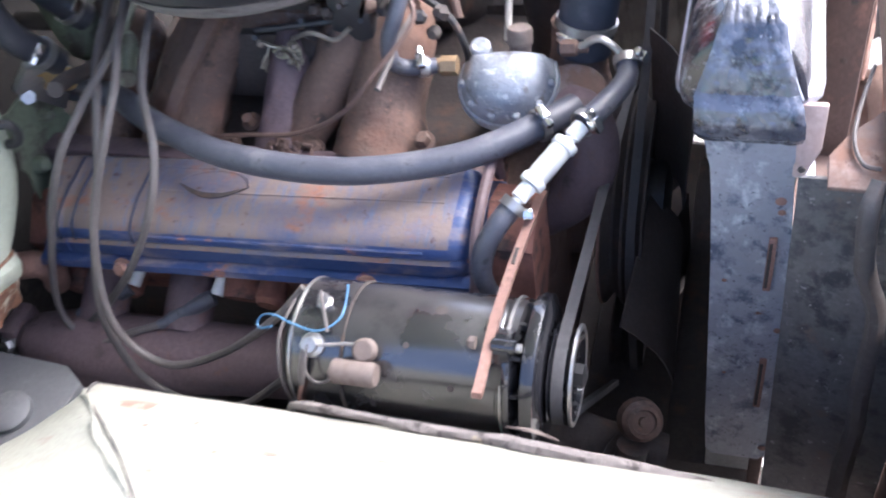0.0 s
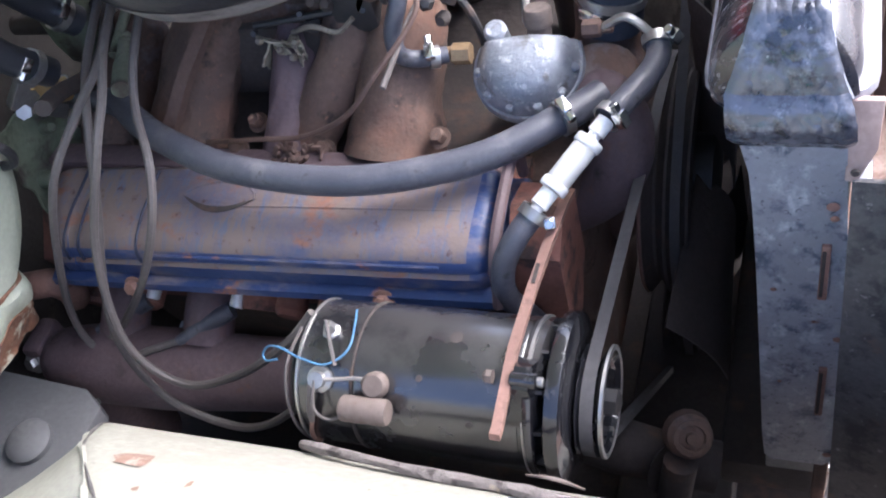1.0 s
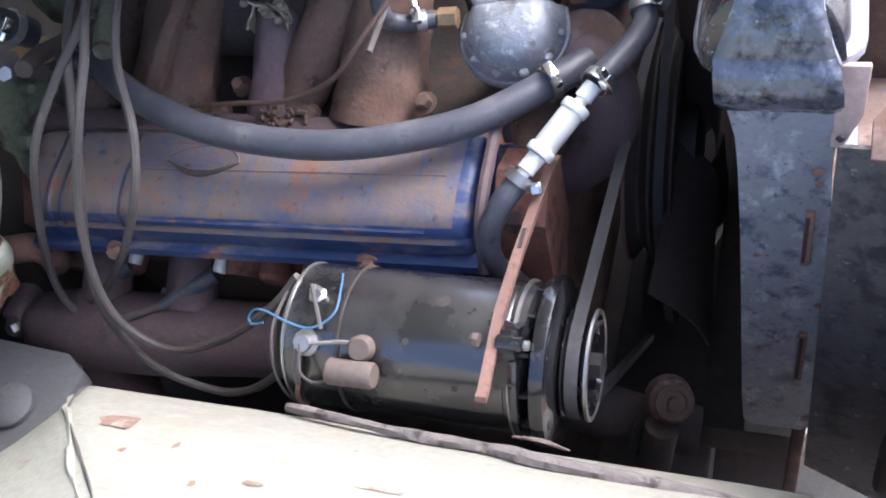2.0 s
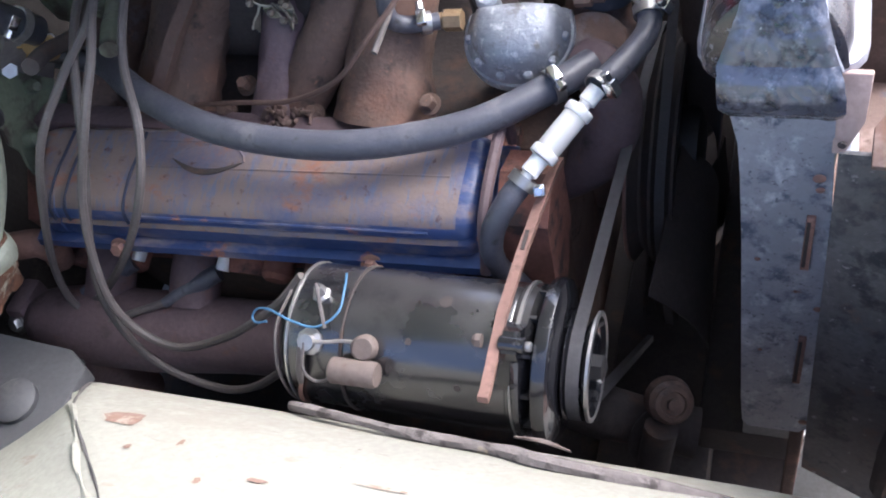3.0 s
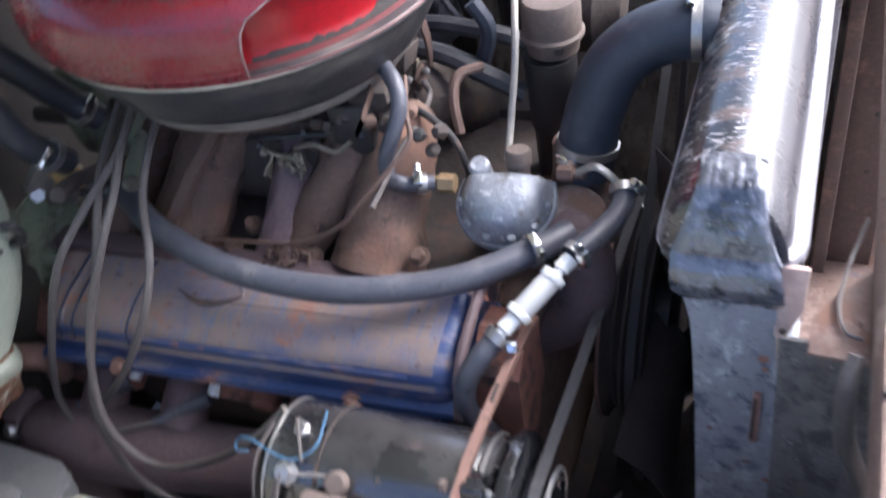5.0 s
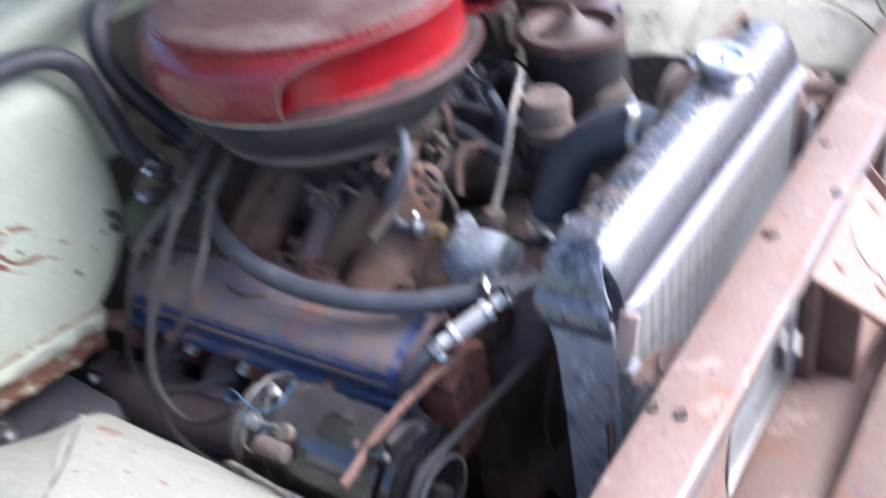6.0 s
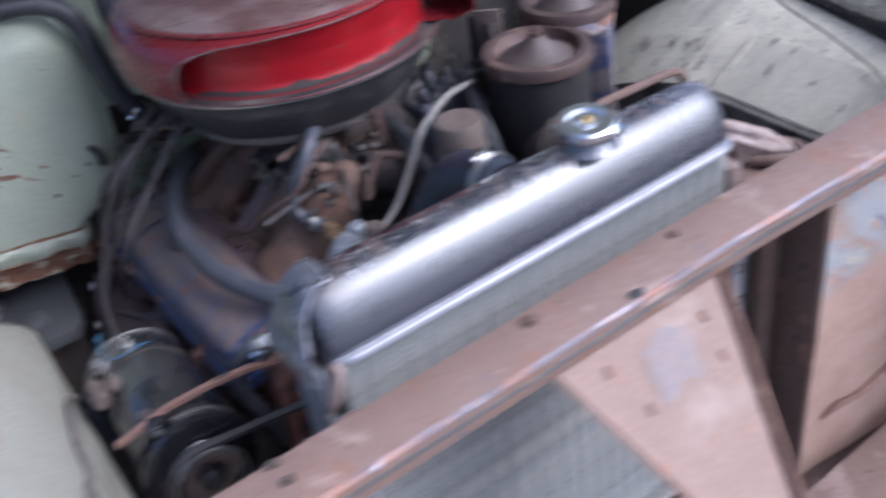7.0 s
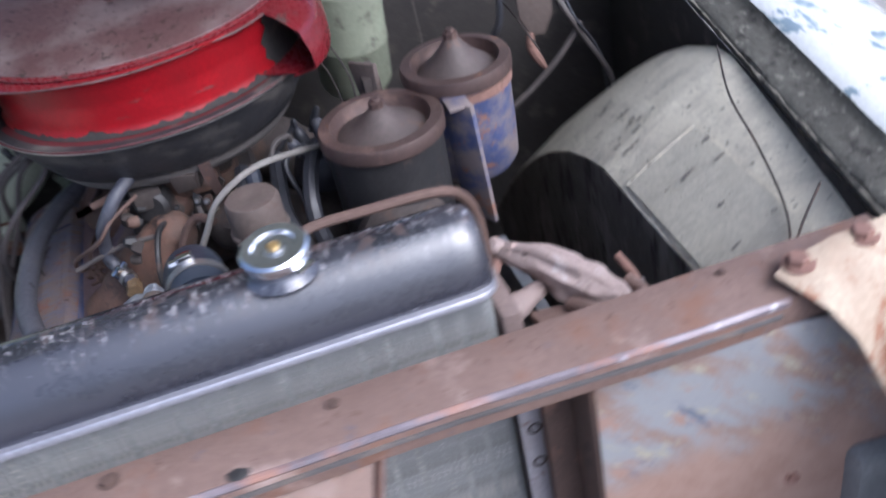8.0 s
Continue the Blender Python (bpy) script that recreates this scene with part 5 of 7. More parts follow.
for x, y, z in ((-0.262, 0.752, 0.935), (-0.235, 0.748, 0.945), (-0.215, 0.752, 0.925), (-0.285, 0.748, 0.925), (-0.345, 0.742, 0.905), (-0.18, 0.775, 0.955)):
    part("screw", rod((x, y, z), (x + 0.004, y - 0.010, z + 0.006), 0.0035, 8), "black_metal", carb)
part("spring", tube([(-0.30, 0.742, 0.905), (-0.27, 0.735, 0.918), (-0.245, 0.738, 0.908), (-0.225, 0.742, 0.922)], 0.003, 6), "linkage", carb)
part("choke_housing", lathe((-0.215, 0.79, 0.945), (1, -0.4, 0.1), [(0, 0), (0.026, 0), (0.026, 0.022), (0.02, 0.028), (0, 0.028)], 20), "black_metal", carb)

# brackets, rods and stays hanging below the air cleaner's front
part("stay_plate", prism([(-0.176, 0.818, 0.992), (-0.172, 0.852, 0.988), (-0.180, 0.850, 0.962), (-0.184, 0.822, 0.960)], (-0.004, 0, 0.001), 0.001), "fan_dark", carb, "brown rusted stay plate")
part("stay_fold", prism([(-0.172, 0.852, 0.988), (-0.190, 0.858, 0.988), (-0.196, 0.856, 0.962), (-0.180, 0.850, 0.962)], (0, 0.003, 0), 0.001), "fan_dark", carb)
part("hanger", loft([[(x + a, y + b, z) for a, b in ((-0.0015, -w), (0.0015, -w), (0.0015, w), (-0.0015, w))] for x, y, z, w in ((-0.172, 0.868, 1.000, 0.008), (-0.170, 0.870, 0.980, 0.0075), (-0.172, 0.874, 0.955, 0.006), (-0.176, 0.878, 0.935, 0.005))]), "brown_can", carb, "brown flat hanger strap")
part("choke_box", box((-0.024, -0.020, -0.014), (0.020, 0.020, 0.014), 0.005, Matrix.Translation((-0.205, 0.778, 0.962)) @ Matrix.Rotation(0.25, 4, "Z")), "grime_shade", carb, "grimy choke box")
part("throttle_bar", loft([[(x, y + 0.004 * a, z + 0.0045 * b) for a, b in ((-1, -1), (1, -1), (1, 1), (-1, 1))] for x, y, z in ((-0.186, 0.694, 0.972), (-0.186, 0.715, 0.978), (-0.190, 0.752, 0.985), (-0.205, 0.772, 0.985))]), "copper", carb, "rusty throttle bar")
for k, (x, y, z) in enumerate(((-0.196, 0.842, 0.935), (-0.202, 0.812, 0.930), (-0.190, 0.862, 0.918), (-0.212, 0.795, 0.925), (-0.185, 0.830, 0.912), (-0.205, 0.872, 0.940), (-0.178, 0.855, 0.940), (-0.192, 0.882, 0.925))):
    part("lever", worn_plate(Vector((x, y, z)), 0.011 + 0.003 * (k % 3), Euler((0.4 * k, 1.2 + 0.3 * math.sin(k * 2.1), 0.8 * k)).to_matrix()), ("black_metal", "grime_shade", "rust_cast", "linkage")[k % 4], carb)
    part("pivot", lathe((x + 0.004, y, z + 0.003), (0.9, -0.2, 0.4), [(0, 0), (0.0045, 0), (0.0045, 0.004), (0.0025, 0.007), (0, 0.007)], 8), ("steel", "black_metal", "linkage")[k % 3], carb)

# blue rocker cover
vc = thing("valve_cover", (-0.32, 0.58, 0.74), "worn blue rocker cover with rust patches", "valve cover")


def vsec(x, grow=0.0, dz=0.0):
    e = ez(x + 0.05) * 1.0
    pts = [(0.642, 0.760), (0.640, 0.805), (0.632, 0.828), (0.618, 0.838), (0.560, 0.826), (0.538, 0.818), (0.528, 0.808), (0.525, 0.796), (0.5275, 0.792), (0.5235, 0.788), (0.524, 0.772), (0.534, 0.762)]
    tuck = max(0, -0.53 - x) / 0.07 * 0.034
    return [(x + tuck * min(1, max(0, (0.64 - y) / 0.115)), 0.585 + (y - 0.585) * (1 - grow), 0.775 + (z - 0.775) * (1 - grow) + e + dz) for y, z in pts]


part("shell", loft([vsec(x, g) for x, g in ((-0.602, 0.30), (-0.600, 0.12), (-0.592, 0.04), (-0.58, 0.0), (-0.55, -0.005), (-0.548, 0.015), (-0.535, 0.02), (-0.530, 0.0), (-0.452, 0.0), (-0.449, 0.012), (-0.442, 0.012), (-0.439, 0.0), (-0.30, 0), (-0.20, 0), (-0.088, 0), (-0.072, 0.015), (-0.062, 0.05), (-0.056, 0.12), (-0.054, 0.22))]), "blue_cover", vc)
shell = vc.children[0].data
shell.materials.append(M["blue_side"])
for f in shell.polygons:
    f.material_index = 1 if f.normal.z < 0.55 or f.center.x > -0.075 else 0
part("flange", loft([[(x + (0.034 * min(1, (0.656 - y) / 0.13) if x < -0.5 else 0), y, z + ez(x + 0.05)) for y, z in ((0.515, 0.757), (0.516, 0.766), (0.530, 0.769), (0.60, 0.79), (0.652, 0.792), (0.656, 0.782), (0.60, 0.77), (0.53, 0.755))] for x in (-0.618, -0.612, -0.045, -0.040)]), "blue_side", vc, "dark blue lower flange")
part("front_lip", tube([(-0.046, 0.516, 0.762), (-0.044, 0.519, 0.78), (-0.044, 0.530, 0.812), (-0.044, 0.56, 0.832), (-0.044, 0.618, 0.846), (-0.045, 0.645, 0.838), (-0.046, 0.652, 0.80)], 0.006, 8), "manifold", vc, "grey gasket lip")


def cover_top(x, y):
    return x, y, lerp(y, [0.56, 0.618], [0.826, 0.838]) + ez(x + 0.05)


def crescent(u, v):
    x = -0.402 + 0.088 * u
    low = 0.590 - 0.022 * math.sin(math.pi * min(1, u * 0.85 + 0.08)) - 0.004 * u
    return tuple(Vector(cover_top(x, low + v * 0.0065 * math.sin(math.pi * u) ** 0.7)) + Vector((0, 0, 0.0022)))


# Dark crescent laid on the cover paints the recess's shadow.
part("cap_recess", sheet(crescent, 24, 3, 0.001), "grime_shade", vc, "dark crescent painted as the shade of an oval recess")
part("recess_lip", tube([cover_top(x, y) for x, y in ((-0.402, 0.590), (-0.385, 0.599), (-0.36, 0.604), (-0.335, 0.602), (-0.318, 0.592), (-0.314, 0.583))], 0.0016, 6), "blue_cover", vc)
for z in (0.803,):
    y = 0.548 if z > 0.81 else 0.5262
    part("pressed_rib", tube([(x, y, z + ez(x + 0.05)) for x in (-0.43, -0.3, -0.2, -0.10)], 0.0018, 6), "blue_side", vc)
for y in (0.575, 0.607):
    part("crease", tube([tuple(Vector(cover_top(x, y)) + Vector((0, 0, -0.0002))) for x in (-0.43, -0.3, -0.2, -0.085)], 0.0013, 6), "blue_cover", vc)
for x in (-0.545, -0.525, -0.447):
    part("groove", tube([(x, 0.5245, 0.792 + ez(x + 0.05)), (x, 0.530, 0.8115 + ez(x + 0.05)), (x, 0.560, 0.827 + ez(x + 0.05)), (x, 0.59, 0.8332 + ez(x + 0.05)), (x, 0.616, 0.8385 + ez(x + 0.05))], 0.0017, 6), "blue_dark", vc)
for x in (-0.165, -0.47):
    part("cover_bolt", hexbolt((x, 0.516, 0.762 + ez(x)), (0, -0.85, 0.5), 0.008, 0.008), "strap", vc)

# exhaust manifold
exm = thing("exhaust_manifold", (-0.4, 0.50, 0.55), "purple-brown cast exhaust manifold", "manifold")
part("log", tube([(-0.668, 0.496, 0.598), (-0.645, 0.496, 0.594), (-0.58, 0.497, 0.594), (-0.48, 0.500, 0.594), (-0.36, 0.505, 0.600), (-0.2, 0.51, 0.61), (-0.1, 0.515, 0.615)], [0.020, 0.038, 0.050, 0.050, 0.044, 0.042, 0.040], 20), "manifold", exm)
part("end_flange", box((-0.688, 0.480, 0.582), (-0.660, 0.535, 0.626), 0.008), "manifold", exm)
part("outlet", tube([(-0.60, 0.49, 0.60), (-0.60, 0.48, 0.55), (-0.61, 0.49, 0.48), (-0.63, 0.52, 0.38)], 0.036, 16), "manifold", exm)
for x in (-0.55, -0.43, -0.24):
    part("port", tube([(x, 0.52, 0.635 + 0.02 * x), (x, 0.55, 0.662 + 0.03 * x), (x, 0.575, 0.68 + 0.04 * x)], 0.03, 14), "manifold", exm)
part("bolt", hexbolt((-0.675, 0.480, 0.603), (-0.2, -0.9, 0.45), 0.010, 0.008), "steel", exm, "bright new manifold bolt")
part("bolt", hexbolt((-0.578, 0.450, 0.588), (-0.1, -0.9, 0.3), 0.008, 0.007), "steel", exm)

# spark plugs with their boots
plug = thing("spark_plug", (-0.387, 0.56, 0.67), "white spark plug end in a black rubber boot", "spark plug", "spark plugs")
part("insulator", rod((-0.382, 0.585, 0.686), (-0.389, 0.550, 0.664), 0.0085, 12), "white_metal", plug, "bright plug end")
boot = part("boot", tube([(-0.392, 0.547, 0.664), (-0.405, 0.538, 0.661), (-0.428, 0.522, 0.656), (-0.452, 0.505, 0.650)], [0.0105, 0.011, 0.0095, 0.006], 12), "rubber", plug, "black rubber boot")
copy_thing(plug, Matrix.Translation(Vector((-0.51, 0.567, 0.661))))

# ---- generator ----
gen = thing("generator", (-0.07, 0.43, 0.70), "dusty black cylindrical generator with a banded brush end", "generator")
GY, GZ = 0.428, 0.763


def gp(x, r, a):
    """A point on the generator: x along it, radius, degrees up from the wing side."""
    t = radians(a)
    return Vector((x, GY - r * math.cos(t), GZ + r * math.sin(t)))


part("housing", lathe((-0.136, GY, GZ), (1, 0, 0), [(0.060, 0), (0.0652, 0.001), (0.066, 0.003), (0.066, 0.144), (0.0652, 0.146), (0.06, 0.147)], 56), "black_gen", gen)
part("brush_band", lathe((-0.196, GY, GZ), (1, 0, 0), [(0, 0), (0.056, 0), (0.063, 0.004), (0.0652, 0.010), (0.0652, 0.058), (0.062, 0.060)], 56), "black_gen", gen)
part("band_edge", lathe((-0.138, GY, GZ), (1, 0, 0), [(0.064, 0), (0.0672, 0.0005), (0.0672, 0.0025), (0.064, 0.003)], 56), "grime_shade", gen)
part("band_edge", lathe((-0.190, GY, GZ), (1, 0, 0), [(0.062, 0), (0.0664, 0.0005), (0.0664, 0.0025), (0.062, 0.003)], 56), "steel", gen)
part("end_cap", lathe((-0.212, GY, GZ), (1, 0, 0), [(0, 0), (0.022, 0), (0.028, 0.005), (0.052, 0.010), (0.057, 0.016), (0, 0.016)], 36), "black_metal", gen)
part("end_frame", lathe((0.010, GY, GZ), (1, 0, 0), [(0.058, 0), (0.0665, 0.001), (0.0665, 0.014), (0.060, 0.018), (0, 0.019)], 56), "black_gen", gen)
part("frame_ring", lathe((0.012, GY, GZ), (1, 0, 0), [(0.0665, 0.002), (0.0686, 0.0028), (0.0686, 0.0055), (0.0665, 0.006)], 56), "steel", gen)
part("cooling_fan", lathe((0.031, GY, GZ), (1, 0, 0), [(0, 0), (0.066, 0.0), (0.0735, 0.003), (0.0745, 0.008), (0.073, 0.014), (0.060, 0.019), (0.05, 0.0195), (0, 0.0195)], 56), "black_gloss", gen, "black pressed cooling fan")
pul = part("pulley", lathe((0.051, GY, GZ), (1, 0, 0), [(0, 0), (0.045, 0), (0.048, 0.002), (0.046, 0.004), (0.034, 0.010), (0.034, 0.013), (0.046, 0.020), (0.048, 0.022), (0.0445, 0.024), (0.041, 0.019), (0.025, 0.016), (0.014, 0.018), (0, 0.018)], 56), "black_gloss", gen, "black pulley with a bright worn rim")
part("rim", lathe((0.0735, GY, GZ), (1, 0, 0), [(0.0435, 0.001), (0.0455, 0.0025), (0.048, 0.0015), (0.0482, -0.001)], 56), "steel", pul)
part("hub_nut", lathe((0.068, GY, GZ), (1, 0, 0), [(0, 0), (0.012, 0), (0.012, 0.012), (0.008, 0.014), (0, 0.016)], 6), "black_metal", pul)
part("terminal", lathe(gp(-0.164, 0.064, 89), (0.05, -0.05, 1), [(0, 0), (0.0085, 0), (0.0085, 0.003), (0.0055, 0.005), (0.0055, 0.011), (0.003, 0.015), (0, 0.015)], 6), "steel", gen, "pale terminal post")
part("terminal", lathe(gp(-0.165, 0.064, 51), (0, -0.63, 0.78), [(0, 0), (0.012, 0), (0.012, 0.004), (0.0075, 0.006), (0.0075, 0.012), (0, 0.013)], 10), "steel", gen)
part("condenser", lathe(gp(-0.139, 0.078, 36), (1, 0, 0.02), [(0, 0), (0.0095, 0), (0.0115, 0.002), (0.0115, 0.040), (0.010, 0.043), (0, 0.043)], 20), "tan_can", gen, "rusty tan condenser can")
part("condenser_clip", lathe(gp(-0.112, 0.066, 52), (0.1, -0.62, 0.78), [(0, 0), (0.0115, 0), (0.0115, 0.009), (0.009, 0.012), (0, 0.012)], 16), "tan_can", gen)
part("condenser_lead", tube([gp(-0.112, 0.075, 55), gp(-0.13, 0.072, 55), gp(-0.145, 0.071, 53), gp(-0.165, 0.072, 51)], 0.0018, 6), "dull_pipe", gen)
part("blue_wire", tube([gp(-0.150, 0.068, 112), gp(-0.143, 0.070, 95), gp(-0.141, 0.071, 74), gp(-0.158, 0.073, 62), gp(-0.182, 0.073, 64), gp(-0.205, 0.070, 70), gp(-0.222, 0.062, 72), gp(-0.230, 0.055, 66), gp(-0.224, 0.058, 60), gp(-0.21, 0.064, 62)], 0.0011, 6), "blue_wire", gen, "thin light blue wire")
part("lead_wire", tube([gp(-0.166, 0.076, 51), gp(-0.166, 0.078, 34), gp(-0.158, 0.074, 24), gp(-0.146, 0.072, 26), gp(-0.144, 0.072, 36)], 0.0015, 6), "cable", gen)
part("lead_wire", tube([gp(-0.164, 0.083, 89), gp(-0.156, 0.074, 74), gp(-0.150, 0.072, 62)], 0.0018, 6), "cable", gen)
part("lead_clip", tube([gp(-0.170, 0.074, 48), gp(-0.172, 0.072, 30), gp(-0.174, 0.070, 18)], [0.003, 0.004, 0.0025], 8), "cable", gen)
part("lead_wire", tube([gp(-0.174, 0.070, 18), gp(-0.180, 0.068, 4), gp(-0.184, 0.067, -12), gp(-0.188, 0.066, -30)], 0.0022, 6), "strap", gen)
part("ground_strap", tube([gp(-0.196, 0.062, 92), gp(-0.202, 0.060, 60), gp(-0.200, 0.062, 28), gp(-0.196, 0.064, 0), gp(-0.188, 0.068, -25), (-0.16, 0.355, 0.74)], 0.0017, 6), "cable", gen)
lug = part("mounting_lug", loft([[tuple(gp(x, r, a)) for x, r, a in ((x0, 0.066, a0), (x1, 0.066, a0), (x1, 0.066, a1), (x0, 0.066, a1))] if k == 0 else [tuple(gp(x, r0, a)) for x, a in ((x0, a0), (x1, a0), (x1, a1), (x0, a1))] for k, (x0, x1, a0, a1, r0) in enumerate(((0.006, 0.024, 34, 84, 0.066), (0.006, 0.024, 42, 80, 0.071), (0.008, 0.023, 56, 76, 0.077), (0.009, 0.022, 60, 73, 0.082)))]), "black_gloss", gen, "black cast lug for the adjusting bar")
part("lug_boss", rod(gp(0.028, 0.077, 66), gp(0.006, 0.077, 66), 0.0072, 14), "black_gloss", lug)
part("lug_bolt", rod(gp(0.033, 0.077, 66), gp(0.028, 0.077, 66), 0.0042, 10), "steel", gen, "bright adjusting bolt")
part("lug_nut", lathe(gp(-0.008, 0.079, 66), (-1, 0, 0), [(0, 0), (0.0062, 0), (0.0062, 0.005), (0.003, 0.008), (0, 0.008)], 6), "tan_can", gen, "rusty brown nut")
part("frame_rib", tube([gp(0.020, 0.074, 56), gp(0.021, 0.072, 36), gp(0.021, 0.070, 10), gp(0.019, 0.069, -22)], [0.0045, 0.004, 0.0036, 0.003], 8), "black_gloss", gen)
for k in range(12):
    part("fan_vane", box((-0.004, -0.0015, 0.05), (0.004, 0.0015, 0.066), 0.0, Matrix.Translation((0.0265, GY, GZ)) @ Matrix.Rotation(k * math.pi / 6, 4, "X")), "black_metal", gen)
for x, a, r in ((-0.05, 95, 0.006), (-0.075, 60, 0.003), (-0.03, 30, 0.003)):
    part("dirt_spot", lathe(gp(x, 0.0656, a), gp(x, 1, a) - gp(x, 0, a), [(0, 0.0008), (r, 0.0007), (r * 1.1, 0)], 9), "grime_shade", gen)
part("cradle", box((-0.12, 0.43, 0.645), (-0.01, 0.48, 0.70), 0.006), "grime_shade", gen)
part("cradle_arm", box((-0.10, 0.45, 0.60), (-0.03, 0.60, 0.68), 0.01), "grime_shade", gen)

adj = thing("adjusting_strap", (0, 0.46, 0.82), "long rusty orange-brown adjusting bar", "bracket")
part("bar", loft([[(x + a, y + 0.3 * b, z + b) for a, b in ((-0.0044, -0.003), (0.0044, -0.003), (0.0044, 0.003), (-0.0044, 0.003))] for x, y, z in ((0.002, 0.350, 0.822), (0.003, 0.356, 0.8235), (0.004, 0.42, 0.8395), (0.007, 0.48, 0.842), (0.009, 0.53, 0.838), (0.008, 0.60, 0.818), (0.006, 0.63, 0.80))]), "strap", adj)
part("slot", box((0.0058, 0.484, 0.8445), (0.0090, 0.505, 0.8458), 0.0), "grime_shade", adj)

# ---- belt, pulleys and fan ----
pump = thing("water_pump", (0.03, 0.85, 0.5), "rusty water pump with a grooved pulley", "pump")
part("body", lathe((-0.03, 0.85, 0.60), (1, 0, 0), [(0, 0), (0.09, 0), (0.08, 0.05), (0.05, 0.07), (0.04, 0.12), (0, 0.12)], 28), "rust_cast", pump)
part("pulley", lathe((0.046, 0.85, 0.60), (1, 0, 0), [(0, 0.01), (0.12, 0.006), (0.140, 0.001), (0.145, 0.0), (0.146, 0.003), (0.130, 0.013), (0.130, 0.016), (0.1445, 0.026), (0.1445, 0.029), (0.128, 0.037), (0.128, 0.040), (0.143, 0.050), (0.143, 0.053), (0.11, 0.053), (0.09, 0.035), (0, 0.035)], 56), "grime_shade", pump, "dark grooved pulley")
part("pulley_rim", lathe((0.0445, 0.85, 0.60), (1, 0, 0), [(0.138, 0.001), (0.1462, 0.0), (0.1472, 0.002), (0.1462, 0.004)], 56), "strap", pump, "rusty pulley rim")
fan = thing("cooling_fan", (0.10, 0.85, 0.62), "dark four-bladed cooling fan", "fan")
part("hub", lathe((0.085, 0.85, 0.60), (1, 0, 0), [(0, 0), (0.05, 0), (0.05, 0.03), (0.03, 0.036), (0, 0.036)], 24), "black_metal", fan)
for k in range(4):
    r = Matrix.Translation((0.118, 0.85, 0.60)) @ Matrix.Rotation(radians(8 + 90 * k), 4, "X") @ Matrix.Rotation(radians(28), 4, "Z")
    part("blade", ([tuple(r @ Vector(v)) for v in sheet(lambda u, v: (0.012 * math.sin(math.pi * v), -0.045 - 0.02 * u + (0.09 + 0.04 * u) * v, 0.03 + 0.21 * u), 8, 6, 0.002)[0]], sheet(lambda u, v: (0, v, u), 8, 6, 0.002)[1]), "fan_dark", fan)
crank = thing("crank_pulley", (0.03, 0.85, 0.25), "dark crankshaft pulley low on the engine", "pulley")
part("wheel", lathe((0.048, 0.85, 0.33), (1, 0, 0), [(0, 0), (0.082, 0), (0.085, 0.003), (0.07, 0.0145), (0.085, 0.026), (0.07, 0.0375), (0.085, 0.049), (0, 0.049)], 40), "grime_shade", crank)


def belt_loop(wheels, x, w=0.011, t=0.007):
    """A belt round wheels (y, z, r), given anticlockwise as seen from +x."""
    pts = []
    n = len(wheels)
    for i in range(n):
        (ay, az, ar), (by, bz, br), (cy, cz, cr) = wheels[i - 1], wheels[i], wheels[(i + 1) % n]
        def normal(p, q):
            d = Vector((q[0] - p[0], q[1] - p[1]))
            L = d.length
            a = math.atan2(d.y, d.x) - math.acos(max(-1, min(1, (p[2] - q[2]) / L)))
            return a
        a0, a1 = normal(wheels[i - 1], wheels[i]), normal(wheels[i], wheels[(i + 1) % n])
        while a1 < a0:
            a1 += 2 * math.pi
        for k in range(13):
            a = a0 + (a1 - a0) * k / 12
            pts.append((by + br * math.cos(a), bz + br * math.sin(a), math.cos(a), math.sin(a)))
    secs = [[(x - w / 2, y, z), (x + w / 2, y, z), (x + w / 2 * 0.7, y - t * c, z - t * s), (x - w / 2 * 0.7, y - t * c, z - t * s)] for y, z, c, s in pts]
    vs = [p for s in secs for p in s]
    m = len(secs)
    return vs, [(4 * i + k, 4 * i + (k + 1) % 4, 4 * ((i + 1) % m) + (k + 1) % 4, 4 * ((i + 1) % m) + k) for i in range(m) for k in range(4)]


single("fan_belt", belt_loop([(GY, GZ, 0.0475), (0.85, 0.33, 0.085), (0.85, 0.60, 0.1475)], 0.0625), "belt", "dusty grey-black fan belt round generator and pump", "belt")
single("steering_belt", belt_loop([(0.85, 0.33, 0.086), (1.085, 0.925, 0.062), (0.85, 0.60, 0.146)], 0.0855), "belt", "dusty black belt to the steering pump", "belt")

# ---- hoses, fuel parts and thermostat ----
hose("heater_hose", [(-0.60, 0.70, 0.85), (-0.525, 0.686, 0.853), (-0.47, 0.648, 0.862), (-0.42, 0.618, 0.866), (-0.343, 0.588, 0.864), (-0.274, 0.577, 0.861), (-0.20, 0.575, 0.860), (-0.13, 0.588, 0.860), (-0.06, 0.615, 0.862), (0.0, 0.664, 0.864), (0.03, 0.70, 0.862)], 0.0148, "rubber", "thick dusty grey heater hose across the rocker cover", [(9, (0.2, -0.3, 1))])
hose("radiator_hose", [(0.022, 0.805, 0.862), (0.026, 0.808, 0.895), (0.034, 0.816, 0.935), (0.052, 0.828, 0.980), (0.080, 0.836, 1.008), (0.112, 0.841, 1.021), (0.135, 0.843, 1.024), (0.152, 0.844, 1.022)], 0.032, "hose_blue", "fat blue-black upper radiator hose", [(1, (-0.6, -1, 0)), (6, (-0.2, -0.1, 1))], n=24)
th = thing("thermostat_housing", (0.01, 0.80, 0.74), "rusty brown thermostat housing", "housing")
part("outlet", tube([(0.015, 0.812, 0.895), (0.015, 0.812, 0.86), (0.014, 0.81, 0.83), (0.01, 0.80, 0.79)], [0.029, 0.031, 0.036, 0.05], 24), "rust_cast", th)
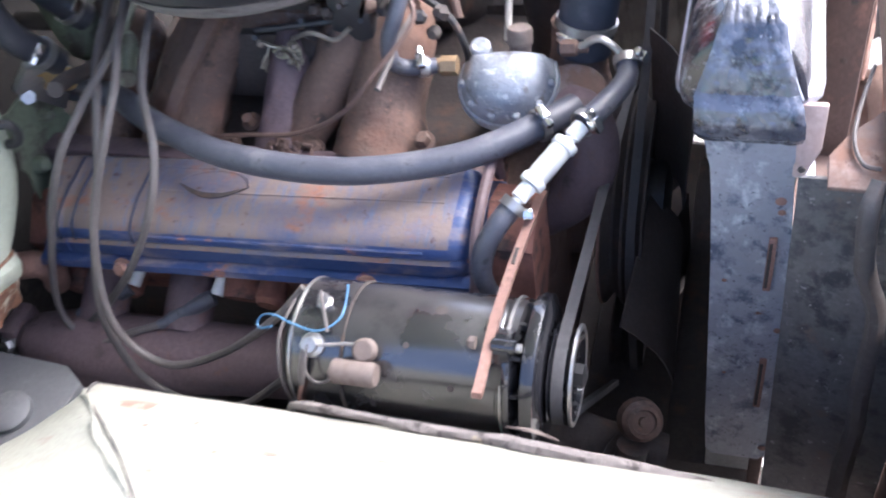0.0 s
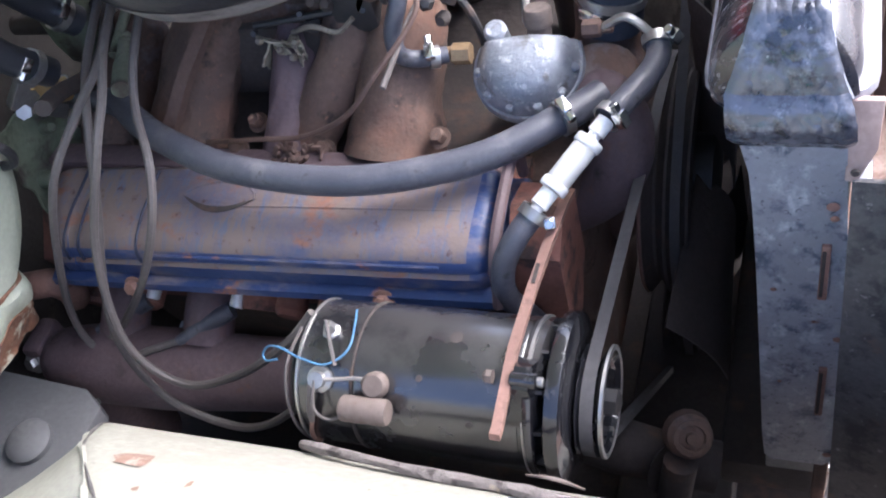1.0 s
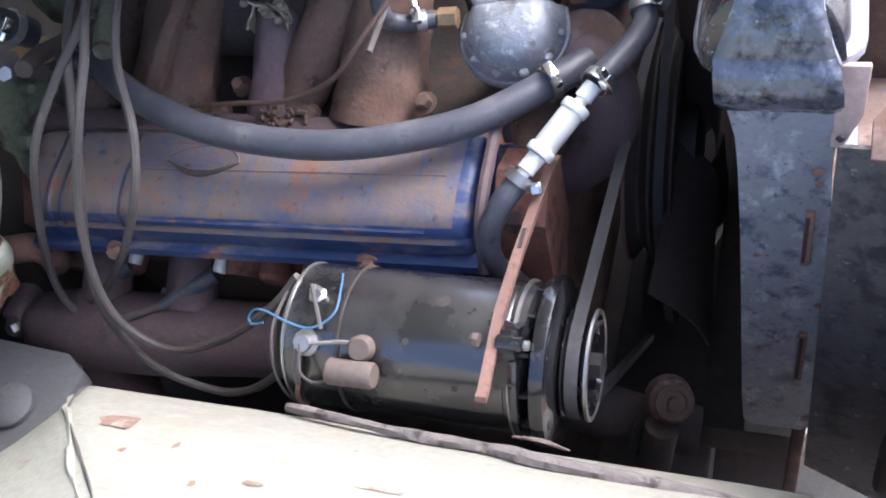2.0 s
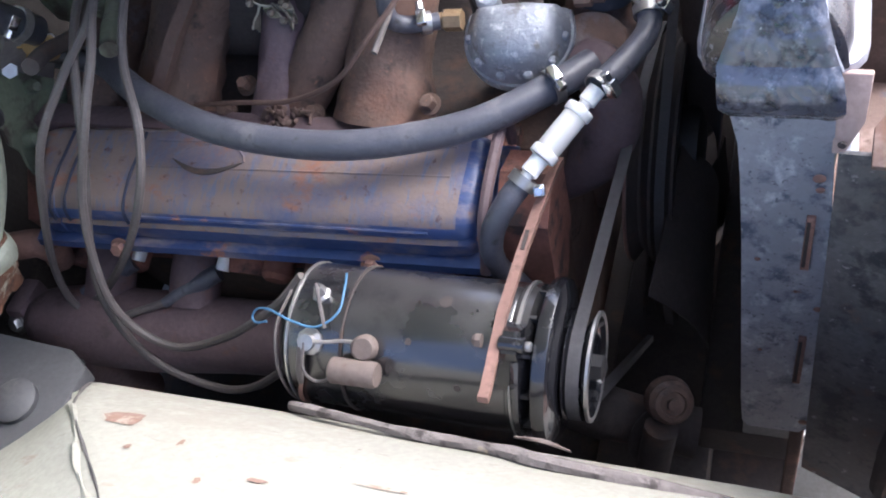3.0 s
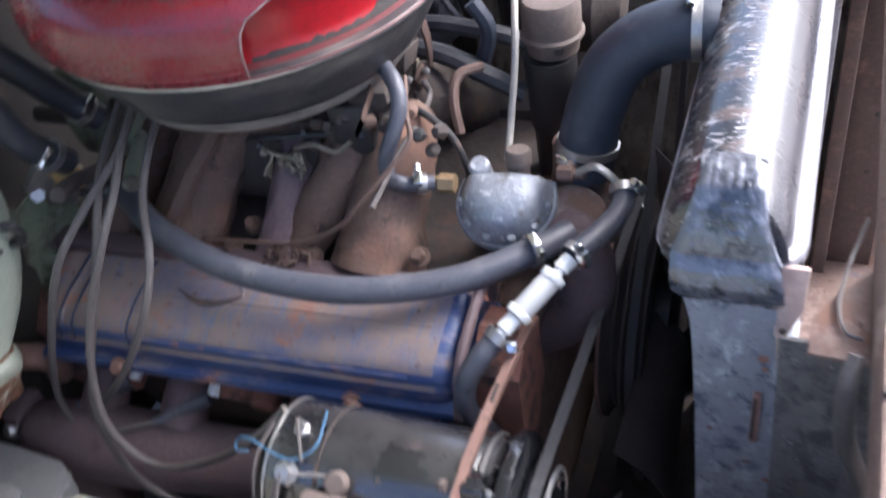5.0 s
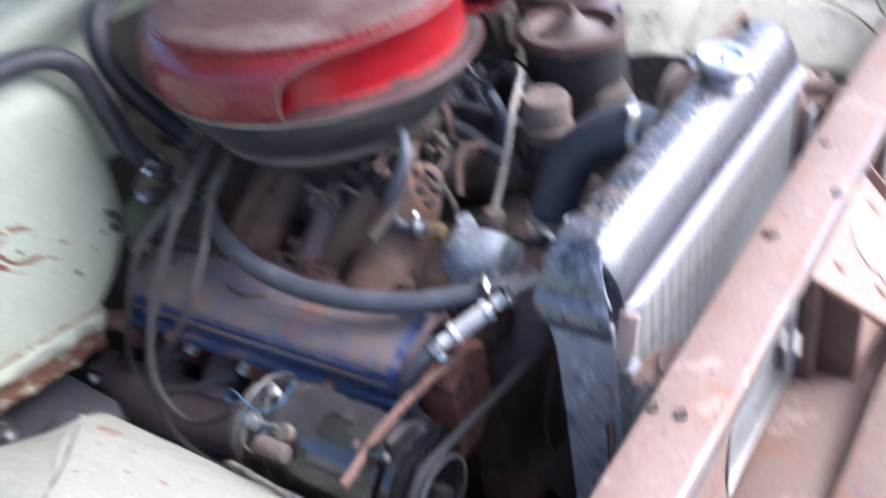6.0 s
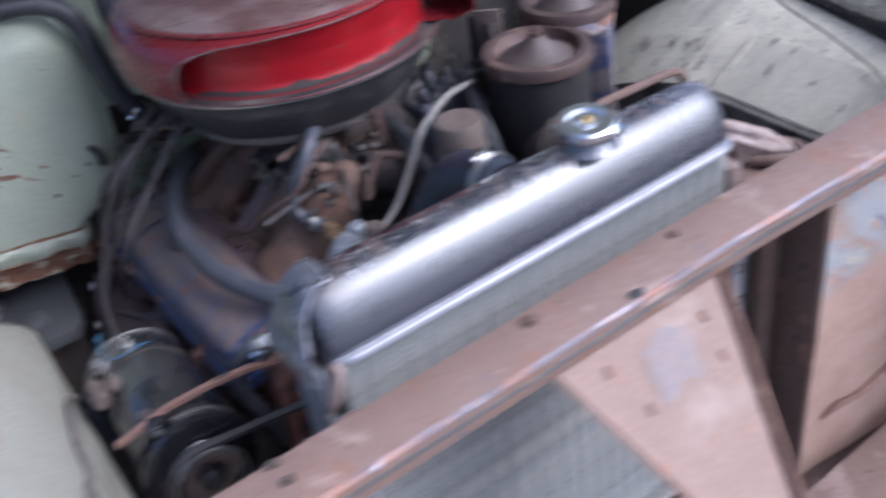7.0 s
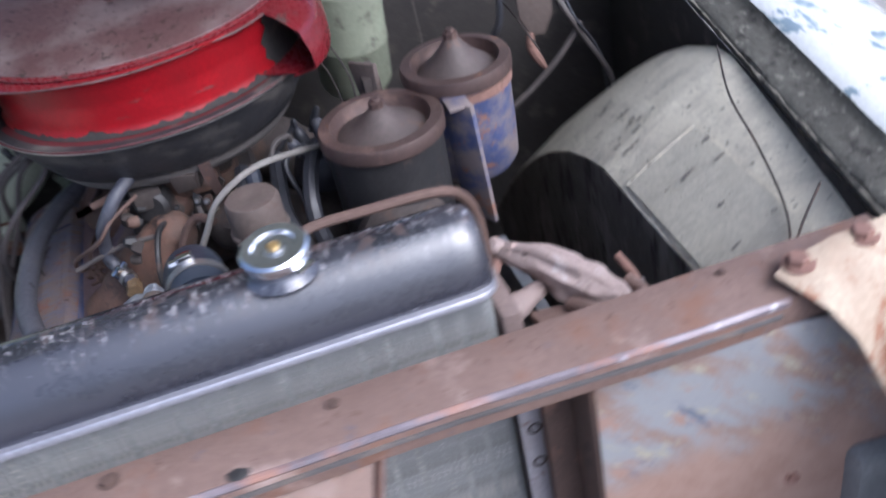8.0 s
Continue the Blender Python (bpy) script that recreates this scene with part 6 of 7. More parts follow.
part("base", lathe((0.01, 0.80, 0.785), (0, 0, 1), [(0, 0), (0.055, 0), (0.055, 0.012), (0.045, 0.02), (0, 0.02)], 24), "rust_cast", th)
part("elbow", tube([(0.016, 0.725, 0.842), (0.034, 0.712, 0.842), (0.047, 0.704, 0.815), (0.043, 0.698, 0.775), (0.022, 0.692, 0.738), (-0.012, 0.69, 0.712), (-0.04, 0.69, 0.70)], [0.024, 0.027, 0.028, 0.029, 0.029, 0.028, 0.028], 20), "manifold", th, "purple-brown curved water pipe")
part("elbow_end", lathe((0.020, 0.745, 0.846), (0.1, -0.3, 0.9), [(0, -0.01), (0.036, -0.01), (0.038, 0.0), (0.034, 0.006), (0, 0.006)], 20), "rust_cast", th)

oil = thing("oil_filler", (-0.036, 0.917, 0.76), "tan dusty oil filler tube with a breather cap", "oil filler")
part("pipe", lathe((-0.040, 0.912, 0.74), (0, 0, 1), [(0.024, 0), (0.026, 0.10), (0.029, 0.105), (0.029, 0.16), (0.031, 0.165), (0.031, 0.20), (0, 0.20)], 24), "black_metal", oil)
part("breather_cap", lathe((-0.036, 0.916, 0.945), (0, 0, 1), [(0.030, 0), (0.031, 0.018), (0.037, 0.019), (0.037, 0.023), (0.034, 0.026), (0.034, 0.060), (0.031, 0.066), (0.014, 0.068), (0.010, 0.066), (0, 0.066)], 32), "tan_can", oil, "tan breather cap")
part("vent_hole", lathe((-0.022, 0.888, 0.958), (0.5, -0.85, 0), [(0, 0.003), (0.005, 0.003), (0.006, 0.0)], 10), "grime_shade", oil)

# die-cast fuel pump
fpm = thing("fuel_pump", (-0.05, 0.75, 0.80), "weathered grey die-cast fuel pump", "pump")
fax = Vector((0.04, -0.42, 0.90)).normalized()
fu = Vector((1, 0.05, 0.08)).normalized()
fu = (fu - fax * fu.dot(fax)).normalized()
fw = fax.cross(fu)
fo = Vector((-0.051, 0.737, 0.868))


def half_disc(r, top, n=26):
    pts = [(r * math.cos(t), r * math.sin(t)) for t in np.linspace(math.pi - 0.28, 2 * math.pi + 0.28, n)]
    return pts + [(r * 0.92, top), (r * 0.3, top + 0.004), (-r * 0.3, top + 0.002), (-r * 0.92, top - 0.002)]


part("body", loft([[tuple(fo + fu * (a * k) + fw * (b * k) + fax * h) for a, b in half_disc(0.0545, 0.026)] for k, h in ((0.90, -0.028), (0.97, -0.02), (0.97, -0.006), (0.86, 0.002), (0.80, 0.012), (0.62, 0.024), (0.3, 0.029))]), "alu", fpm)
part("rim", loft([[tuple(fo + fu * (a * k) + fw * (b * k) + fax * h) for a, b in half_disc(0.057, 0.026)] for k, h in ((0.97, -0.022), (1.0, -0.019), (1.0, -0.012), (0.97, -0.009))]), "alu", fpm)
for t in np.linspace(math.pi + 0.15, 2 * math.pi - 0.15, 6):
    q = fo + fu * (0.049 * math.cos(t)) + fw * (0.049 * math.sin(t))
    part("screw", lathe(q, fax, [(0, -0.004), (0.0048, -0.004), (0.0048, 0.001), (0.003, 0.003), (0, 0.003)], 10), "alu", fpm)
part("boss", rod(fo + fu * -0.030 + fw * 0.030 - fax * 0.02, fo + fu * -0.030 + fw * 0.030 + fax * 0.018, 0.012, 12, 0.3), "alu", fpm)
part("top_post", lathe(fo + fu * 0.014 + fw * 0.018 - fax * 0.004, fw * 0.6 + fax * 0.8, [(0, 0), (0.0125, 0), (0.012, 0.024), (0.0145, 0.026), (0.0145, 0.040), (0.0125, 0.043), (0, 0.043)], 18), "tan_can", fpm, "dull brown-grey post")
part("outlet_tip", lathe(fo + fu * 0.012 - fw * 0.050 - fax * 0.016, -fw - fax * 0.7, [(0.012, 0), (0.010, 0.012), (0.007, 0.018), (0, 0.018)], 14), "column", fpm, "blue-grey rounded tip")
part("inlet_nut", lathe((-0.104, 0.733, 0.884), (-1, -0.05, -0.02), [(0, 0), (0.011, 0), (0.011, 0.018), (0.008, 0.020), (0.008, 0.032), (0, 0.032)], 6), "brass", fpm, "brass inlet nut")
part("outlet_nut", lathe((0.010, 0.742, 0.905), (1, 0, 0.08), [(0, 0), (0.009, 0), (0.009, 0.016), (0.006, 0.018), (0.006, 0.028), (0, 0.028)], 6), "copper", fpm)
part("arm", tube([(-0.05, 0.755, 0.84), (-0.05, 0.79, 0.80), (-0.05, 0.81, 0.74)], 0.026, 12), "rust_cast", fpm)

hose("fuel_hose", [(-0.128, 0.731, 0.884), (-0.14, 0.725, 0.886), (-0.159, 0.716, 0.891), (-0.169, 0.708, 0.905), (-0.169, 0.711, 0.929), (-0.159, 0.718, 0.955), (-0.153, 0.734, 0.98), (-0.161, 0.751, 0.997), (-0.182, 0.772, 1.006), (-0.2, 0.79, 1.01)], 0.009, "rubber", "short black fuel hose to the carburettor", [(1, (0, -0.5, 0.8))])
line = thing("fuel_line", (0.03, 0.74, 0.9), "thin bent steel fuel pipe", "pipe")
part("pipe", tube([(0.030, 0.741, 0.908), (0.050, 0.737, 0.922), (0.066, 0.735, 0.914), (0.076, 0.734, 0.900), (0.079, 0.733, 0.890)], 0.0042, 8), "steel", line)
hose("filter_hose", [(0.079, 0.734, 0.897), (0.082, 0.722, 0.892), (0.078, 0.70, 0.890), (0.066, 0.668, 0.892), (0.050, 0.640, 0.890)], 0.0115, "rubber", "black rubber hose above the fuel filter", [(0, (1, 0, 0.3)), (4, (0.6, -0.5, 0.3))])
hose("filter_hose", [(-0.007, 0.556, 0.850), (-0.020, 0.540, 0.838), (-0.033, 0.527, 0.815), (-0.038, 0.522, 0.785), (-0.036, 0.527, 0.755), (-0.03, 0.54, 0.72), (-0.02, 0.56, 0.66)], 0.0112, "rubber", "black rubber hose below the fuel filter", [(0, (0.8, -0.2, -0.4))])
A, B = Vector((-0.009, 0.553, 0.850)), Vector((0.049, 0.636, 0.890))
fd = (B - A)
ff = thing("fuel_filter", A + fd * 0.5, "clear inline fuel filter with bright metal ends", "fuel filter")
L = fd.length
part("bowl", lathe(A + fd * 0.30, fd, [(0, 0), (0.0108, 0), (0.0116, 0.002), (0.0116, L * 0.46 - 0.002), (0.0108, L * 0.46), (0, L * 0.46)], 24), "glass", ff)
for a in (0.27, 0.71):
    part("collar", lathe(A + fd * a, fd, [(0, 0), (0.0126, 0), (0.0133, 0.0015), (0.0133, L * 0.07), (0.0126, L * 0.08), (0, L * 0.08)], 12), "white_metal", ff, "bright metal collar")
part("element", lathe(A + fd * 0.33, fd, [(0, 0), (0.006, 0), (0.0075, L * 0.05), (0.0075, L * 0.34), (0.005, L * 0.38), (0, L * 0.38)], 16), "white_metal", ff, "white paper element")
for a, b in ((0.03, 0.26), (0.78, 0.99)):
    part("end_cap", lathe(A + fd * a, fd, [(0, 0), (0.006, 0), (0.006, L * (b - a) * 0.3), (0.0085, L * (b - a) * 0.34), (0.0085, L * (b - a)), (0, L * (b - a))], 16), "white_metal", ff, "bright metal end")

# small pipes
for name, pts, r, mat, label in [
    ("vacuum_pipe", [(-0.152, 1.029, 0.985), (-0.115, 0.985, 1.008), (-0.081, 0.928, 1.022), (-0.066, 0.877, 1.002), (-0.062, 0.850, 0.964), (-0.062, 0.815, 0.91), (-0.058, 0.78, 0.885)], 0.0042, "dull_pipe", "thin pale vacuum pipe curving over the filler"),
    ("copper_pipe", [(-0.16, 0.775, 0.99), (-0.147, 0.735, 0.972), (-0.140, 0.71, 0.95), (-0.180, 0.665, 0.91), (-0.220, 0.655, 0.868), (-0.280, 0.655, 0.838), (-0.342, 0.655, 0.832), (-0.41, 0.665, 0.815)], 0.0029, "copper", "thin rusty pipe along the manifold"),
    ("throttle_rod", [(-0.172, 0.662, 0.900), (-0.162, 0.730, 0.922), (-0.160, 0.788, 0.922), (-0.165, 0.838, 0.922), (-0.172, 0.842, 0.940)], 0.0035, "cable", "thin brown throttle rod across the manifold"),
    ("choke_pipe", [(-0.178, 0.80, 0.93), (-0.150, 0.785, 0.935), (-0.118, 0.775, 0.915), (-0.104, 0.77, 0.880), (-0.104, 0.775, 0.85)], 0.0042, "black_metal", "thin dark bent pipe"),
    ("breather_pipe", [(-0.104, 0.86, 0.952), (-0.125, 0.84, 0.952), (-0.128, 0.82, 0.934), (-0.118, 0.80, 0.90)], 0.006, "copper", "short rusty bent breather pipe"),
    ("vacuum_hose", [(-0.24, 0.96, 0.94), (-0.18, 0.955, 0.945), (-0.10, 0.95, 0.935), (-0.06, 0.96, 0.91)], 0.011, "hose_black", "black rubber hose behind the filler"),
    ("vacuum_hose", [(-0.23, 0.91, 0.94), (-0.17, 0.905, 0.935), (-0.12, 0.90, 0.915), (-0.07, 0.90, 0.89)], 0.012, "hose_black", "black rubber hose beside the filler"),
    ("vacuum_hose", [(-0.132, 0.925, 0.995), (-0.115, 0.922, 0.965), (-0.12, 0.92, 0.935), (-0.135, 0.92, 0.90)], 0.010, "hose_blue", "short black vacuum hose"),
    ("vacuum_hose", [(-0.16, 1.02, 0.985), (-0.12, 1.0, 0.98), (-0.07, 0.985, 0.95), (-0.05, 0.99, 0.90), (-0.06, 1.02, 0.87)], 0.011, "hose_black", "curved black hose behind the tank")]:
    p = thing(name, pts[0], label, "pipe")
    part("tube", tube(pts, r, 8), mat, p)

# heater hoses by the firewall with the valve
hose("heater_hose", [(-0.66, 0.20, 1.12), (-0.63, 0.32, 1.135), (-0.600, 0.408, 1.153), (-0.600, 0.482, 1.163), (-0.590, 0.555, 1.155), (-0.580, 0.594, 1.119), (-0.570, 0.607, 1.046), (-0.565, 0.619, 0.984), (-0.560, 0.645, 0.941), (-0.558, 0.66, 0.92)], 0.0165, "hose_black", "black heater hose over the pale panel", [(8, (0.5, -0.6, 0.6))])
hose("heater_hose", [(-0.560, 0.735, 0.930), (-0.566, 0.724, 0.949), (-0.580, 0.687, 1.017), (-0.600, 0.659, 1.083), (-0.620, 0.665, 1.143), (-0.640, 0.715, 1.171), (-0.660, 0.794, 1.174), (-0.68, 0.905, 1.15), (-0.70, 1.0, 1.08)], 0.0175, "hose_black", "black heater hose looping along the firewall", [(1, (0.7, -0.4, 0.4))])
hv = thing("heater_valve", (-0.58, 0.66, 0.86), "bright heater valve with brass fittings on a plate", "valve")
part("plate", prism([(-0.60, 0.62, 0.90), (-0.575, 0.63, 0.93), (-0.56, 0.68, 0.89), (-0.59, 0.67, 0.84)], (-0.01, 0.008, 0.004), 0.002), "steel", hv)
part("body", rod((-0.575, 0.648, 0.898), (-0.565, 0.675, 0.885), 0.014, 12), "brass_bright", hv)
part("cup", lathe((-0.572, 0.660, 0.895), (0.5, -0.5, 0.7), [(0, 0), (0.010, 0), (0.013, 0.012), (0.013, 0.02), (0.009, 0.018), (0, 0.018)], 16), "brass_bright", hv)
part("stem", rod((-0.60, 0.655, 0.905), (-0.575, 0.645, 0.915), 0.006, 10), "brass_bright", hv)
for p_, r_ in (((-0.565, 0.652, 0.925), 0.008), ((-0.60, 0.635, 0.885), 0.009), ((-0.57, 0.68, 0.873), 0.008)):
    part("nut", lathe(p_, (0.6, -0.6, 0.5), [(0, 0), (r_, 0), (r_, 0.012), (0, 0.013)], 6), "steel", hv)
part("stub", tube([(-0.575, 0.668, 0.885), (-0.56, 0.68, 0.868), (-0.545, 0.685, 0.856)], 0.012, 10), "black_metal", hv)
hk = thing("cable_hook", (-0.56, 0.555, 0.9), "bent wire hook at the panel edge", "hook")
part("wire", tube([(-0.585, 0.556, 0.88), (-0.565, 0.556, 0.885), (-0.556, 0.555, 0.90), (-0.556, 0.55, 0.915), (-0.566, 0.545, 0.918)], 0.0055, 8), "black_metal", hk)

backing = thing("heater_plate", (-0.615, 0.65, 0.78), "grimy pale green plate behind the heater valve", "plate")
part("plate", sheet(lambda u, v: (-0.612 - 0.006 * math.sin(3 * u) + 0.004 * noise.noise(Vector((u * 4, v * 4, 7))), 0.588 + 0.105 * u + 0.010 * noise.noise(Vector((v * 5, 2, 0))), 0.765 + 0.115 * v + 0.012 * noise.noise(Vector((u * 5, 0, 3)))), 16, 16, 0.003), "grey_green", backing)
for y, z, r_ in ((0.612, 0.800, 0.010), (0.655, 0.842, 0.008), (0.668, 0.792, 0.012)):
    part("boss", lathe((-0.612, y, z), (1, -0.2, 0.2), [(0, 0.012), (r_ * 0.7, 0.012), (r_, 0.006), (r_ * 1.15, -0.003)], 10), "grey_green", backing)

# ---- ignition cables ----
for pts, label in [
    ([(-0.47, 0.74, 0.99), (-0.441, 0.640, 0.978), (-0.423, 0.580, 0.955), (-0.430, 0.540, 0.915), (-0.467, 0.500, 0.814), (-0.467, 0.460, 0.708), (-0.416, 0.450, 0.653), (-0.330, 0.450, 0.688), (-0.235, 0.440, 0.777), (-0.20, 0.455, 0.812)], "grey-brown cable looping down to the generator"),
    ([(-0.48, 0.74, 0.985), (-0.452, 0.640, 0.964), (-0.473, 0.580, 0.928), (-0.498, 0.530, 0.881), (-0.547, 0.510, 0.773), (-0.577, 0.500, 0.685), (-0.568, 0.490, 0.640), (-0.526, 0.480, 0.634), (-0.484, 0.490, 0.648), (-0.450, 0.507, 0.650)], "grey-brown ignition cable to a spark plug"),
    ([(-0.50, 0.74, 0.98), (-0.483, 0.640, 0.945), (-0.460, 0.580, 0.921), (-0.474, 0.540, 0.839), (-0.487, 0.500, 0.765), (-0.483, 0.465, 0.702), (-0.451, 0.445, 0.625), (-0.381, 0.440, 0.589), (-0.312, 0.430, 0.624), (-0.235, 0.425, 0.70)], "grey-brown cable hanging below the manifold"),
    ([(-0.44, 0.74, 0.985), (-0.424, 0.650, 0.955), (-0.421, 0.610, 0.918), (-0.395, 0.560, 0.885), (-0.400, 0.520, 0.832), (-0.45, 0.50, 0.749), (-0.54, 0.505, 0.650), (-0.572, 0.512, 0.640)], "grey-brown ignition cable over the rocker cover")]:
    w = thing("ignition_cable", pts[0], label, "cable", "ignition cables")
    part("cable", tube(pts, 0.0047, 8), "cable", w)
loom = thing("wiring_loom", (-0.1, 0.32, 0.80), "frayed taped wiring loom along the wing edge", "cable")
part("tape", tube([(-0.20, 0.36, 0.735), (-0.165, 0.335, 0.79), (-0.097, 0.322, 0.808), (-0.034, 0.314, 0.815), (0.017, 0.311, 0.82), (0.056, 0.303, 0.83), (0.098, 0.300, 0.83), (0.16, 0.298, 0.828), (0.30, 0.29, 0.81)], [0.004, 0.0045, 0.0040, 0.0055, 0.005, 0.0065, 0.006, 0.0055, 0.005], 8, 8, 0.3), "loom_tape", loom)
part("loose_end", tube([(0.035, 0.320, 0.828), (0.055, 0.322, 0.824), (0.078, 0.320, 0.818)], [0.0008, 0.0018, 0.001], 6, 6, 0.5), "tan_can", loom, "frayed yellow tape end")

# ---- air cleaner ----
ac = thing("air_cleaner", (-0.36, 0.835, 0.985), "big round red air cleaner with a dusty lid", "air cleaner")
CX, CY = -0.355, 0.835
A0, A1 = radians(-62), radians(45)


def ring_pt(r, a, z):
    return CX + r * math.cos(a), CY + r * math.sin(a), z


part("lid", lathe((CX, CY, 1.10), (0, 0, 1), [(0.219, 0.066), (0.222, 0.071), (0.220, 0.076), (0.212, 0.079), (0.202, 0.0815), (0.10, 0.085), (0.034, 0.085), (0.028, 0.080), (0.026, 0.072), (0, 0.072)], 96), "red_top", ac, "dust-caked red lid with a sunken centre")
part("wing_nut", join(rod((CX, CY, 1.170), (CX, CY, 1.182), 0.006, 10), box((CX - 0.016, CY - 0.002, 1.176), (CX + 0.016, CY + 0.002, 1.186), 0.001)), "black_metal", ac)
part("lid_bead", lathe((CX, CY, 1.10), (0, 0, 1), [(0.215, 0.0755), (0.224, 0.0735), (0.2245, 0.070), (0.220, 0.067)], 96), "red_dusty", ac, "cleaner red lid edge")
SV = [0, 0.12, 0.3, 0.55, 0.8, 0.9, 1.0]
SR = [0.219, 0.229, 0.240, 0.246, 0.244, 0.240, 0.235]
SZ = [1.168, 1.160, 1.143, 1.118, 1.096, 1.088, 1.080]


def shell_pt(a, v, out=0.0):
    flare = 0.048 * math.exp(-(((a - A1) / 0.42) ** 2)) if a > A1 - 0.25 else 0.0
    return ring_pt(lerp(v, SV, SR) + flare * lerp(v, [0, 0.3, 0.8, 1], [0.05, 0.8, 1.0, 0.35]) + out, a, lerp(v, SV, SZ))


def shroud(u, v):
    return shell_pt(A1 + (2 * math.pi - (A1 - A0)) * u, v)


def brow_depth(k):
    """How far the shroud hangs down over the opening, from its near edge (0) to its mouth (1)."""
    return lerp(k, [0, 0.003, 0.010, 0.03, 0.08, 0.16, 0.35, 0.7, 1.0], [0.97, 0.60, 0.44, 0.32, 0.22, 0.14, 0.085, 0.06, 0.05])


def brow(u, v):
    k = u ** 2.6
    return shell_pt(A0 + (A1 - A0) * k, v * brow_depth(k))


part("shroud", sheet(shroud, 80, 16, 0.0016), "red_dusty", ac, "dusty red curved shroud")
part("brow", sheet(brow, 60, 8, 0.0016), "red_dusty", ac)
part("brow_edge", tube([brow(u, 1) for u in np.linspace(0, 1, 40)], 0.0018, 6, 2), "red_top", ac)
part("shroud_bead", tube([shell_pt(a, 0.84, 0.001) for a in np.linspace(A1 + 0.02, 2 * math.pi + A0 - 0.02, 60)], 0.0022, 6, 2), "red_dusty", ac)


def inner(u, v):
    a = A0 - 0.30 + (A1 - A0 + 0.75) * u
    r = lerp(v, [0, 0.1, 0.5, 0.9, 1.0], [0.219, 0.212, 0.204, 0.203, 0.208]) + 0.010 * u
    z = lerp(v, [0, 0.1, 0.5, 0.9, 1.0], [1.167, 1.158, 1.125, 1.089, 1.080])
    return ring_pt(r, a, z)


part("intake_wall", sheet(inner, 48, 14, 0.0016), "red", ac, "bright red wall inside the intake opening")


def soot_edge(u, v):
    a = A0 + 0.02 + (A1 - A0 - 0.04) * u
    top = max(0.1, 0.95 - 0.10 * abs(noise.noise(Vector((a * 14, 0, 7)))) - 0.10 * max(0, noise.noise(Vector((a * 4, 2, 7)))))
    w = top + (0.99 - top) * v
    r = lerp(w, [0, 0.1, 0.5, 0.9, 1.0], [0.219, 0.212, 0.204, 0.203, 0.208]) + 0.010 * (a - A0 + 0.30) / (A1 - A0 + 0.75) + 0.0025
    return ring_pt(r, a, lerp(w, [0, 0.1, 0.5, 0.9, 1.0], [1.167, 1.158, 1.125, 1.089, 1.080]))


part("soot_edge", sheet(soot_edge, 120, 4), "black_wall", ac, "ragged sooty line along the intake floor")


# Black sheet inside the channel's far end paints the mouth's shade.
def soot_back(a0, a1, rag):
    def fn(u, v):
        a = a0 + (a1 - a0) * u + (rag * noise.noise(Vector((v * 5, 3, 1))) if rag > 0 and u > 0.5 else 0) + (rag * noise.noise(Vector((v * 5, 3, 1))) if rag < 0 and u < 0.5 else 0)
        w = 0.02 + 0.97 * v
        r = lerp(w, [0, 0.1, 0.5, 0.9, 1.0], [0.219, 0.212, 0.204, 0.203, 0.208]) + 0.010 * (a - A0 + 0.30) / (A1 - A0 + 0.75) + 0.0030
        return ring_pt(r, a, lerp(w, [0, 0.1, 0.5, 0.9, 1.0], [1.167, 1.158, 1.125, 1.089, 1.080]))
    return sheet(fn, 10, 16)


part("soot_back", soot_back(A1 + 0.02, A1 + 0.44, -0.10), "black_wall", ac, "black sheet painting shade in the intake mouth")


def ledge(u, v):
    a = A0 - 0.1 + (A1 - A0 + 0.2) * u
    r = lerp(v, [0, 0.5, 0.8, 1.0], [0.206, 0.222, 0.233, 0.238])
    z = lerp(v, [0, 0.5, 0.8, 1.0], [1.081, 1.076, 1.0755, 1.0795])
    return ring_pt(r, a, z)


part("intake_ledge", sheet(ledge, 48, 8, 0.0016), "red_dark", ac)
part("mouth_floor", sheet(lambda u, v: tuple(Vector(ring_pt(0.208, A1 - 0.08 + 0.5 * u, 1.086)) * (1 - v) + Vector(shell_pt(A1 + 0.02 + 0.42 * u, 0.98)) * v), 12, 6, 0.0016), "red_dusty", ac)
part("mouth_back", sheet(lambda u, v: tuple(Vector(ring_pt(0.205, A1 + 0.42, 1.086 + 0.08 * u)) * (1 - v) + Vector(shell_pt(A1 + 0.44, 1 - u)) * v), 6, 6, 0.0016), "grime_shade", ac)
part("tray", lathe((CX, CY, 0.985), (0, 0, 1), [(0.184, 0.014), (0.186, 0.016), (0.202, 0.040), (0.220, 0.070), (0.227, 0.083), (0.231, 0.089), (0.232, 0.094), (0.226, 0.094), (0.20, 0.092), (0, 0.092)], 96), "tray", ac, "dusty black lower tray")
part("tray_bottom", lathe((CX, CY, 0.985), (0, 0, 1), [(0, 0.008), (0.09, 0.008), (0.10, -0.006), (0.160, -0.008), (0.172, -0.004), (0.180, 0.006), (0.187, 0.018), (0.19, 0.020)], 96), "tray_dust", ac, "dust-caked grey-beige tray bottom")
part("tray_bead", lathe((CX, CY, 1.073), (0, 0, 1), [(0.229, 0), (0.2345, 0.001), (0.2345, 0.005), (0.229, 0.006)], 96), "steel", ac, "pale rolled tray seam")

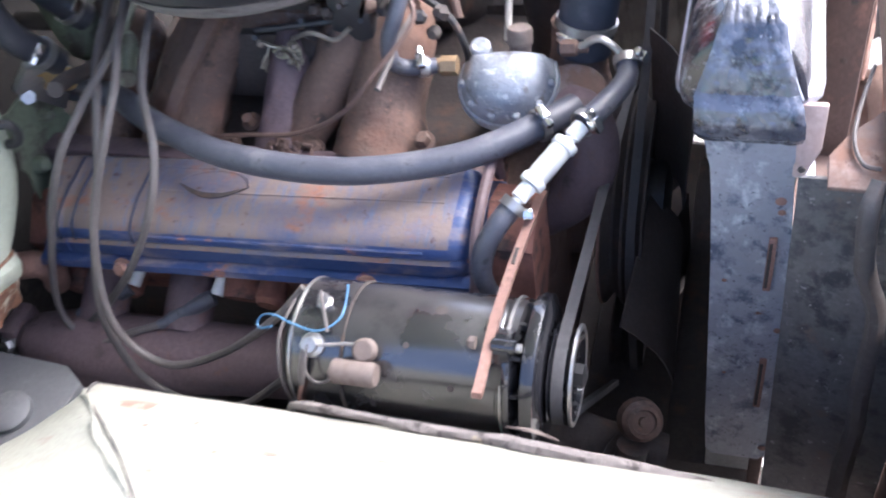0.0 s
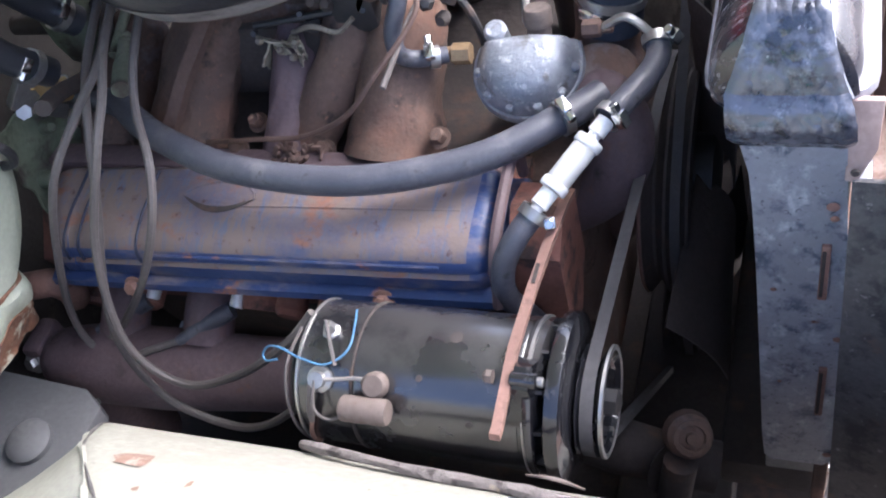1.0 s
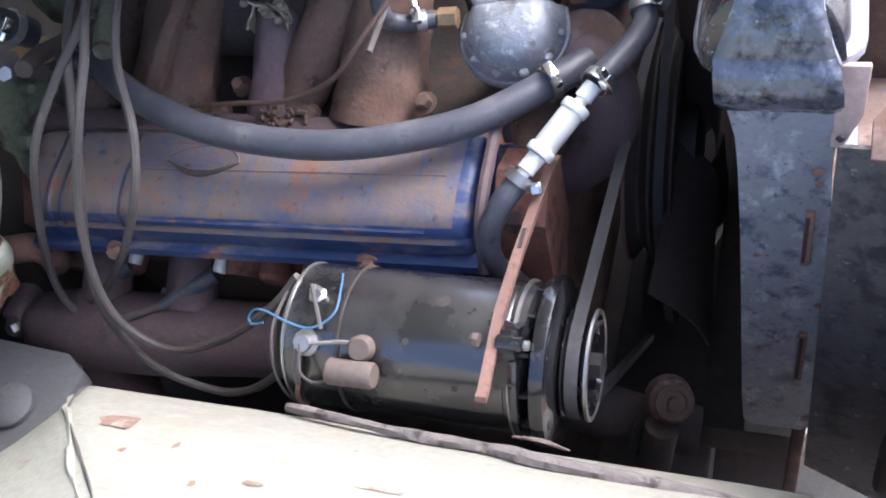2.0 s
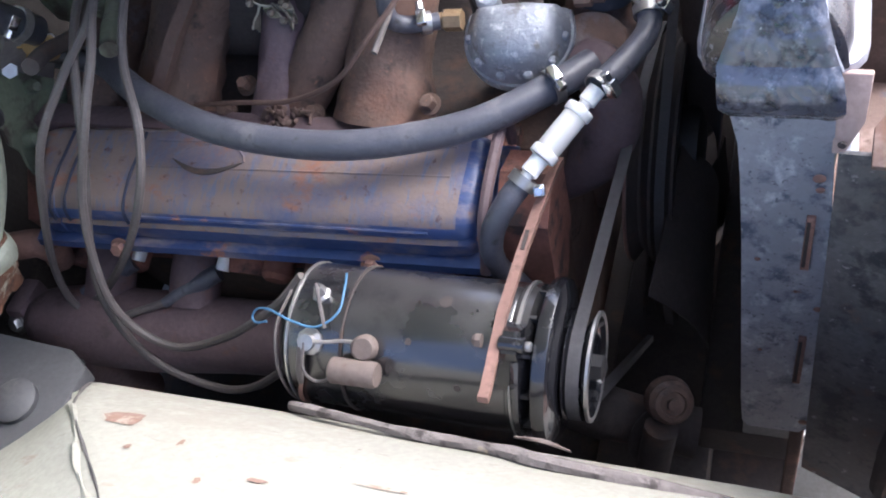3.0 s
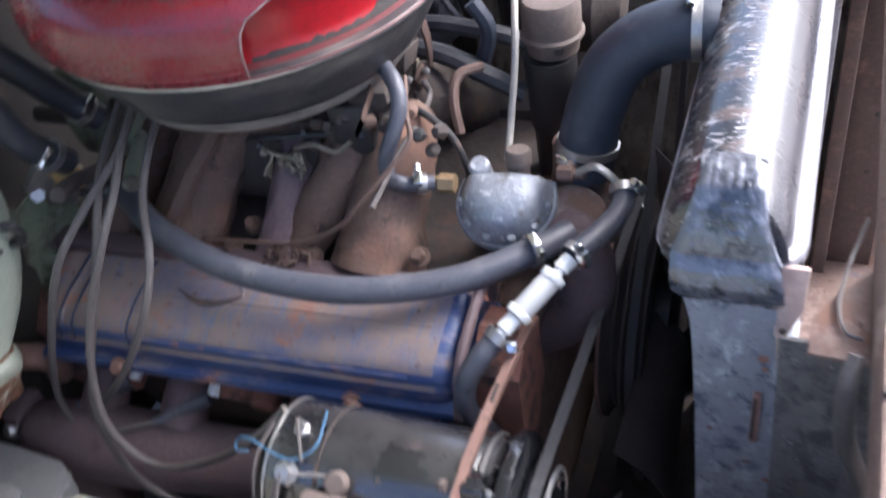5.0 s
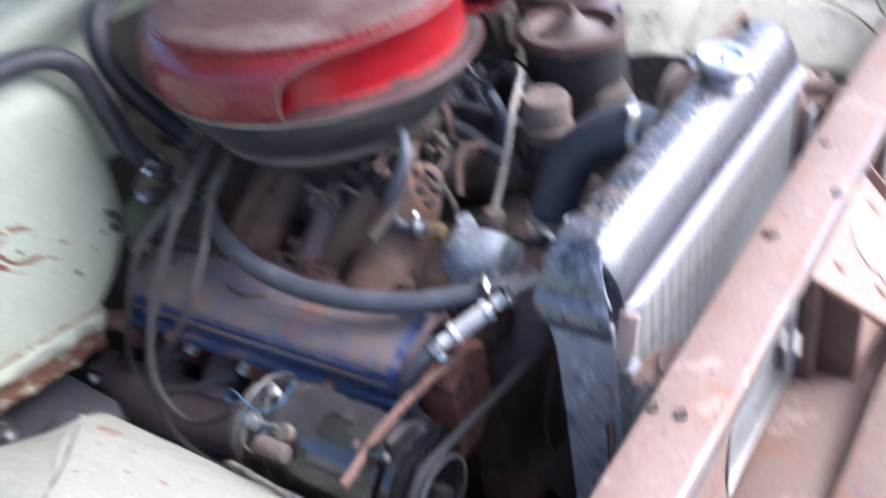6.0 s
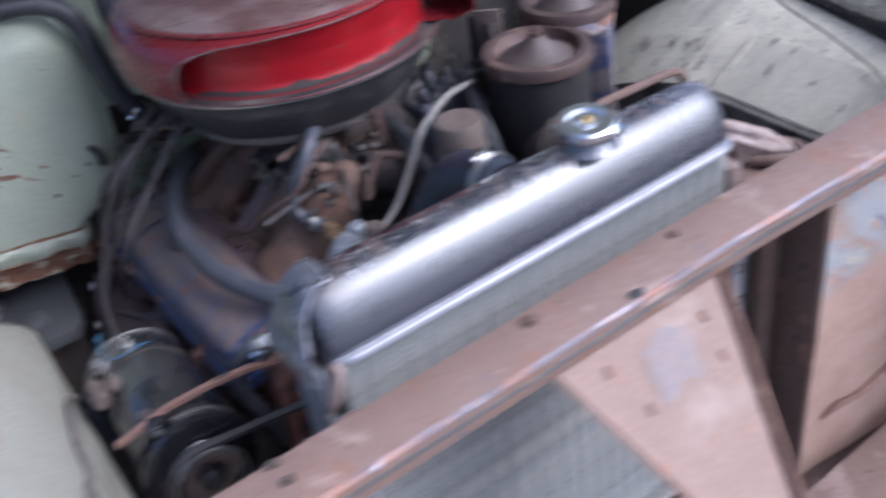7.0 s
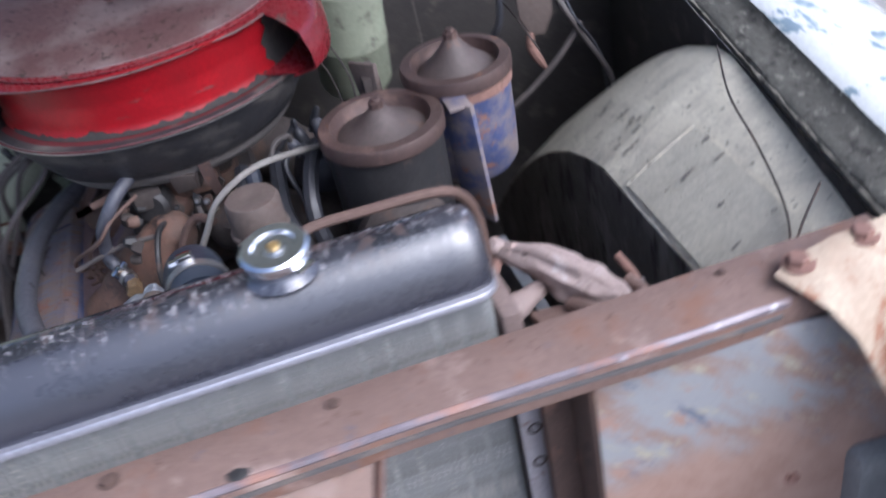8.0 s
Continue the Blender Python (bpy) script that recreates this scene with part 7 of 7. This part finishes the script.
# ---- canisters on the far bank ----
def canister(name, x, y, zr, r, low, body, lid, label, rise):
    c = thing(name, (x, y, low), label, "canister")
    h = zr - low
    part("body", lathe((x, y, low), (0, 0, 1), [(0, 0), (r * 0.80, 0), (r * 0.90, 0.012), (r * 0.92, h * 0.4), (r * 0.93, h - 0.02), (0, h - 0.02)], 40), body, c)
    l_ = part("lid", lathe((x, y, zr - 0.022), (0, 0, 1), [(r * 0.95, 0), (r, 0.003), (r, 0.016), (r * 0.97, 0.021), (r * 0.80, 0.022), (r * 0.77, 0.012), (r * 0.72, 0.006), (0, 0.004)], 48), lid, c, "rusty brown rimmed lid")
    part("cone", lathe((x, y, zr - 0.018), (0, 0, 1), [(r * 0.72, 0), (r * 0.66, 0.005), (r * 0.50, 0.3 * rise), (r * 0.34, 0.52 * rise), (r * 0.20, 0.80 * rise), (r * 0.12, 0.97 * rise), (0, rise)], 48), "cone_dark", l_, "dusty brown cone")
    part("knob", lathe((x, y, zr + rise - 0.0195), (0, 0, 1), [(0, 0), (0.010, 0), (0.010, 0.008), (0.006, 0.009), (0.005, 0.013), (0, 0.013)], 8), lid, l_)
    return c


can1 = canister("steering_reservoir", -0.084, 1.096, 1.036, 0.081, 0.87, "black_metal", "brown_can", "black steering pump reservoir with a rusty conical lid", 0.036)
part("pump_body", lathe((-0.10, 1.09, 0.90), (1, 0, 0), [(0, 0), (0.06, 0), (0.06, 0.08), (0.03, 0.11), (0, 0.11)], 24), "grime_shade", can1)
pp = thing("steering_pulley", (0.02, 1.085, 0.86), "rusty pressed steering pump pulley", "pulley")
part("wheel", lathe((0.0745, 1.085, 0.925), (1, 0, 0), [(0, 0.004), (0.045, 0.004), (0.062, 0.0), (0.066, 0.003), (0.055, 0.011), (0.066, 0.020), (0.064, 0.023), (0.045, 0.020), (0.02, 0.024), (0, 0.024)], 36), "brown_can", pp)
can2 = canister("oil_filter_canister", -0.160, 1.221, 1.050, 0.075, 0.89, "blue_can", "brown_can", "chipped blue oil filter canister with a rusty lid", 0.048)
part("rust_band", lathe((-0.162, 1.222, 1.012), (0, 0, 1), [(0.0705, 0), (0.0725, 0.002), (0.0725, 0.014), (0.0705, 0.016)], 40), "strap", can2, "rusty band under the lid")
br = thing("canister_bracket", (-0.07, 1.185, 0.84), "chipped blue flat bracket between the canisters", "bracket")
part("plate", prism([(-0.098, 1.178, 1.03), (-0.052, 1.205, 1.032), (-0.040, 1.21, 0.86), (-0.085, 1.183, 0.86)], (-0.004, 0.006, 0), 0.001), "blue_can", br)
part("tab", box((-0.10, 1.18, 1.026), (-0.06, 1.21, 1.032), 0.002, None), "blue_can", br)

# brake booster and small parts on the firewall beyond the air cleaner
mc = thing("master_cylinder", (-0.52, 1.12, 0.85), "pale green dented cylinder on the firewall", "cylinder")
part("body", lathe((-0.56, 1.135, 0.86), (0.15, 0.05, 1), [(0, 0), (0.055, 0), (0.062, 0.012), (0.062, 0.085), (0.0635, 0.088), (0.0635, 0.094), (0.062, 0.097), (0.062, 0.16), (0.055, 0.19), (0, 0.20)], 36), "dull_green", mc)
part("stay", box((-0.66, 1.10, 0.85), (-0.55, 1.16, 0.89), 0.006), "grime_shade", mc)
mb = thing("mounting_plate", (-0.25, 1.10, 0.9), "hanging cream-painted metal plate", "bracket")
part("plate", prism([(-0.235, 1.090, 1.050), (-0.195, 1.118, 1.055), (-0.19, 1.115, 0.96), (-0.215, 1.10, 0.965)], (-0.004, 0.006, 0), 0.001), "tan_can", mb)
part("stud", rod((-0.20, 1.11, 0.985), (-0.19, 1.10, 0.988), 0.006, 8), "strap", mb)
part("post", box((-0.26, 1.10, 0.80), (-0.20, 1.125, 1.035), 0.004), "grime_shade", mb)
dist = thing("distributor", (-0.245, 1.03, 0.80), "dark distributor cap with a ring of cable stubs", "distributor")
part("body", rod((-0.235, 1.02, 0.80), (-0.242, 1.028, 0.89), 0.030, 18), "grime_shade", dist)
part("cap", lathe((-0.243, 1.03, 0.885), (-0.05, 0.05, 1), [(0, 0), (0.050, 0), (0.053, 0.012), (0.049, 0.030), (0.040, 0.046), (0, 0.050)], 28), "hose_black", dist)
for k in range(9):
    a = k * math.pi / 4
    q = Vector((-0.245, 1.032, 0.925)) + (Vector((0.034 * math.cos(a), 0.034 * math.sin(a), 0)) if k < 8 else Vector((0, 0, 0.004)))
    e = Vector((math.cos(a), math.sin(a), 0)) * (0.012 if k < 8 else 0)
    stub = part("stub", lathe(q, e + Vector((0, 0, 0.03)), [(0, 0), (0.009, 0), (0.0095, 0.016), (0.0085, 0.028), (0.005, 0.032), (0, 0.032)], 12), "hose_black" if k % 2 else "rubber", dist)
    tip = q + (e + Vector((0, 0, 0.03))).normalized() * 0.03
    part("lead", tube([tuple(tip), tuple(tip + e * 0.8 + Vector((0.004, 0.006, 0.014))), tuple(tip + e * 2.2 + Vector((0.016, 0.012 * math.sin(a * 2), 0.010 - 0.004 * (k % 3)))), tuple(tip + e * 3.5 + Vector((0.035, 0.012 * math.cos(a), -0.02 - 0.006 * (k % 4))))], 0.0038, 7), "cable" if k % 3 == 0 else "hose_black", stub)
for pts, label in [
    ([(-0.72, 1.30, 1.05), (-0.62, 1.27, 1.0), (-0.50, 1.25, 0.92), (-0.45, 1.24, 0.80)], "thin dark cable on the firewall"),
    ([(-0.70, 1.36, 1.02), (-0.60, 1.38, 0.98), (-0.48, 1.40, 0.95), (-0.40, 1.42, 0.90)], "thin dark cable beside the wing"),
    ([(-0.70, 1.44, 1.10), (-0.58, 1.44, 1.02), (-0.50, 1.42, 0.95)], "thin dark cable above the wing"),
    ([(-0.60, 1.02, 1.12), (-0.45, 1.08, 1.02), (-0.32, 1.10, 0.97), (-0.2, 1.06, 0.93)], "thin cable behind the canister"),
    ([(-0.58, 1.0, 1.05), (-0.42, 1.07, 0.98), (-0.28, 1.08, 0.94)], "thin cable behind the air cleaner"),
    ([(-0.10, 1.57, 0.985), (0.010, 1.525, 0.975), (0.11, 1.505, 0.960), (0.22, 1.475, 0.940), (0.29, 1.435, 0.915)], "thin dark cable lying on the wing"),
    ([(0.24, 1.50, 0.985), (0.27, 1.46, 0.965), (0.295, 1.43, 0.94), (0.29, 1.41, 0.91)], "short dark cable at the wing front")]:
    w = thing("wire", pts[0], label, "cable")
    part("cable", tube(pts, 0.0016, 6), "grime_shade", w)
hb = thing("hanging_bracket", (-0.45, 1.44, 0.90), "tan rusty bracket hanging at the firewall", "bracket")
part("plate", prism([(-0.45, 1.405, 1.03), (-0.45, 1.47, 1.02), (-0.45, 1.466, 0.935), (-0.45, 1.449, 0.901), (-0.45, 1.425, 0.905), (-0.45, 1.408, 0.94)], (-0.005, 0, 0), 0.001), "tan_can", hb)
part("tongue", tube([(-0.452, 1.424, 0.91), (-0.45, 1.422, 0.885), (-0.448, 1.432, 0.86), (-0.45, 1.442, 0.842)], [0.006, 0.008, 0.008, 0.005], 8), "strap", hb, "red-brown bent tongue")
part("stay", rod((-0.64, 1.435, 1.01), (-0.45, 1.435, 1.0), 0.008, 8), "grime_shade", hb)
for pts, r, m, label in [
    ([(-0.62, 1.50, 1.0), (-0.45, 1.48, 0.953), (-0.45, 1.514, 0.882), (-0.45, 1.56, 0.792), (-0.46, 1.57, 0.72)], 0.005, "cable", "dusty grey cable dropping behind the wing"),
    ([(-0.62, 1.53, 0.99), (-0.455, 1.497, 0.934), (-0.45, 1.531, 0.867), (-0.45, 1.548, 0.82), (-0.46, 1.56, 0.72)], 0.003, "hose_black", "thin black cable dropping behind the wing"),
    ([(-0.45, 1.34, 0.74), (-0.45, 1.366, 0.776), (-0.45, 1.42, 0.812), (-0.45, 1.47, 0.853), (-0.46, 1.52, 0.90)], 0.004, "cable", "slanting dusty cable at the firewall"),
    ([(-0.50, 1.30, 0.86), (-0.46, 1.345, 0.91), (-0.44, 1.37, 0.95), (-0.45, 1.38, 1.03)], 0.006, "hose_black", "black hose bending up at the firewall")]:
    w = thing("firewall_cable", pts[0], label, "cable")
    part("cable", tube(pts, r, 8), m, w)
cl = thing("wire_clip", (0.29, 1.415, 0.90), "bright wire clip on the wing", "clip")
part("clip", rod((0.285, 1.415, 0.905), (0.297, 1.412, 0.955), 0.006, 8), "steel", cl)

# pale green cylinder and pipes behind the ignition cables
gc = thing("brake_cylinder", (-0.600, 0.775, 0.845), "pale green grimy cylinder behind the black hoses", "cylinder")
part("body", lathe((-0.600, 0.775, 0.845), (-0.35, 0.25, 1), [(0, 0), (0.018, 0.002), (0.030, 0.014), (0.036, 0.04), (0.037, 0.09), (0.030, 0.12), (0, 0.125)], 28), "grey_green", gc)
part("stay", rod((-0.610, 0.775, 0.895), (-0.70, 0.775, 0.895), 0.012, 10), "grime_shade", gc)
for pts, r, m, label in [
    ([(-0.520, 0.717, 0.896), (-0.530, 0.757, 0.901), (-0.540, 0.792, 0.903), (-0.560, 0.839, 0.901)], 0.006, "grey_green", "thin dull green pipe behind the cables"),
    ([(-0.500, 0.578, 0.944), (-0.520, 0.624, 0.924), (-0.540, 0.699, 0.889), (-0.560, 0.766, 0.892), (-0.580, 0.795, 0.912)], 0.009, "grime_shade", "grimy dark pipe behind the cables"),
    ([(-0.460, 0.642, 0.912), (-0.480, 0.680, 0.910), (-0.500, 0.717, 0.901), (-0.530, 0.755, 0.889)], 0.01, "grey_green", "dull green fitting behind the cables"),
]:
    w = thing("rear_pipe", pts[0], label, "pipe")
    part("pipe", tube(pts, r, 10), m, w)

# dark plate with a round cap beside the firewall
gb = thing("steering_box", (-0.56, 0.36, 0.50), "dusty dark grey plate with a round cap", "box")
part("plate", prism([(-0.72, 0.44, 0.655), (-0.53, 0.425, 0.66), (-0.500, 0.405, 0.658), (-0.505, 0.345, 0.655), (-0.56, 0.28, 0.65), (-0.72, 0.27, 0.648)], (0, 0, -0.025), 0.003), "grey_box", gb)
part("cap", lathe((-0.563, 0.352, 0.656), (0.05, -0.1, 1), [(0, 0), (0.026, 0), (0.026, 0.008), (0.02, 0.013), (0, 0.014)], 24), "grey_box", gb)
part("foot", box((-0.70, 0.30, 0.48), (-0.55, 0.42, 0.635), 0.01), "grime_shade", gb)
part("bolt", hexbolt((-0.672, 0.306, 0.652), (0.2, -0.2, 1), 0.014, 0.016), "steel", gb, "bright hexagon bolts")
part("bolt", hexbolt((-0.64, 0.30, 0.655), (0.2, -0.2, 1), 0.010, 0.018), "steel", gb)
ln = thing("rusty_lug", (-0.63, 0.53, 0.70), "tan rusty lug below the panel", "lug")
part("lug", tube([(-0.66, 0.53, 0.695), (-0.63, 0.522, 0.712), (-0.605, 0.528, 0.712), (-0.60, 0.535, 0.69), (-0.615, 0.545, 0.66)], 0.017, 12), "strap", ln)

# steering arm, frame rail and hoses low down
rail = thing("frame_rail", (0, 0.52, 0.35), "dark grimy chassis rail under the engine", "chassis")
part("rail", box((-0.9, 0.43, 0.26), (0.19, 0.50, 0.36), 0.01), "grime_shade", rail)
# Added dark sheet, blocks the bright ground below the engine.
part("splash_tray", box((-0.95, 0.30, 0.248), (0.262, 1.385, 0.2555), 0.002), "grime_shade", rail)
part("cross_member", box((0.02, 0.42, 0.26), (0.16, 1.28, 0.34), 0.01), "grime_shade", rail)
low = thing("steering_joint", (0.12, 0.50, 0.5), "rusty round steering joint low beside the belt", "joint")
part("housing", tube([(0.0, 0.50, 0.56), (0.05, 0.50, 0.55), (0.10, 0.50, 0.54), (0.15, 0.50, 0.53)], [0.024, 0.030, 0.026, 0.028], 16), "grime_shade", low)
part("cap", lathe((0.130, 0.475, 0.632), (0.3, -0.6, 0.7), [(0, -0.02), (0.024, -0.02), (0.022, -0.004), (0.0175, 0), (0.0175, 0.004), (0.013, 0.005), (0.012, 0.002), (0.006, 0.002), (0.006, 0.009), (0, 0.010)], 18), "rust_cast", low)
part("end_plate", lathe((0.10, 0.49, 0.55), (0.6, -0.5, 0.2), [(0, 0), (0.02, 0), (0.034, 0.012), (0.015, 0.018), (0, 0.018)], 18), "grime_shade", low)
part("rod_end", tube([(0.120, 0.465, 0.60), (0.113, 0.45, 0.55), (0.105, 0.43, 0.48), (0.10, 0.41, 0.40)], 0.017, 12), "grime_shade", low)
part("bolt", rod((0.15, 0.44, 0.52), (0.19, 0.43, 0.53), 0.008, 8), "steel", low)

# taped loom hanging in front of the side sheet
hl = thing("wiring_loom", (0.30, 0.47, 0.5), "dusty taped wiring loom hanging beside the radiator", "cable")
part("tape", tube([(0.300, 0.49, 0.972), (0.296, 0.475, 0.95), (0.302, 0.47, 0.893), (0.319, 0.47, 0.84), (0.322, 0.47, 0.747), (0.327, 0.47, 0.676), (0.326, 0.47, 0.606), (0.328, 0.47, 0.53)], [0.006, 0.008, 0.0085, 0.008, 0.009, 0.009, 0.010, 0.010], 8, 6, 0.2), "cable", hl)
part("wire", tube([(0.305, 0.66, 0.956), (0.292, 0.60, 0.958), (0.286, 0.555, 0.957), (0.292, 0.528, 0.955), (0.305, 0.520, 0.957)], 0.0018, 6), "cable", hl)
